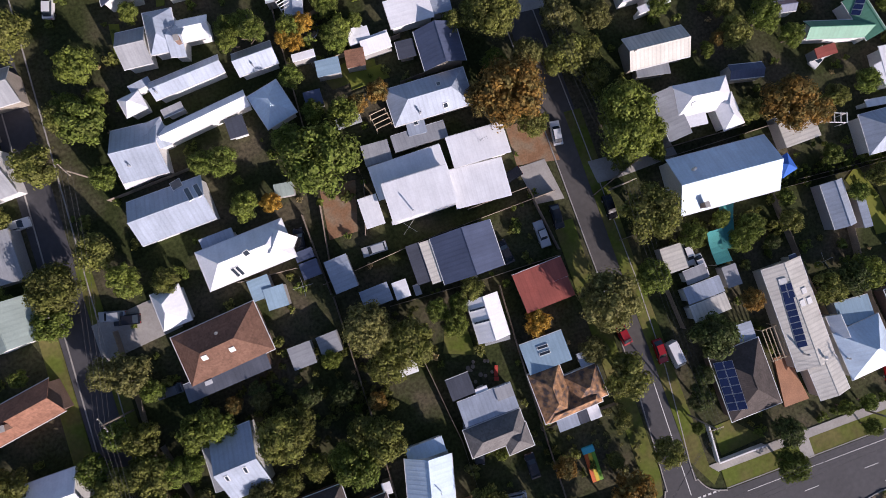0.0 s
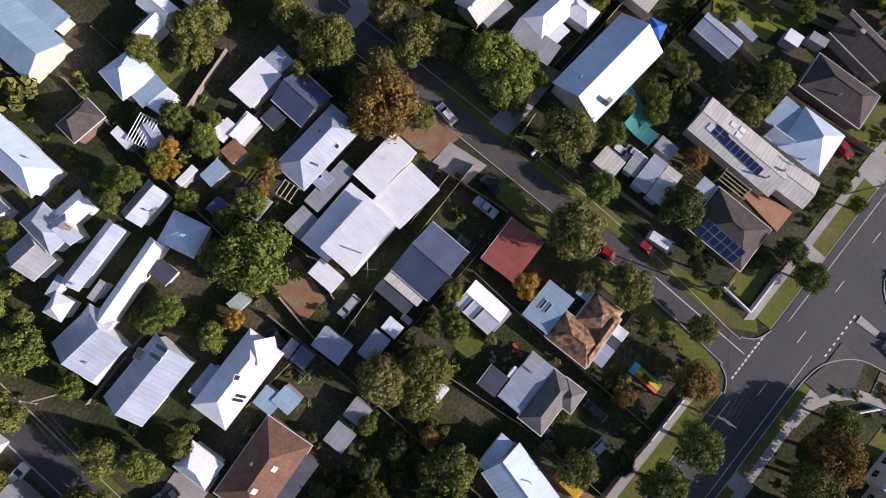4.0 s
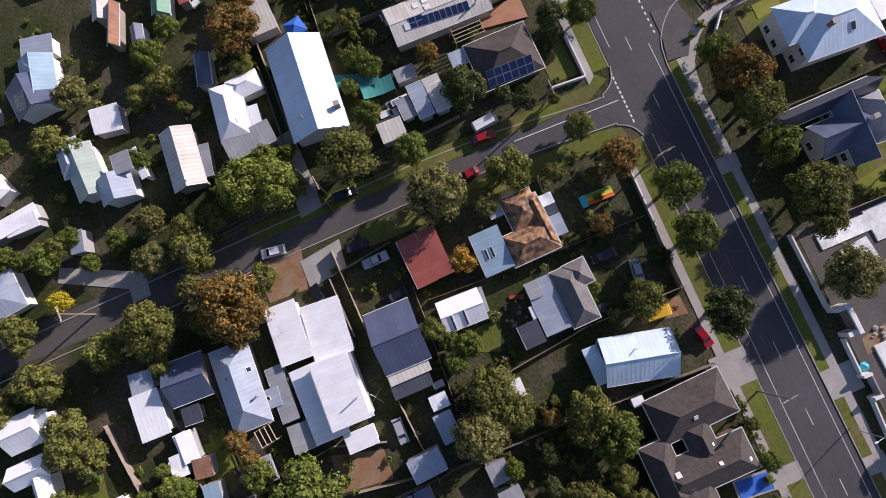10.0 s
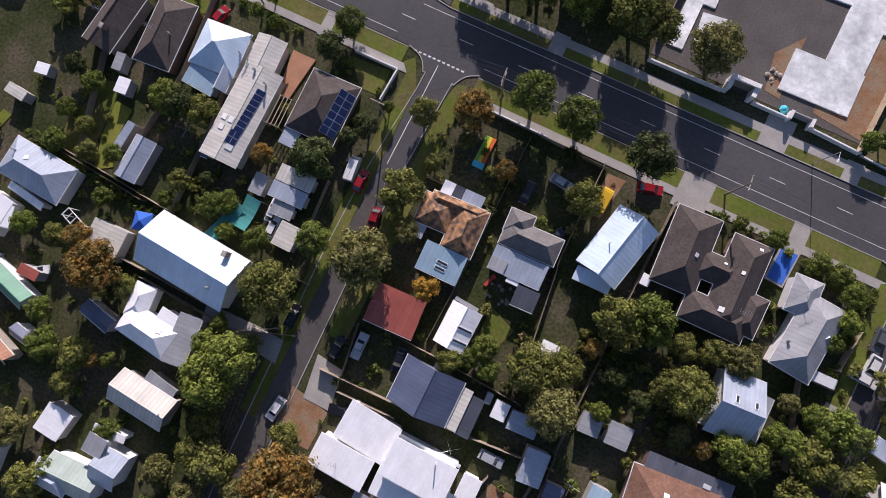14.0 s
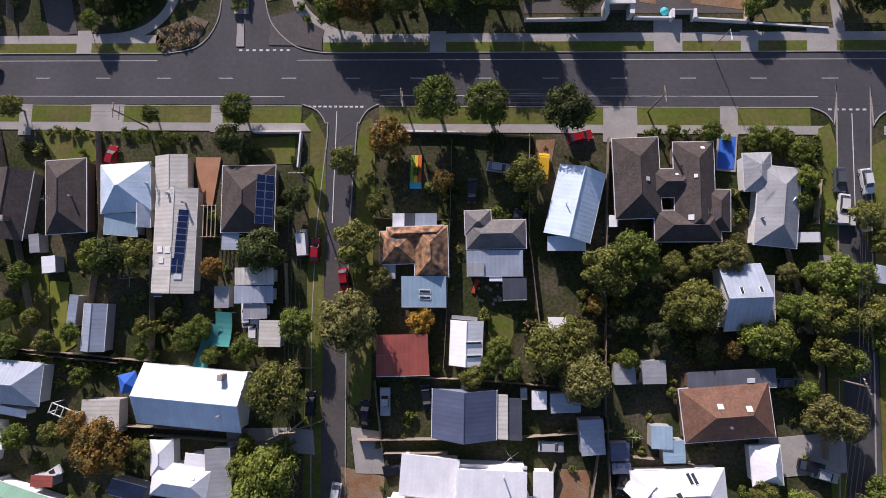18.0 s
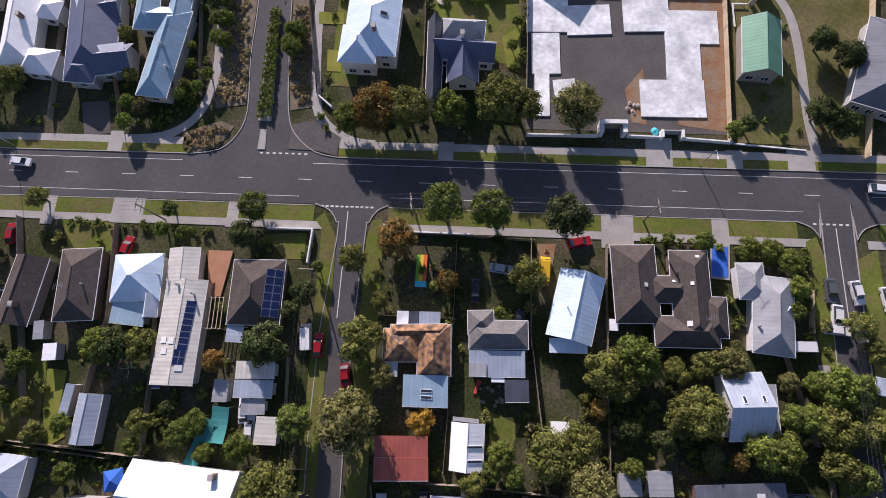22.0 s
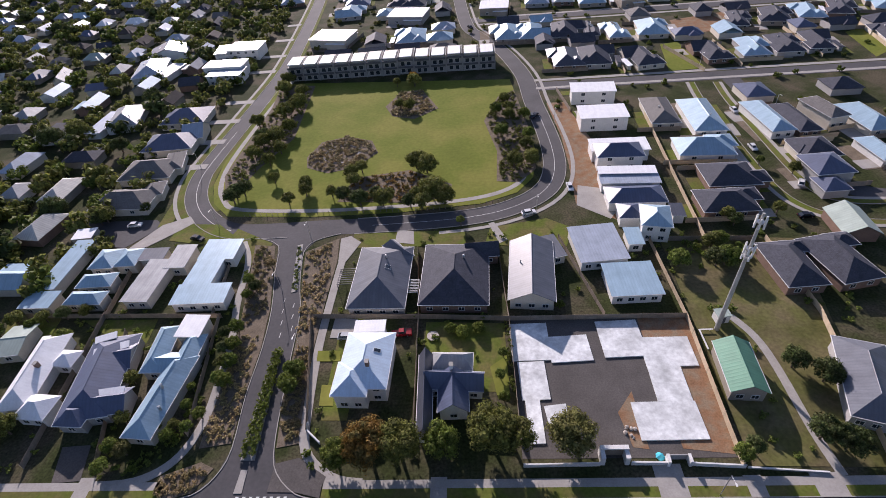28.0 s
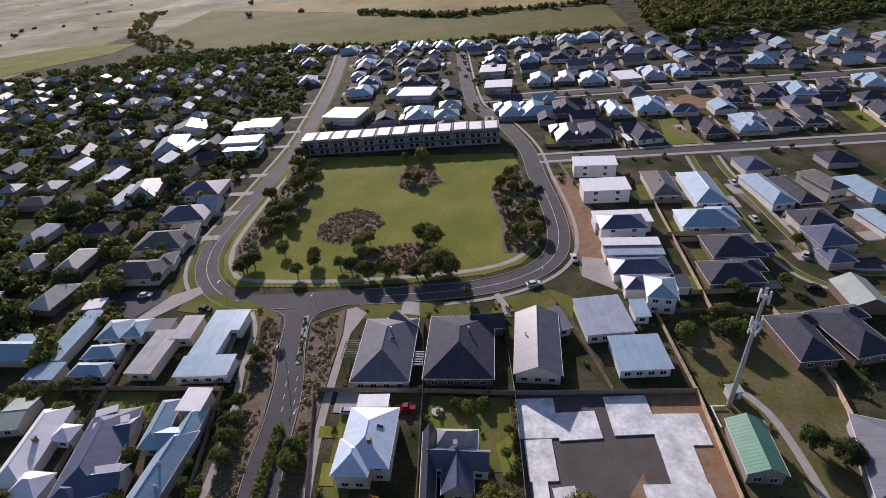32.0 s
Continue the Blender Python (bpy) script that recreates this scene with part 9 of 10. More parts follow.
tree(-42.24, -90.98, 2.60, "g")
tree(-33.94, -58.15, 2.07, "g")
tree(-49.37, -91.90, 2.63, "g")
tree(-38.78, -93.46, 2.96, "g")
tree(-15.73, -87.17, 3.00, "g")
tree(-57.21, -58.65, 3.69, "e")
tree(-54.57, -54.98, 2.72, "b")
tree(-60.42, -72.04, 2.67, "g")
tree(-59.80, -67.63, 2.19, "g")
tree(-48.57, -44.78, 2.63, "g")
tree(-59.45, -41.48, 2.93, "e")
tree(-64.17, -52.23, 3.95, "p")
tree(-60.06, -36.16, 3.48, "e")
tree(-36.17, -52.68, 2.53, "g")
tree(-40.00, -74.34, 2.56, "b")
tree(-38.96, -69.94, 2.18, "g")
tree(-38.64, -62.76, 2.81, "e")
tree(-39.68, -60.32, 2.36, "g")
tree(-24.97, -73.30, 2.78, "e")
tree(-54.75, -34.53, 1.62, "b")
tree(-17.97, -73.30, 3.57, "e")
tree(-17.16, -81.88, 3.34, "e")
tree(-16.67, -52.23, 4.01, "e")
tree(-13.10, -37.59, 3.81, "r")
tree(-5.60, -70.96, 3.76, "e")
tree(7.49, -60.86, 2.53, "g")
tree(8.23, -56.00, 2.34, "g")
tree(3.51, -57.25, 1.62, "b")
tree(14.52, -56.50, 2.04, "o")
tree(-2.61, -67.35, 3.67, "e")
tree(2.89, -73.93, 3.37, "e")
tree(43.98, -75.81, 3.47, "o")
tree(21.67, -93.84, 3.49, "e")
tree(53.73, -54.45, 3.39, "e")
tree(52.71, -56.30, 2.85, "g")
tree(-103.15, 59.90, 2.75, "e")
tree(-27.87, 57.33, 3.93, "b")
tree(-21.95, 58.90, 5.77, "r", 9.5)
tree(-16.12, 58.93, 5.12, "e", 9.0)
tree(-8.24, 59.88, 4.34, "g")
tree(1.13, 61.07, 5.72, "e", 10.0)
tree(5.59, 59.78, 4.40, "e", 9.0)
tree(16.19, 60.41, 5.61, "p", 9.0)
tree(68.41, 73.36, 3.77, "d")
tree(64.83, 58.94, 3.83, "d")
tree(80.07, 58.88, 3.83, "o")
tree(45.90, 57.47, 2.18, "g")
tree(-58.95, 90.98, 2.37, "g", 4.2)
tree(-58.01, 85.71, 2.39, "b", 4.2)
tree(-57.21, 80.83, 2.40, "g", 4.2)
tree(-56.59, 75.47, 2.40, "b", 4.2)
tree(-41.07, 78.31, 2.66, "g", 4.2)
tree(-42.11, 74.66, 2.64, "b", 4.2)
tree(51.00, 108.65, 3.38, "g")
tree(62.68, 108.71, 3.82, "g")
tree(63.75, 116.30, 2.70, "g")
tree(71.14, 124.44, 2.33, "d")
tree(-58.73, 67.40, 1.79, "b")
tree(-60.32, 64.40, 1.69, "g")
tree(-63.66, 62.64, 1.78, "g")
tree(-73.93, 56.03, 2.14, "g")
tree(-121.21, 91.49, 2.74, "g")
tree(-101.92, 88.76, 2.72, "b")
tree(-112.61, 93.27, 2.33, "g")
tree(-91.95, 87.09, 1.75, "e")
tree(-77.95, 76.44, 2.17, "e")
tree(-75.09, 66.63, 1.97, "e")
tree(-74.50, 60.51, 1.96, "g")
tree(-27.29, 143.69, 2.82, "e")
tree(-4.25, 88.07, 2.01, "b", 2.2)
tree(-0.40, 89.04, 2.00, "b", 2.2)
tree(-6.83, 89.29, 1.82, "g", 2.2)
tree(3.80, 75.75, 1.48, "g", 3.0)
tree(4.32, 70.20, 1.49, "g", 3.0)
tree(4.75, 81.45, 1.37, "g", 3.0)
tree(-61.33, 107.62, 1.91, "g")
tree(-58.54, 104.54, 2.11, "d")
tree(-59.91, 101.95, 1.73, "g")
tree(-56.91, 113.70, 1.73, "t")
tree(19.40, 96.05, 1.44, "g", 2.0)
tree(-120.27, 137.97, 2.76, "d")
tree(-38.71, 161.82, 2.96, "e")
tree(-4.56, 129.37, 1.60, "g", 4.0)
tree(-79.25, 146.73, 3.72, "d")
tree(-76.99, 150.83, 3.74, "d")
tree(-78.40, 209.15, 4.76, "e")
tree(-74.02, 216.93, 4.76, "e")
tree(-86.10, 244.77, 4.30, "e")
tree(-80.20, 182.95, 4.11, "e")
tree(-75.74, 186.75, 4.74, "e")
tree(-74.04, 170.14, 3.18, "e")
tree(-87.32, 201.19, 3.82, "e")
tree(-55.47, 148.92, 2.84, "e")
tree(-60.11, 144.37, 2.83, "e")
tree(-15.93, 159.78, 4.66, "e")
tree(-19.88, 163.12, 4.67, "e")
tree(-13.64, 145.03, 5.13, "e")
tree(-40.03, 153.63, 3.25, "e")
tree(-42.37, 145.35, 3.33, "d")
tree(-36.29, 142.24, 3.92, "d")
tree(-29.00, 141.42, 3.72, "e")
tree(-20.11, 139.75, 3.21, "d")
tree(-9.64, 141.29, 4.21, "e")
tree(-16.51, 139.19, 3.71, "e")
tree(14.14, 197.43, 2.93, "e", 4.5)
tree(13.88, 213.57, 2.84, "e", 4.0)
tree(20.31, 196.94, 2.93, "b", 4.5)
tree(18.77, 173.20, 3.12, "e", 4.8)
tree(10.41, 182.50, 3.23, "g")
tree(13.59, 161.02, 3.72, "e")
tree(19.39, 161.74, 3.11, "e")
tree(-25.99, 208.62, 3.29, "e")
tree(-26.21, 238.04, 3.29, "o")
tree(-75.94, 230.28, 3.82, "e")
tree(9.56, 201.27, 3.24, "g")
tree(-29.68, 210.89, 2.88, "e")
tree(-68.74, 158.07, 2.34, "e")
# planting beside the entry road and in the park
tree(-61.18, 89.24, 1.90, "d")
tree(-59.96, 84.63, 1.90, "d")
tree(-59.14, 80.43, 1.80, "e")
tree(-57.98, 76.10, 2.00, "g")
tree(-63.32, 74.14, 1.20, "b")
tree(-62.58, 69.69, 1.50, "g")
tree(-63.23, 64.82, 1.60, "e")
tree(-66.73, 64.88, 1.40, "e")
tree(-82.51, 76.71, 1.60, "d")
tree(-78.64, 70.54, 1.70, "d")
tree(-71.47, 59.69, 2.00, "p")
tree(-99.57, 64.63, 3.60, "e")
tree(-111.80, 96.19, 2.20, "e")
tree(-106.84, 96.99, 2.40, "d")
tree(-101.07, 97.76, 2.20, "e")
tree(-119.14, 95.48, 2.60, "e")
tree(-42.18, 78.04, 2.20, "g")
tree(-41.37, 73.43, 2.40, "g")
tree(64.04, 76.89, 3.40, "d")
tree(61.39, 61.02, 3.60, "d")
tree(48.53, 58.65, 2.20, "d")
tree(-74.67, 214.95, 4.40, "e")
tree(-84.86, 233.59, 4.60, "e")
tree(-73.03, 195.02, 4.00, "e")
tree(-81.79, 188.39, 3.80, "d")
tree(-80.86, 175.02, 3.60, "e")
tree(-72.04, 178.30, 3.40, "e")
tree(-56.03, 152.53, 3.20, "e")
tree(-79.03, 148.74, 3.60, "d")
tree(-41.56, 158.23, 3.40, "e")
tree(-25.30, 233.95, 4.00, "e")
tree(-33.31, 234.37, 2.40, "e")
tree(19.58, 163.23, 3.20, "e")
tree(20.33, 179.48, 3.00, "g")
tree(14.75, 201.81, 3.00, "e")
tree(-46.39, 147.40, 2.60, "e")
tree(-31.02, 144.48, 3.20, "d")
tree(-18.16, 143.39, 3.20, "e")
tree(-119.02, 139.27, 4.20, "e")
tree(-107.49, 143.48, 2.20, "d")
tree(-172.86, 195.37, 6.00, "d")
tree(-165.90, 202.09, 5.20, "e")
tree(-205.03, 214.34, 4.20, "e")
tree(-138.65, 186.15, 4.40, "d")
tree(-148.68, 182.26, 3.60, "e")
tree(-139.14, 144.15, 5.00, "d")
tree(-134.75, 166.36, 3.80, "e")
tree(-147.90, 233.44, 4.80, "d")
tree(-176.10, 251.32, 5.00, "e")
tree(69.87, 126.96, 2.60, "e")
tree(61.37, 114.90, 3.20, "e")
tree(60.26, 108.35, 3.40, "d")
tree(84.57, 128.89, 2.20, "e")
tree(98.13, 148.56, 2.40, "e")
tree(102.96, 151.43, 2.00, "r")
tree(90.60, 154.41, 1.60, "g")


# ---- planting ----
hedge = crown_shape(random.Random(3), 6, 110, 0.16, 0.9, fine=False)
for row_at, count in ((0, 21), (1, 21)):
    s = Shape()
    for k in range(count):
        y = 58.90 + k * 1.24 + 0.5 * row_at
        x = -46.19 - 0.045 * k + 0.7 * (row_at - 0.5) * (2.4 - k * 0.06)
        c, q, o, r = math.cos(k * 1.7), math.sin(k * 1.7), len(s.v), 0.88 + 0.1 * (k % 3)
        s.v += [(x + (p[0] * c - p[1] * q) * r, y + (p[0] * q + p[1] * c) * r, max(0.75 + p[2] * r, 0.12)) for p in hedge.v]
        s.f += [tuple(i + o for i in f) for f in hedge.f]
        s.uv += hedge.uv
    tagged(new("median_hedge", s.mesh("median_hedge", LEAF["b"])), "row of rounded bright green bushes along the median", "hedge", kind="stuff")
shrubs("median_plants", "low green planting on the median", [(-49.26, 104.89), (-51.87, 122.95), (-51.03, 122.97), (-47.82, 104.92)], "g", 3.0, 0.6, 4, 0.2)
shrubs("tussock_bed", "dry tufted grasses in a mulched bed", [(-62.22, 51.19), (-61.90, 55.06), (-55.33, 57.51), (-52.98, 56.48), (-55.15, 52.40), (-59.87, 50.99)], "t", 3.0, 0.8, 5, 0.2)
shrubs("tussock_bed", "dry tufted grasses beside the entry road", [(-56.85, 61.82), (-57.65, 75.26), (-58.68, 89.51), (-53.72, 89.56), (-52.11, 75.25), (-51.31, 62.82)], "t", 2.2, 0.8, 6, 0.22)
shrubs("tussock_bed", "dry tufted grasses beside the entry road", [(-58.97, 91.47), (-62.86, 111.70), (-64.31, 123.46), (-60.18, 122.67), (-57.15, 111.89), (-54.09, 98.28)], "t", 1.8, 0.9, 7, 0.24)
shrubs("tussock_bed", "dry tufted grasses beside the entry road", [(-40.99, 61.66), (-42.33, 70.92), (-43.37, 85.54), (-39.51, 85.51), (-38.61, 70.80), (-37.15, 62.59)], "t", 2.5, 0.9, 8, 0.22)
shrubs("tussock_bed", "dry tufted grasses beside the entry road", [(-44.07, 89.63), (-46.88, 107.68), (-48.66, 119.39), (-42.43, 124.09), (-40.49, 110.50), (-39.81, 91.66)], "t", 1.5, 0.9, 9, 0.24)
shrubs("garden_shrubs", "dark green shrubs along the path", [(-74.99, 55.11), (-67.56, 55.66), (-62.12, 60.28), (-59.58, 66.98), (-60.36, 75.25), (-62.87, 75.23), (-63.30, 64.91), (-69.60, 58.71)], "g", 1.4, 1.1, 10, 0.26)
shrubs("park_shrubs", "dry brown shrubs in the park bed", [(-60.95, 174.25), (-57.06, 184.42), (-48.66, 188.69), (-39.44, 183.68), (-35.47, 175.43), (-41.95, 166.59), (-51.40, 163.79), (-59.05, 168.04)], "t", 1.9, 1.1, 11, 0.4)
shrubs("park_shrubs", "dry brown shrubs in the park bed", [(-35.53, 214.15), (-31.08, 227.16), (-21.72, 228.51), (-14.84, 209.77), (-23.34, 202.17), (-32.62, 205.77)], "t", 1.6, 1.3, 12, 0.42)
shrubs("park_shrubs", "dry brown shrubs in the park bed", [(-43.41, 145.84), (-40.06, 157.58), (-22.12, 161.12), (-8.53, 152.00), (-9.63, 145.30), (-23.37, 143.72)], "r", 1.1, 1.3, 13, 0.42)
shrubs("park_shrubs", "green and brown shrubs along the park edge", [(5.64, 195.75), (11.16, 216.48), (17.89, 221.24), (20.77, 185.35), (20.21, 159.86), (14.47, 152.26), (8.24, 153.42), (9.44, 171.90)], "e", 1.1, 1.5, 14, 0.42)
shrubs("park_shrubs", "green and brown shrubs along the park edge", [(-81.33, 148.21), (-87.57, 163.75), (-87.18, 182.47), (-86.75, 220.39), (-89.30, 242.51), (-74.09, 239.66), (-71.26, 190.22), (-77.93, 168.61)], "e", 0.8, 1.5, 15, 0.42)
shrubs("corner_hedge", "bright green clipped hedge round the corner garden", [(43.84, 33.88), (46.07, 35.39), (57.97, 34.87), (57.97, 32.24), (56.50, 15.20), (55.04, 15.23), (55.21, 31.28), (48.83, 32.32)], "b", 2.0, 1.6, 16, 0.3)
shrubs("front_hedge", "green shrubs along the front boundary", [(-82.68, 34.48), (-82.79, 35.81), (-52.37, 35.14), (-52.44, 33.51)], "g", 1.6, 1.3, 17, 0.28)
shrubs("front_hedge", "green shrubs along the front boundary", [(27.86, 34.60), (27.78, 36.12), (42.44, 36.08), (42.49, 34.11)], "g", 2.0, 1.4, 18, 0.28)
shrubs("boundary_shrubs", "scrubby green shrubs along the back fences", [(-89.89, -5.08), (-61.06, -7.30), (-60.57, -10.04), (-89.74, -7.64)], "g", 1.6, 1.8, 19, 0.34)
shrubs("boundary_shrubs", "scrubby green shrubs along the back fences", [(-57.81, 1.61), (-35.33, -2.36), (-35.27, -6.61), (-57.38, -4.49)], "e", 1.0, 1.8, 20, 0.34)
shrubs("boundary_shrubs", "scrubby green shrubs along the back fences", [(6.76, 1.26), (20.41, 8.10), (46.92, 11.32), (48.73, -3.41), (21.61, -6.16), (9.00, -7.72)], "e", 0.7, 2.0, 21, 0.4)
shrubs("boundary_shrubs", "scrubby green shrubs along the back fences", [(-8.09, -24.56), (3.12, -27.33), (3.14, -29.37), (-7.91, -27.76)], "g", 1.2, 1.2, 22, 0.3)
shrubs("boundary_shrubs", "mixed shrubs between the back gardens", [(3.62, -55.02), (9.00, -47.75), (13.08, -55.73), (10.56, -66.47), (5.09, -65.24)], "g", 0.7, 1.8, 23, 0.4)
shrubs("lot_shrubs", "green shrubs along the back fence", [(50.72, 112.84), (52.82, 118.56), (76.17, 115.00), (73.97, 109.29)], "g", 0.8, 2.0, 24, 0.4)
shrubs("fence_shrubs", "round green shrubs along the fence", [(5.37, 72.32), (5.80, 91.29), (7.02, 91.26), (6.59, 72.33)], "b", 1.4, 1.2, 25, 0.26)
shrubs("play_garden", "tangled garden planting round the play area", [(-21.11, 18.89), (-20.87, 33.00), (-13.68, 34.03), (-13.63, 20.97)], "p", 0.6, 1.0, 26, 0.3)
shrubs("play_garden", "tangled garden planting round the play area", [(-10.42, 19.91), (-10.44, 31.04), (-3.96, 31.01), (-3.90, 19.77)], "e", 0.5, 1.0, 27, 0.3)


# ---- distant woods ----
def joined_crowns(name, label, spots, hue, seed, category="woods"):
    rng = random.Random(seed)
    base = [crown_shape(random.Random(seed + k), 6, 95, 0.21, fine=False) for k in range(3)]
    s = Shape()
    for k, (x, y, r, h) in enumerate(spots):
        b = base[k % 3]
        c, q = math.cos(k * 2.4), math.sin(k * 2.4)
        o = len(s.v)
        s.v += [(x + (p[0] * c - p[1] * q) * r, y + (p[0] * q + p[1] * c) * r, h - r * 0.75 + p[2] * r) for p in b.v]
        s.f += [tuple(i + o for i in f) for f in b.f]
        s.uv += b.uv
        s.tube((x, y, -0.1), (x, y, h - r * 0.6), r * 0.07, sides=5)
    ob = new(name, s.mesh(name, LEAF[hue]))
    return tagged(ob, label, category, kind="stuff")


def scatter(outline, step, r0, r1, seed, jitter=0.45, keep=1.0):
    rng = random.Random(seed)
    xs, ys = [p[0] for p in outline], [p[1] for p in outline]
    spots = []
    y = min(ys)
    while y < max(ys):
        x = min(xs)
        while x < max(xs):
            a, b = x + rng.uniform(-jitter, jitter) * step, y + rng.uniform(-jitter, jitter) * step
            hit = False
            for (ax, ay), (bx, by) in zip(outline, outline[1:] + outline[:1]):
                if (ay > b) != (by > b) and a < (bx - ax) * (b - ay) / (by - ay) + ax:
                    hit = not hit
            if hit and rng.random() < keep:
                r = rng.uniform(r0, r1)
                spots.append((a, b, r, r * rng.uniform(1.1, 1.45)))
            x += step
        y += step
    return spots


joined_crowns("plantation", "dense plantation of olive-green trees", scatter([(150.00, 455.00), (178.00, 470.00), (320.00, 500.00), (372.00, 520.00), (400.00, 575.00), (430.00, 700.00), (300.00, 760.00), (215.00, 740.00), (180.00, 640.00)], 11, 5.5, 7.5, 41), "e", 41)
joined_crowns("plantation_edge", "dark windbreak trees round the plantation", scatter([(130.00, 425.00), (180.01, 411.99), (330.00, 478.00), (385.00, 500.00), (410.00, 565.00), (450.00, 720.00), (440.00, 730.00), (395.00, 590.00), (370.00, 515.00), (320.00, 495.00), (180.00, 440.00)], 7.5, 4, 6, 42), "d", 42)
joined_crowns("windbreak", "olive windbreak trees across the pasture", scatter([(-150.00, 722.00), (-140.00, 735.00), (-30.00, 660.00), (60.00, 655.00), (150.00, 665.00), (150.00, 645.00), (60.00, 638.00), (-30.00, 640.00)], 8, 4, 6.5, 43, keep=0.8), "e", 43)
joined_crowns("field_trees", "scattered dark trees in the far pasture", scatter([(-320.00, 700.00), (-100.00, 840.00), (160.00, 780.00), (250.00, 900.00), (-50.00, 1050.00), (-380.00, 950.00)], 60, 5, 9, 44, keep=0.3), "e", 44)
joined_crowns("town_edge_trees", "dark trees along the edge of the town", scatter([(-320.00, 540.00), (-200.00, 548.00), (-60.00, 500.00), (140.00, 496.00), (140.00, 488.00), (-60.00, 490.00), (-190.00, 525.00), (-320.00, 500.00)], 7, 3, 5, 45), "e", 45)
joined_crowns("heath_trees", "dark scrub rows on the far heath", scatter([(-330.00, 560.00), (-300.00, 590.00), (-430.00, 720.00), (-520.00, 950.00), (-560.00, 940.00), (-460.00, 720.00), (-400.00, 640.00)], 10, 2.5, 5, 46, keep=0.7), "e", 46)
joined_crowns("heath_scrub", "low scrub on the far heath", scatter([(-480.00, 680.00), (-500.00, 1000.00), (-900.00, 1500.00), (-1500.00, 1300.00), (-900.00, 700.00), (-620.00, 620.00)], 40, 2.5, 6, 47, keep=0.12), "p", 47)
joined_crowns("far_woods", "far dark woods", scatter([(300.00, 900.00), (560.00, 980.00), (700.00, 900.00), (900.00, 1300.00), (600.00, 1500.00), (300.00, 1200.00)], 30, 10, 16, 48, keep=0.8), "e", 48)

# ---- old town to the west: houses under trees ----
rng = random.Random(77)
taken = [(o.matrix_world.translation.x, o.matrix_world.translation.y) for o, _ in HOUSES]


def free(x, y, gap):
    return all(math.hypot(x - a, y - b) > gap for a, b in taken)


# mix leans to pale sheets, which puts distance haze into the roof colours
OLD_ROOFS = ("zinc", "grey", "steel", "white", "grey", "zinc", "brown", "slate", "pale", "ash", "zinc", "sage", "pale", "cream")


FAR_ROOFS = {}


def far_house(x, y, turn, roof, w, d, store=FAR_ROOFS):
    """A house far off in the old town, joined with the others of its roof colour."""
    roofs, walls = store.setdefault(roof, (Shape(), Shape()))
    at = wing_turn(("h", x, y, w, d, turn), 0, 0)
    for s, b in ((roofs, roof_shape(rng.choice("gh"), w, d, 2.9, rng.uniform(2.1, 2.9), at)), (roofs, roof_shape("h", d * 0.6, w * 0.55, 2.86, 1.3, wing_turn(("h", x + 2.0, y - 2.5, w, d, turn), 0, 0)))):
        o = len(s.v)
        s.v += b.v
        s.f += [tuple(i + o for i in f) for f in b.f]
        s.uv += b.uv
    walls.box(-w / 2 + 0.4, w / 2 - 0.4, -d / 2 + 0.4, d / 2 - 0.4, -0.02, 2.8, at, False)
    taken.append((x, y))


def old_house(x, y, turn):
    roof = rng.choice(OLD_ROOFS)
    w, d = rng.uniform(10, 16), rng.uniform(7, 10)
    look_word = {"zinc": "blue-grey sheet", "grey": "grey sheet", "white": "white sheet", "brown": "brown tiled", "slate": "dark tiled", "pale": "pale blue sheet", "terracotta": "terracotta tiled", "steel": "steel-blue sheet", "sage": "sage green sheet", "cream": "cream sheet", "ash": "ash-grey tiled", "graphite": "graphite sheet", "dark": "charcoal sheet"}[roof]
    if x < -215 or y > 290:
        return far_house(x, y, turn, roof, w * 0.84, d * 0.9)
    wings = [(rng.choice("gh"), x, y, w, d, turn, 3.0, rng.uniform(2.0, 2.7))]
    if rng.random() < 0.6:
        c, s = math.cos(radians(turn)), math.sin(radians(turn))
        wings.append(("f", x + (d * 0.5 + 1.8) * -s, y + (d * 0.5 + 1.8) * c, w * 0.6, 3.8, turn + 180, 2.5, 0.3))
    house("house", look_word + "-roofed old house half hidden by trees", roof, rng.choice(("white", "timber", "brick", "cream")), *wings, gutter=False)
    taken.append((x, y))


for row in range(16):
    for col in range(14):
        y = 112 + row * 23 + rng.uniform(-4, 4)
        x = -114 - col * 21.5 - row * 4 + rng.uniform(-5, 5)
        if free(x, y, 15.5) and x > -470 + row * 3:
            old_house(x, y, rng.choice((0, 90, 4, 86)) + rng.uniform(-6, 6))
for row in range(4):
    for col in range(5):
        x, y = -112 - col * 19 + rng.uniform(-3, 3), 24 - row * 26 + rng.uniform(-3, 3)
        if free(x, y, 16):
            old_house(x, y, 90 + rng.uniform(-5, 5))
for row in range(6):
    for col in range(3):
        x, y = 84 + col * 20 + rng.uniform(-3, 3), 24 - row * 21 + rng.uniform(-3, 3)
        if free(x, y, 17):
            old_house(x, y, rng.uniform(-5, 5))
for row in range(2):
    for col in range(10):
        x, y = -92 + col * 21 + rng.uniform(-3, 3), -90 - row * 30 + rng.uniform(-3, 3)
        if free(x, y, 15) and not (-36 < x < -14) and not (54 < x < 78):
            old_house(x, y, 90 + rng.uniform(-5, 5))
for row in range(4):
    for col in range(4):
        x, y = -63 - col * 16 + rng.uniform(-2, 2), -22 - row * 20 + rng.uniform(-3, 3)
        if free(x, y, 15):
            old_house(x, y, rng.choice((0, 90)) + rng.uniform(-5, 5))
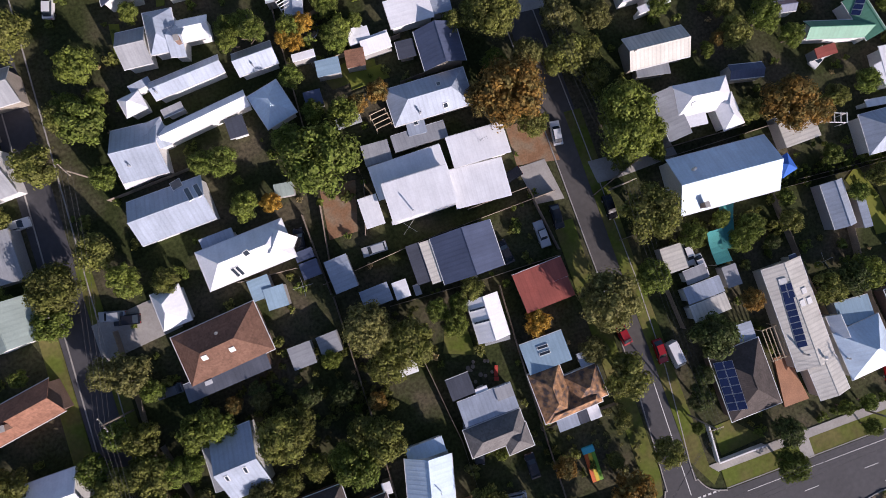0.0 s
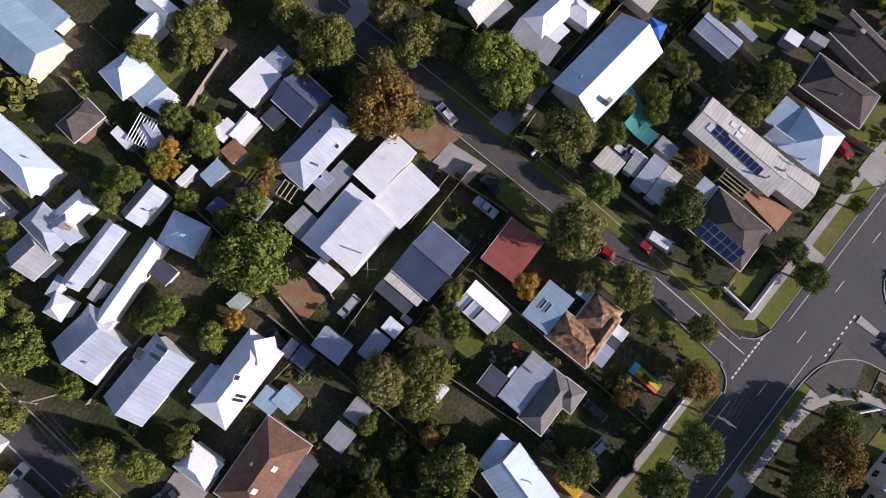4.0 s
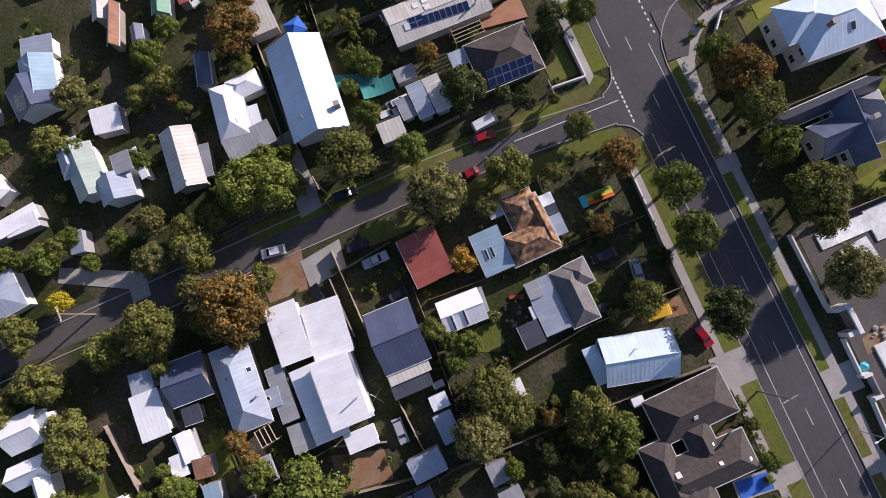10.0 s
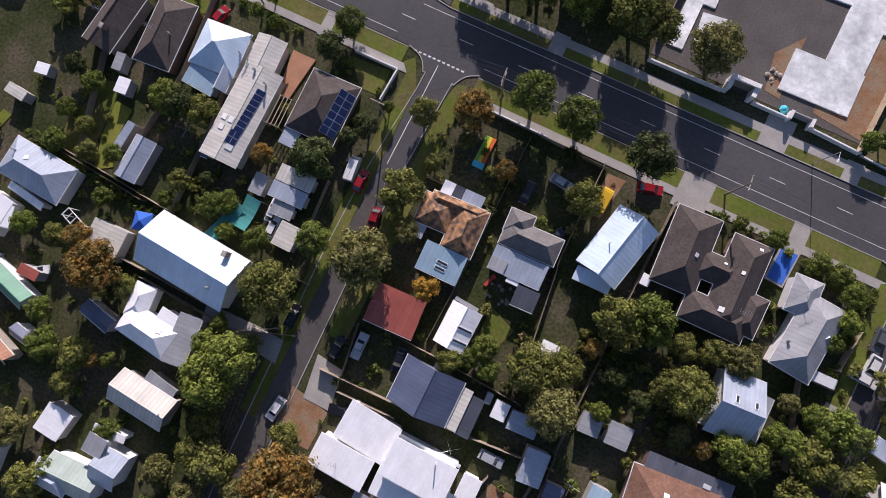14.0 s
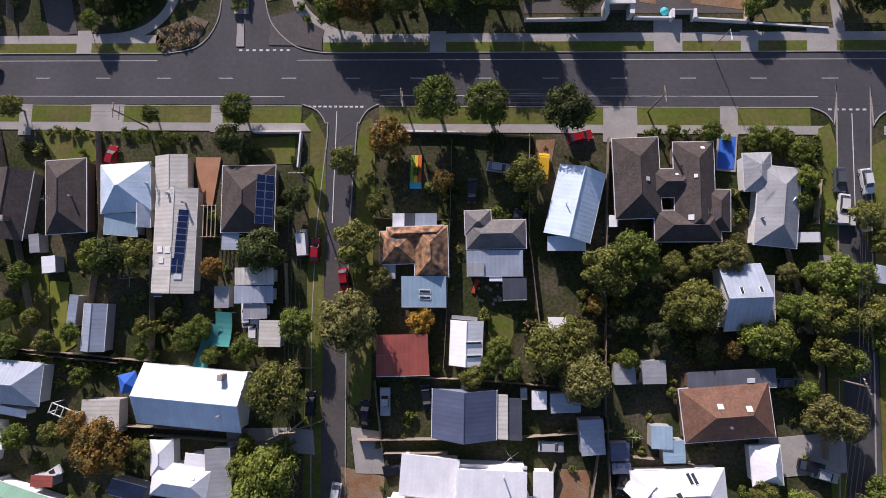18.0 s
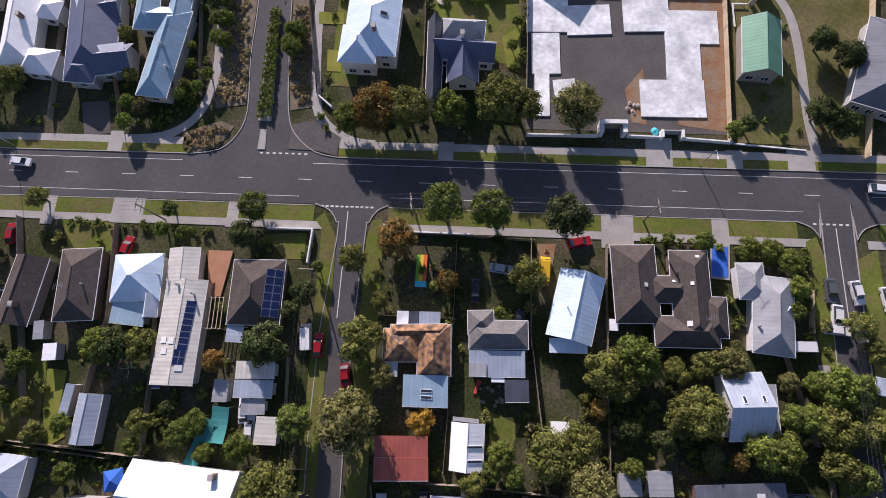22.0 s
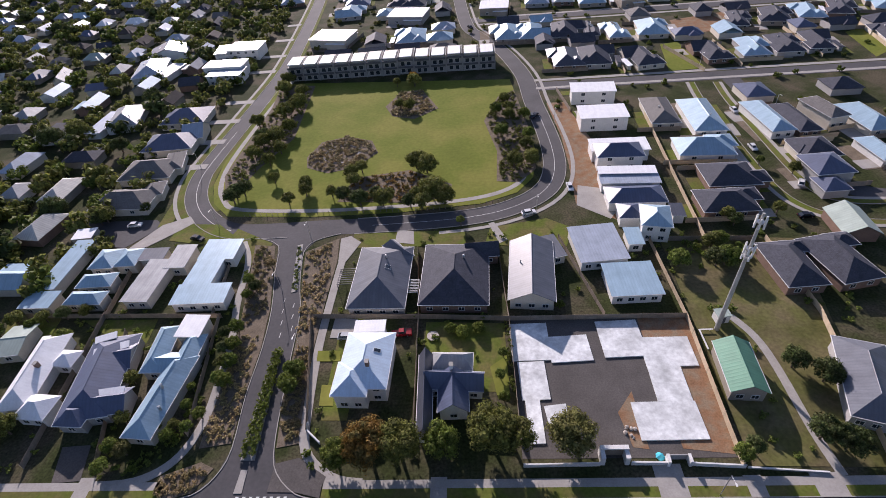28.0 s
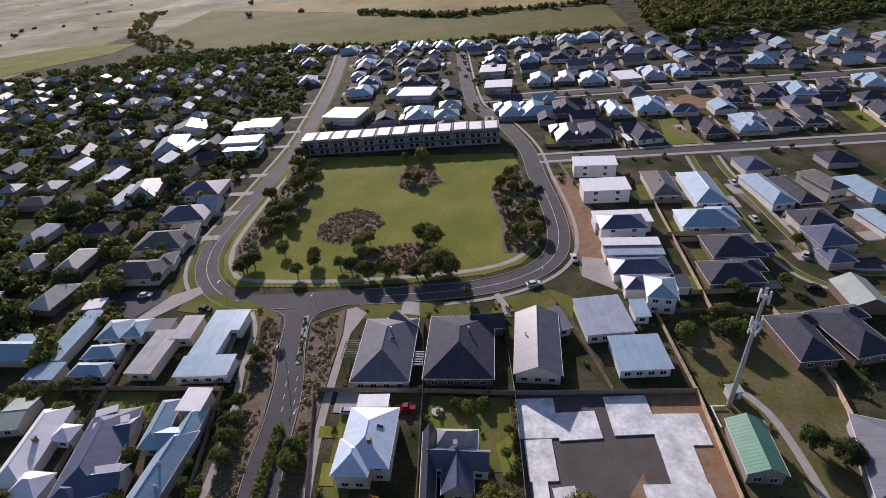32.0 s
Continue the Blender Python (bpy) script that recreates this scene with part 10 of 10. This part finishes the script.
for row in range(4):
    for col in range(4):
        x, y = 98 + col * 22 + rng.uniform(-2, 2), 64 + row * 19 + rng.uniform(-2, 2)
        if free(x, y, 18):
            old_house(x, y, 90 + rng.uniform(-4, 4))
# closer rows of the estate
ESTATE_ROOFS = {}
LOTS = [(95.70, 249.70), (116.27, 291.03), (128.15, 292.31), (181.70, 253.19)]
street = [p for line in (LOOP_E, LOOP_W, EAST_2) for p in line]
for row in range(19):
    for col in range(24):
        x, y = -84 + col * 17.5 + rng.uniform(-2, 2), 152 + row * 17.5 + rng.uniform(-1.5, 1.5)
        if abs(y - 229) < 13 or abs(y - 323) < 13 or (x < 36 and y < 272) or y > 478 - max(0, x - 120) * 0.42 or (x < 30 and y > 470):
            continue
        if not free(x, y, 16.5) or any(math.hypot(x - a, y - b) < 17 for a, b in LOTS) or any(math.hypot(x - a, y - b) < 13 for a, b in street):
            continue
        far_house(x, y, rng.choice((0, 90)) + rng.uniform(-3, 3), rng.choice(("slate", "slate", "slate", "pale", "zinc", "ash", "steel", "slate")), rng.uniform(11.5, 14.5), rng.uniform(9, 11.5), ESTATE_ROOFS)
for roof, (roofs, walls) in ESTATE_ROOFS.items():
    tagged(new("estate_roofs", roofs.mesh("estate_roofs", ROOF[roof])), "hipped roofs of far estate houses", "roofs", kind="stuff")
    tagged(new("estate_walls", walls.mesh("estate_walls", WALL["grey" if roof in ("slate", "ash") else "cream"])), "walls of far estate houses", "walls", kind="stuff")
for roof, (roofs, walls) in FAR_ROOFS.items():
    tagged(new("far_roofs", roofs.mesh("far_roofs", ROOF[roof])), "roofs of far old houses among trees", "roofs", kind="stuff")
    tagged(new("far_walls", walls.mesh("far_walls", WALL["cream" if roof in ("white", "zinc") else "timber"])), "walls of far old houses among trees", "walls", kind="stuff")
OLD_TOWN = [(-109.87, 62.47), (-107.41, 104.75), (-114.71, 149.29), (-109.08, 263.08), (-112.51, 302.53), (-125.00, 480.00), (-330.00, 530.00), (-480.00, 470.00), (-430.00, 60.00)]
for hue, step, r0, r1, seed, keep, words in (("e", 11.0, 2.4, 5.0, 50, 0.85, "olive garden trees between the old houses"), ("g", 16.0, 2.2, 5.4, 49, 0.8, "green garden trees between the old houses"), ("d", 24.0, 3.0, 6.2, 56, 0.8, "dark tall trees between the old houses"), ("b", 26.0, 1.6, 3.6, 57, 0.7, "bright green garden trees between the old houses")):
    joined_crowns("old_town_trees", words, [q for q in scatter(OLD_TOWN, step, r0, r1, seed, keep=keep) if free(q[0], q[1], 6.4) and q[0] < -101 - max(0, (q[1] - 300) * 0.09)], hue, seed, "trees")
joined_crowns("estate_shrubs", "small street and garden trees among the estate houses", [q for q in scatter([(31.13, 175.27), (34.00, 480.00), (330.00, 480.00), (330.00, 150.00), (140.23, 147.57), (111.55, 230.86)], 13, 1.0, 2.2, 51, keep=0.6) if free(q[0], q[1], 8.0)], "g", 51, "trees")
joined_crowns("estate_shrubs", "small street and garden trees among the estate houses", [q for q in scatter([(-85.67, 272.59), (-100.00, 480.00), (20.00, 480.00), (11.48, 266.40)], 11, 1.0, 2.4, 52, keep=0.6) if free(q[0], q[1], 8.0)], "e", 52, "trees")
joined_crowns("outer_trees", "garden trees among the outer houses", [q for q in scatter([(-207.40, -99.77), (-208.42, 34.23), (-95.82, 34.74), (-92.50, -99.21)], 10, 2.0, 4.5, 53, keep=0.7) if free(q[0], q[1], 7.5)] + [q for q in scatter([(70.17, -106.45), (73.04, 34.63), (146.91, 34.58), (145.65, -108.23)], 10, 2.0, 4.5, 54, keep=0.7) if free(q[0], q[1], 7.5)] + [q for q in scatter([(-94.96, -139.07), (-91.66, -83.32), (114.11, -81.88), (115.66, -137.61)], 9, 2.0, 4.5, 55, keep=0.7) if free(q[0], q[1], 7.0) and not -32 < q[0] < -18 and not 58 < q[0] < 75 and not -108 < q[1] < -98], "e", 53, "trees")

# ---- low planting in the gardens ----
def inside_house(x, y, gap=0.7):
    for _, wings in HOUSES:
        if abs(wings[0][1] - x) > 30 or abs(wings[0][2] - y) > 30:
            continue
        for w in wings:
            c, s = math.cos(radians(w[5])), math.sin(radians(w[5]))
            lx, ly = (x - w[1]) * c + (y - w[2]) * s, -(x - w[1]) * s + (y - w[2]) * c
            if abs(lx) < w[3] / 2 + gap and abs(ly) < w[4] / 2 + gap:
                return True
    return False


def on_street(x, y):
    return 34.5 < y < 55 or -33 < x < -17 or 59.5 < x < 74 or -108 < y < -98 or (y > 50 and -62 < x < -35) or (5 < x < 50 and 54 < y < 96)


def bushes(name, label, outline, step, r0, r1, hue, seed, keep):
    rg = random.Random(seed)
    base = [crown_shape(random.Random(seed + k), 5, 70, 0.2, fine=False) for k in range(3)]
    s = Shape()
    for k, (x, y, r, _) in enumerate(scatter(outline, step, r0, r1, seed, 0.6, keep)):
        if inside_house(x, y) or on_street(x, y):
            continue
        b = base[k % 3]
        c, q = math.cos(k * 2.4), math.sin(k * 2.4)
        o = len(s.v)
        s.v += [(x + (p[0] * c - p[1] * q) * r, y + (p[0] * q + p[1] * c) * r, max(r * 0.55 + p[2] * r * 0.9, 0.0)) for p in b.v]
        s.f += [tuple(i + o for i in f) for f in b.f]
        s.uv += b.uv
    tagged(new(name, s.mesh(name, LEAF[hue])), label, "shrubs", kind="stuff")


NEAR = [(-96.68, -83.31), (-100.64, 34.69), (92.48, 34.60), (89.57, -81.41)]
bushes("garden_bushes", "small green bushes in the back gardens", NEAR, 6.0, 0.5, 1.5, "g", 61, 0.62)
bushes("garden_bushes", "small olive bushes in the back gardens", NEAR, 7.0, 0.5, 1.7, "e", 62, 0.6)
bushes("garden_bushes", "bright yellow-green bushes in the back gardens", NEAR, 10.0, 0.4, 1.2, "b", 63, 0.6)
bushes("garden_bushes", "dry tufted plants in the back gardens", NEAR, 13.0, 0.4, 1.0, "t", 64, 0.6)
NORTH = [(-101.59, 56.51), (-106.56, 127.08), (100.07, 125.13), (97.03, 56.40)]
bushes("garden_bushes", "small green bushes round the newer houses", NORTH, 5.0, 0.5, 1.3, "g", 65, 0.6)
bushes("garden_bushes", "low bright green bushes round the newer houses", NORTH, 9.0, 0.4, 1.1, "b", 66, 0.6)

# ---- poles and cables ----
POLES = [(-13.76, 38.79, 4, 2), (-63.01, 36.27, 0, 2), (28.92, 39.55, 6, 1), (-31.04, 25.96, 80, 1), (-30.46, -16.20, 86, 1), (-25.83, -61.73, 84, 1), (58.24, -5.69, 12, 1), (52.88, -44.15, 20, 1)]
for x, y, turn, arms in POLES:
    pole(x, y, 9.6 if arms == 2 else 8.8, turn + 90 if y > 35 else turn - 80, arms=arms)
SPANS = [((-160, 37.2, 9.4), 1, 1.2), (1, 0, 0.9), (0, 2, 0.7), (2, (90, 38.6, 8.8), 0.9), (0, 3, 0.5), (3, 4, 0.8), (4, 5, 0.8), (6, 7, 0.8), (6, (59.5, 36.5, 8.9), 0.8)]
for off in (-1.1, -0.4, 0.4, 1.1):
    for a, b, sag in SPANS:
        ends = []
        for q in (a, b):
            x, y, z = q if isinstance(q, tuple) else (*POLES[q][:2], 9.5 if POLES[q][3] == 2 else 8.7)
            along = y > 33
            ends.append((x if along else x + off, y + off if along else y, z))
        cable(*ends, sag)
for x, y in ((-52, 105), (-41.5, 84), (-48.5, 125.5), (18, 134), (-80, 134), (-100, 170), (31, 190), (40, 51), (-98, 51), (100, 235), (111, 190)):
    p = thing("street_lamp", x, y, 0, 0, "slim grey steel street lamp with a curved arm", "street lamp", "street lamps")
    part("post", Shape().tube((0, 0, -0.05), (0, 0, 7.0), 0.09, 0.06, 7), ALLOY, p)
    arm = part("arm", Shape().tube((0, 0, 6.95), (0, -1.4, 7.3), 0.045, sides=6), ALLOY, p)
    part("head", Shape().box(-0.13, 0.13, -1.95, -1.35, 7.24, 7.36), TRIM, arm)

# ---- telecom mast ----
m = thing("telecom_mast", 52.88, 87.54, 0, 0, "tall pale steel telecom mast with antenna clusters", "mast")
part("shaft", Shape().tube((0, 0, -0.1), (0, 0, 32.5), 0.55, 0.28, 12), mat("mast_steel", (0.42, 0.42, 0.40), 0.5, 0.2), m)
for z, n, tall in ((30.5, 6, 2.4), (24.0, 6, 2.0), (22.0, 4, 1.2)):
    ring = part("antenna_ring", Shape().tube((0, 0, z - 0.1), (0, 0, z + 0.1), 0.75, sides=12), ALLOY, m)
    for k in range(n):
        a = k * math.tau / n
        cx, cy = 0.95 * math.cos(a), 0.95 * math.sin(a)
        part("antenna_panel", Shape().box(cx - 0.16, cx + 0.16, cy - 0.12, cy + 0.12, z - tall / 2, z + tall / 2), TRIM, ring)
c = thing("equipment_hut", 54.70, 90.35, 0, 5, "white equipment hut at the foot of the mast", "hut")
part("wall", Shape().box(-1.4, 1.4, -1.1, 1.1, -0.02, 2.4), WALL["white"], c)
part("roof", Shape().box(-1.6, 1.6, -1.3, 1.3, 2.4, 2.55), ROOF["sage"], c)
part("door", Shape().box(-0.45, 0.45, -1.13, -1.102, 0.05, 2.05), DARK_TRIM, c)
t = thing("cable_tray", 52.46, 87.20, 0, 0, "white raised cable tray from the mast", "cable tray")
part("tray", Shape().box(-3.4, -0.6, -0.15, 0.15, 0.5, 0.65), TRIM, t)
part("tray", Shape().box(-3.7, -3.4, -5.5, 0.15, 0.5, 0.65), TRIM, t)
for q in ((-1.2, 0), (-3.5, -1), (-3.5, -5)):
    part("leg", Shape().box(q[0] - 0.05, q[0] + 0.05, q[1] - 0.05, q[1] + 0.05, -0.02, 0.5), ALLOY, t)

# ---- frontage wall and gate of the building plot ----
masonry(6.90, 56.29, 20.76, 56.39, 1.1, WALL["white"], "low white rendered wall along the building plot")
masonry(26.36, 56.51, 33.00, 56.40, 1.1, WALL["white"], "low white rendered wall along the building plot")
masonry(36.57, 56.30, 46.13, 55.69, 1.1, WALL["white"], "low white rendered wall along the building plot")
g = thing("entrance_gate", 23.43, 57.64, 0, 0, "white rendered entrance gate with a timber door", "gate")
for q in (-2.2, 2.2):
    part("gatepost", Shape().box(q - 0.4, q + 0.4, -1.2, 1.2, -0.02, 2.5), WALL["white"], g)
part("lintel", Shape().box(-2.6, 2.6, 0.4, 1.2, 2.5, 2.9), WALL["white"], g)
part("gate_leaf", Shape().box(-1.8, 1.8, 0.7, 0.8, 0.05, 2.3), TIMBER, g, "brown timber gate leaf")
g = thing("letterbox_wall", 34.78, 56.71, 0, 0, "white rendered recess beside the footpath", "wall")
for q in (-1.9, 1.9):
    part("pier", Shape().box(q - 0.25, q + 0.25, -0.7, 0.9, -0.02, 1.8), WALL["white"], g)
part("back", Shape().box(-1.65, 1.65, 0.7, 0.9, -0.02, 1.6), WALL["grey"], g)
masonry(-42.22, 35.22, -33.24, 35.29, 1.2, WALL["white"], "white rendered corner wall round the garden")
masonry(-33.25, 35.19, -33.54, 28.72, 1.2, WALL["white"], "white rendered corner wall round the garden")
masonry(-35.87, 64.27, -35.74, 65.78, 1.0, WALL["white"], "short white wall beside the path")
masonry(-35.87, 64.27, -32.40, 61.30, 1.0, WALL["white"], "short white wall beside the path")
masonry(46.50, 55.67, 59.79, 54.62, 0.5, WALL["grey"], "low grey kerb wall of the open lot")
masonry(-19.89, 35.59, -2.98, 35.43, 1.0, WALL["timber"], "low weathered front wall")
b = thing("rubble_heap", 27.89, 62.88, 0, 0, "small heap of pale rubble on bare soil", "rubble")
rr = random.Random(5)
for k in range(9):
    x, y, r = rr.uniform(-1.1, 1.1), rr.uniform(-1.3, 1.3), rr.uniform(0.2, 0.5)
    part("rock", Shape().tube((x, y, 0.03), (x + 0.1, y, 0.05 + r), r, r * 0.5, 6), STONE, b)
b = thing("tarpaulin_heap", 32.01, 58.01, 0, 0, "turquoise tarpaulin over a small heap", "tarpaulin")
part("cover", Shape().tube((0, 0, 0.0), (0.1, 0, 0.8), 0.9, 0.25, 7), CLOTH["cyan"], b)

# ---- garden things ----
w = thing("water_slide", -12.02, 28.44, 0, 0, "inflatable garden slide in green, yellow and red stripes", "slide")
for k, col in enumerate(("green", "yellow", "orange")):
    s = Shape()
    s.box(-1.0 + k * 0.68, -0.36 + k * 0.68, -2.2, 2.8, 0.02, 0.45)
    part("lane", s, CLOTH[col], w)
part("pool_end", Shape().box(-1.05, 1.1, -3.3, -2.22, 0.02, 0.5), CLOTH["cyan"], w)
p = thing("covered_pool", 42.26, 32.25, 0, -4, "small pool under a bright blue cover", "pool")
part("rim", Shape().box(-1.7, 1.7, -3.3, 3.3, 0.0, 0.25), CONCRETE, p)
part("cover", Shape().box(-1.4, 1.4, -2.9, 2.9, 0.252, 0.3), CLOTH["blue"], p)
g = thing("gazebo", -61.84, -10.60, 0, 15, "bright blue fabric gazebo with four legs", "gazebo")
part("canopy", roof_shape("h", 3.4, 3.4, 2.1, 0.9, lambda p: p), CLOTH["blue"], g)
for sx in (-1.5, 1.5):
    for sy in (-1.5, 1.5):
        part("leg", Shape().tube((sx, sy, -0.02), (sx, sy, 2.1), 0.03, sides=5), ALLOY, g)
for x, y, a, ww, dd in ((-47.9, -3.9, 75, 8.5, 2.6), (-45.1, -0.7, 88, 6.0, 3.0)):
    g = thing("shade_sail", x, y, 0, a, "teal shade cloth stretched between posts", "shade sail")
    s = Shape()
    for i in range(6):
        u0, u1 = -ww / 2 + ww * i / 6, -ww / 2 + ww * (i + 1) / 6
        z0, z1 = 2.6 - 0.5 * math.sin(math.pi * i / 6), 2.6 - 0.5 * math.sin(math.pi * (i + 1) / 6)
        s.face([(u0, -dd / 2, z0), (u1, -dd / 2, z1), (u1, dd / 2, z1), (u0, dd / 2, z0)])
        s.face([(u0, dd / 2, z0 - 0.02), (u1, dd / 2, z1 - 0.02), (u1, -dd / 2, z1 - 0.02), (u0, -dd / 2, z0 - 0.02)])
    part("cloth", s, CLOTH["teal"], g)
    for sx in (-1, 1):
        for sy in (-1, 1):
            part("post", Shape().tube((sx * ww / 2, sy * dd / 2, -0.02), (sx * ww / 2, sy * dd / 2, 2.62), 0.05, sides=6), ALLOY, g)
for x, y in ((25.56, -16.47), (-63.24, 7.88), (5.61, -20.63)):
    g = thing("clothes_hoist", x, y, 0, x * 7 % 90, "galvanised rotary clothes hoist with four arms", "clothes hoist", "clothes hoists")
    part("post", Shape().tube((0, 0, -0.02), (0, 0, 1.9), 0.04, sides=6), ALLOY, g)
    for k in range(4):
        a = k * math.pi / 2
        part("arm", Shape().tube((0, 0, 1.75), (1.7 * math.cos(a), 1.7 * math.sin(a), 2.0), 0.025, sides=5), ALLOY, g)
for x, y, r in ((11.7, -58.7, 1.7),):
    g = thing("trampoline", x, y, 0, 0, "round black trampoline with a steel rim", "trampoline")
    part("mat", Shape().tube((0, 0, 0.78), (0, 0, 0.8), r * 0.86, sides=20), RUBBER, g)
    s = Shape()
    for k in range(20):
        a, b = k * math.tau / 20, (k + 1) * math.tau / 20
        s.tube((r * math.cos(a), r * math.sin(a), 0.8), (r * math.cos(b), r * math.sin(b), 0.8), 0.09, sides=5)
    part("rim", s, mat("blue_vinyl", (0.05, 0.07, 0.12), 0.6), g)
    for k in range(4):
        a = k * math.pi / 2 + 0.4
        part("leg", Shape().tube((r * math.cos(a), r * math.sin(a), -0.02), (r * math.cos(a), r * math.sin(a), 0.8), 0.04, sides=5), ALLOY, g)
g = thing("play_slide", -0.90, 8.05, 0, -20, "small red plastic garden slide", "slide")
part("chute", Shape().box(-0.3, 0.3, -1.4, 0.4, 0.15, 0.3), CLOTH["red"], g)
part("platform", Shape().box(-0.4, 0.4, 0.42, 1.1, 0.9, 1.0), CLOTH["red"], g)
for sx in (-0.35, 0.35):
    part("leg", Shape().tube((sx, 0.75, -0.02), (sx, 0.75, 0.9), 0.05, sides=5), CLOTH["red"], g)
g = thing("log_pile", 1.80, 6.69, 0, 0, "heap of cut logs and stumps on the grass", "log pile")
for k in range(12):
    x, y = rr.uniform(-2.2, 2.2), rr.uniform(-1.8, 1.8)
    part("log", Shape().tube((x, y, 0.0), (x, y, rr.uniform(0.25, 0.5)), rr.uniform(0.25, 0.4), sides=8), POLE, g)
g = thing("garden_fountain", -11.13, 87.78, 0, 0, "round pale stone fountain ringed by shrubs", "fountain")
part("basin", Shape().tube((0, 0, 0.0), (0, 0, 0.45), 1.3, 1.4, 14), STONE, g)
part("pedestal", Shape().tube((0, 0, 0.45), (0, 0, 1.3), 0.25, 0.35, 8), STONE, g)
pergola("black slatted rear pergola beside the house", -33.89, 106.66, 5.27, 5.95, 0.1, 8, 2.4, DARK_TRIM)
pergola("white lattice pergola beside the house", -17.33, 102.34, 4.44, 4.75, -1.6, 9, 2.4, TRIM)
pergola("white timber pergola over the terrace", 12.95, -64.43, 5.27, 3.50, 15.9, 7, 2.4, TRIM)
# park bollards along the path
bol = Shape().tube((0, 0, -0.02), (0, 0, 1.0), 0.09, sides=6).mesh("bollard", POLE)
for k in range(46):
    x = -73.4 + k * 1.83
    b = new("bollard", bol)
    b.location = (x, 138.9 - 0.03 * k + max(0, x + 20) ** 2 * 0.0042, 0.08)
    tagged(b, "short round timber bollard beside the park road", "bollard", "park bollards")
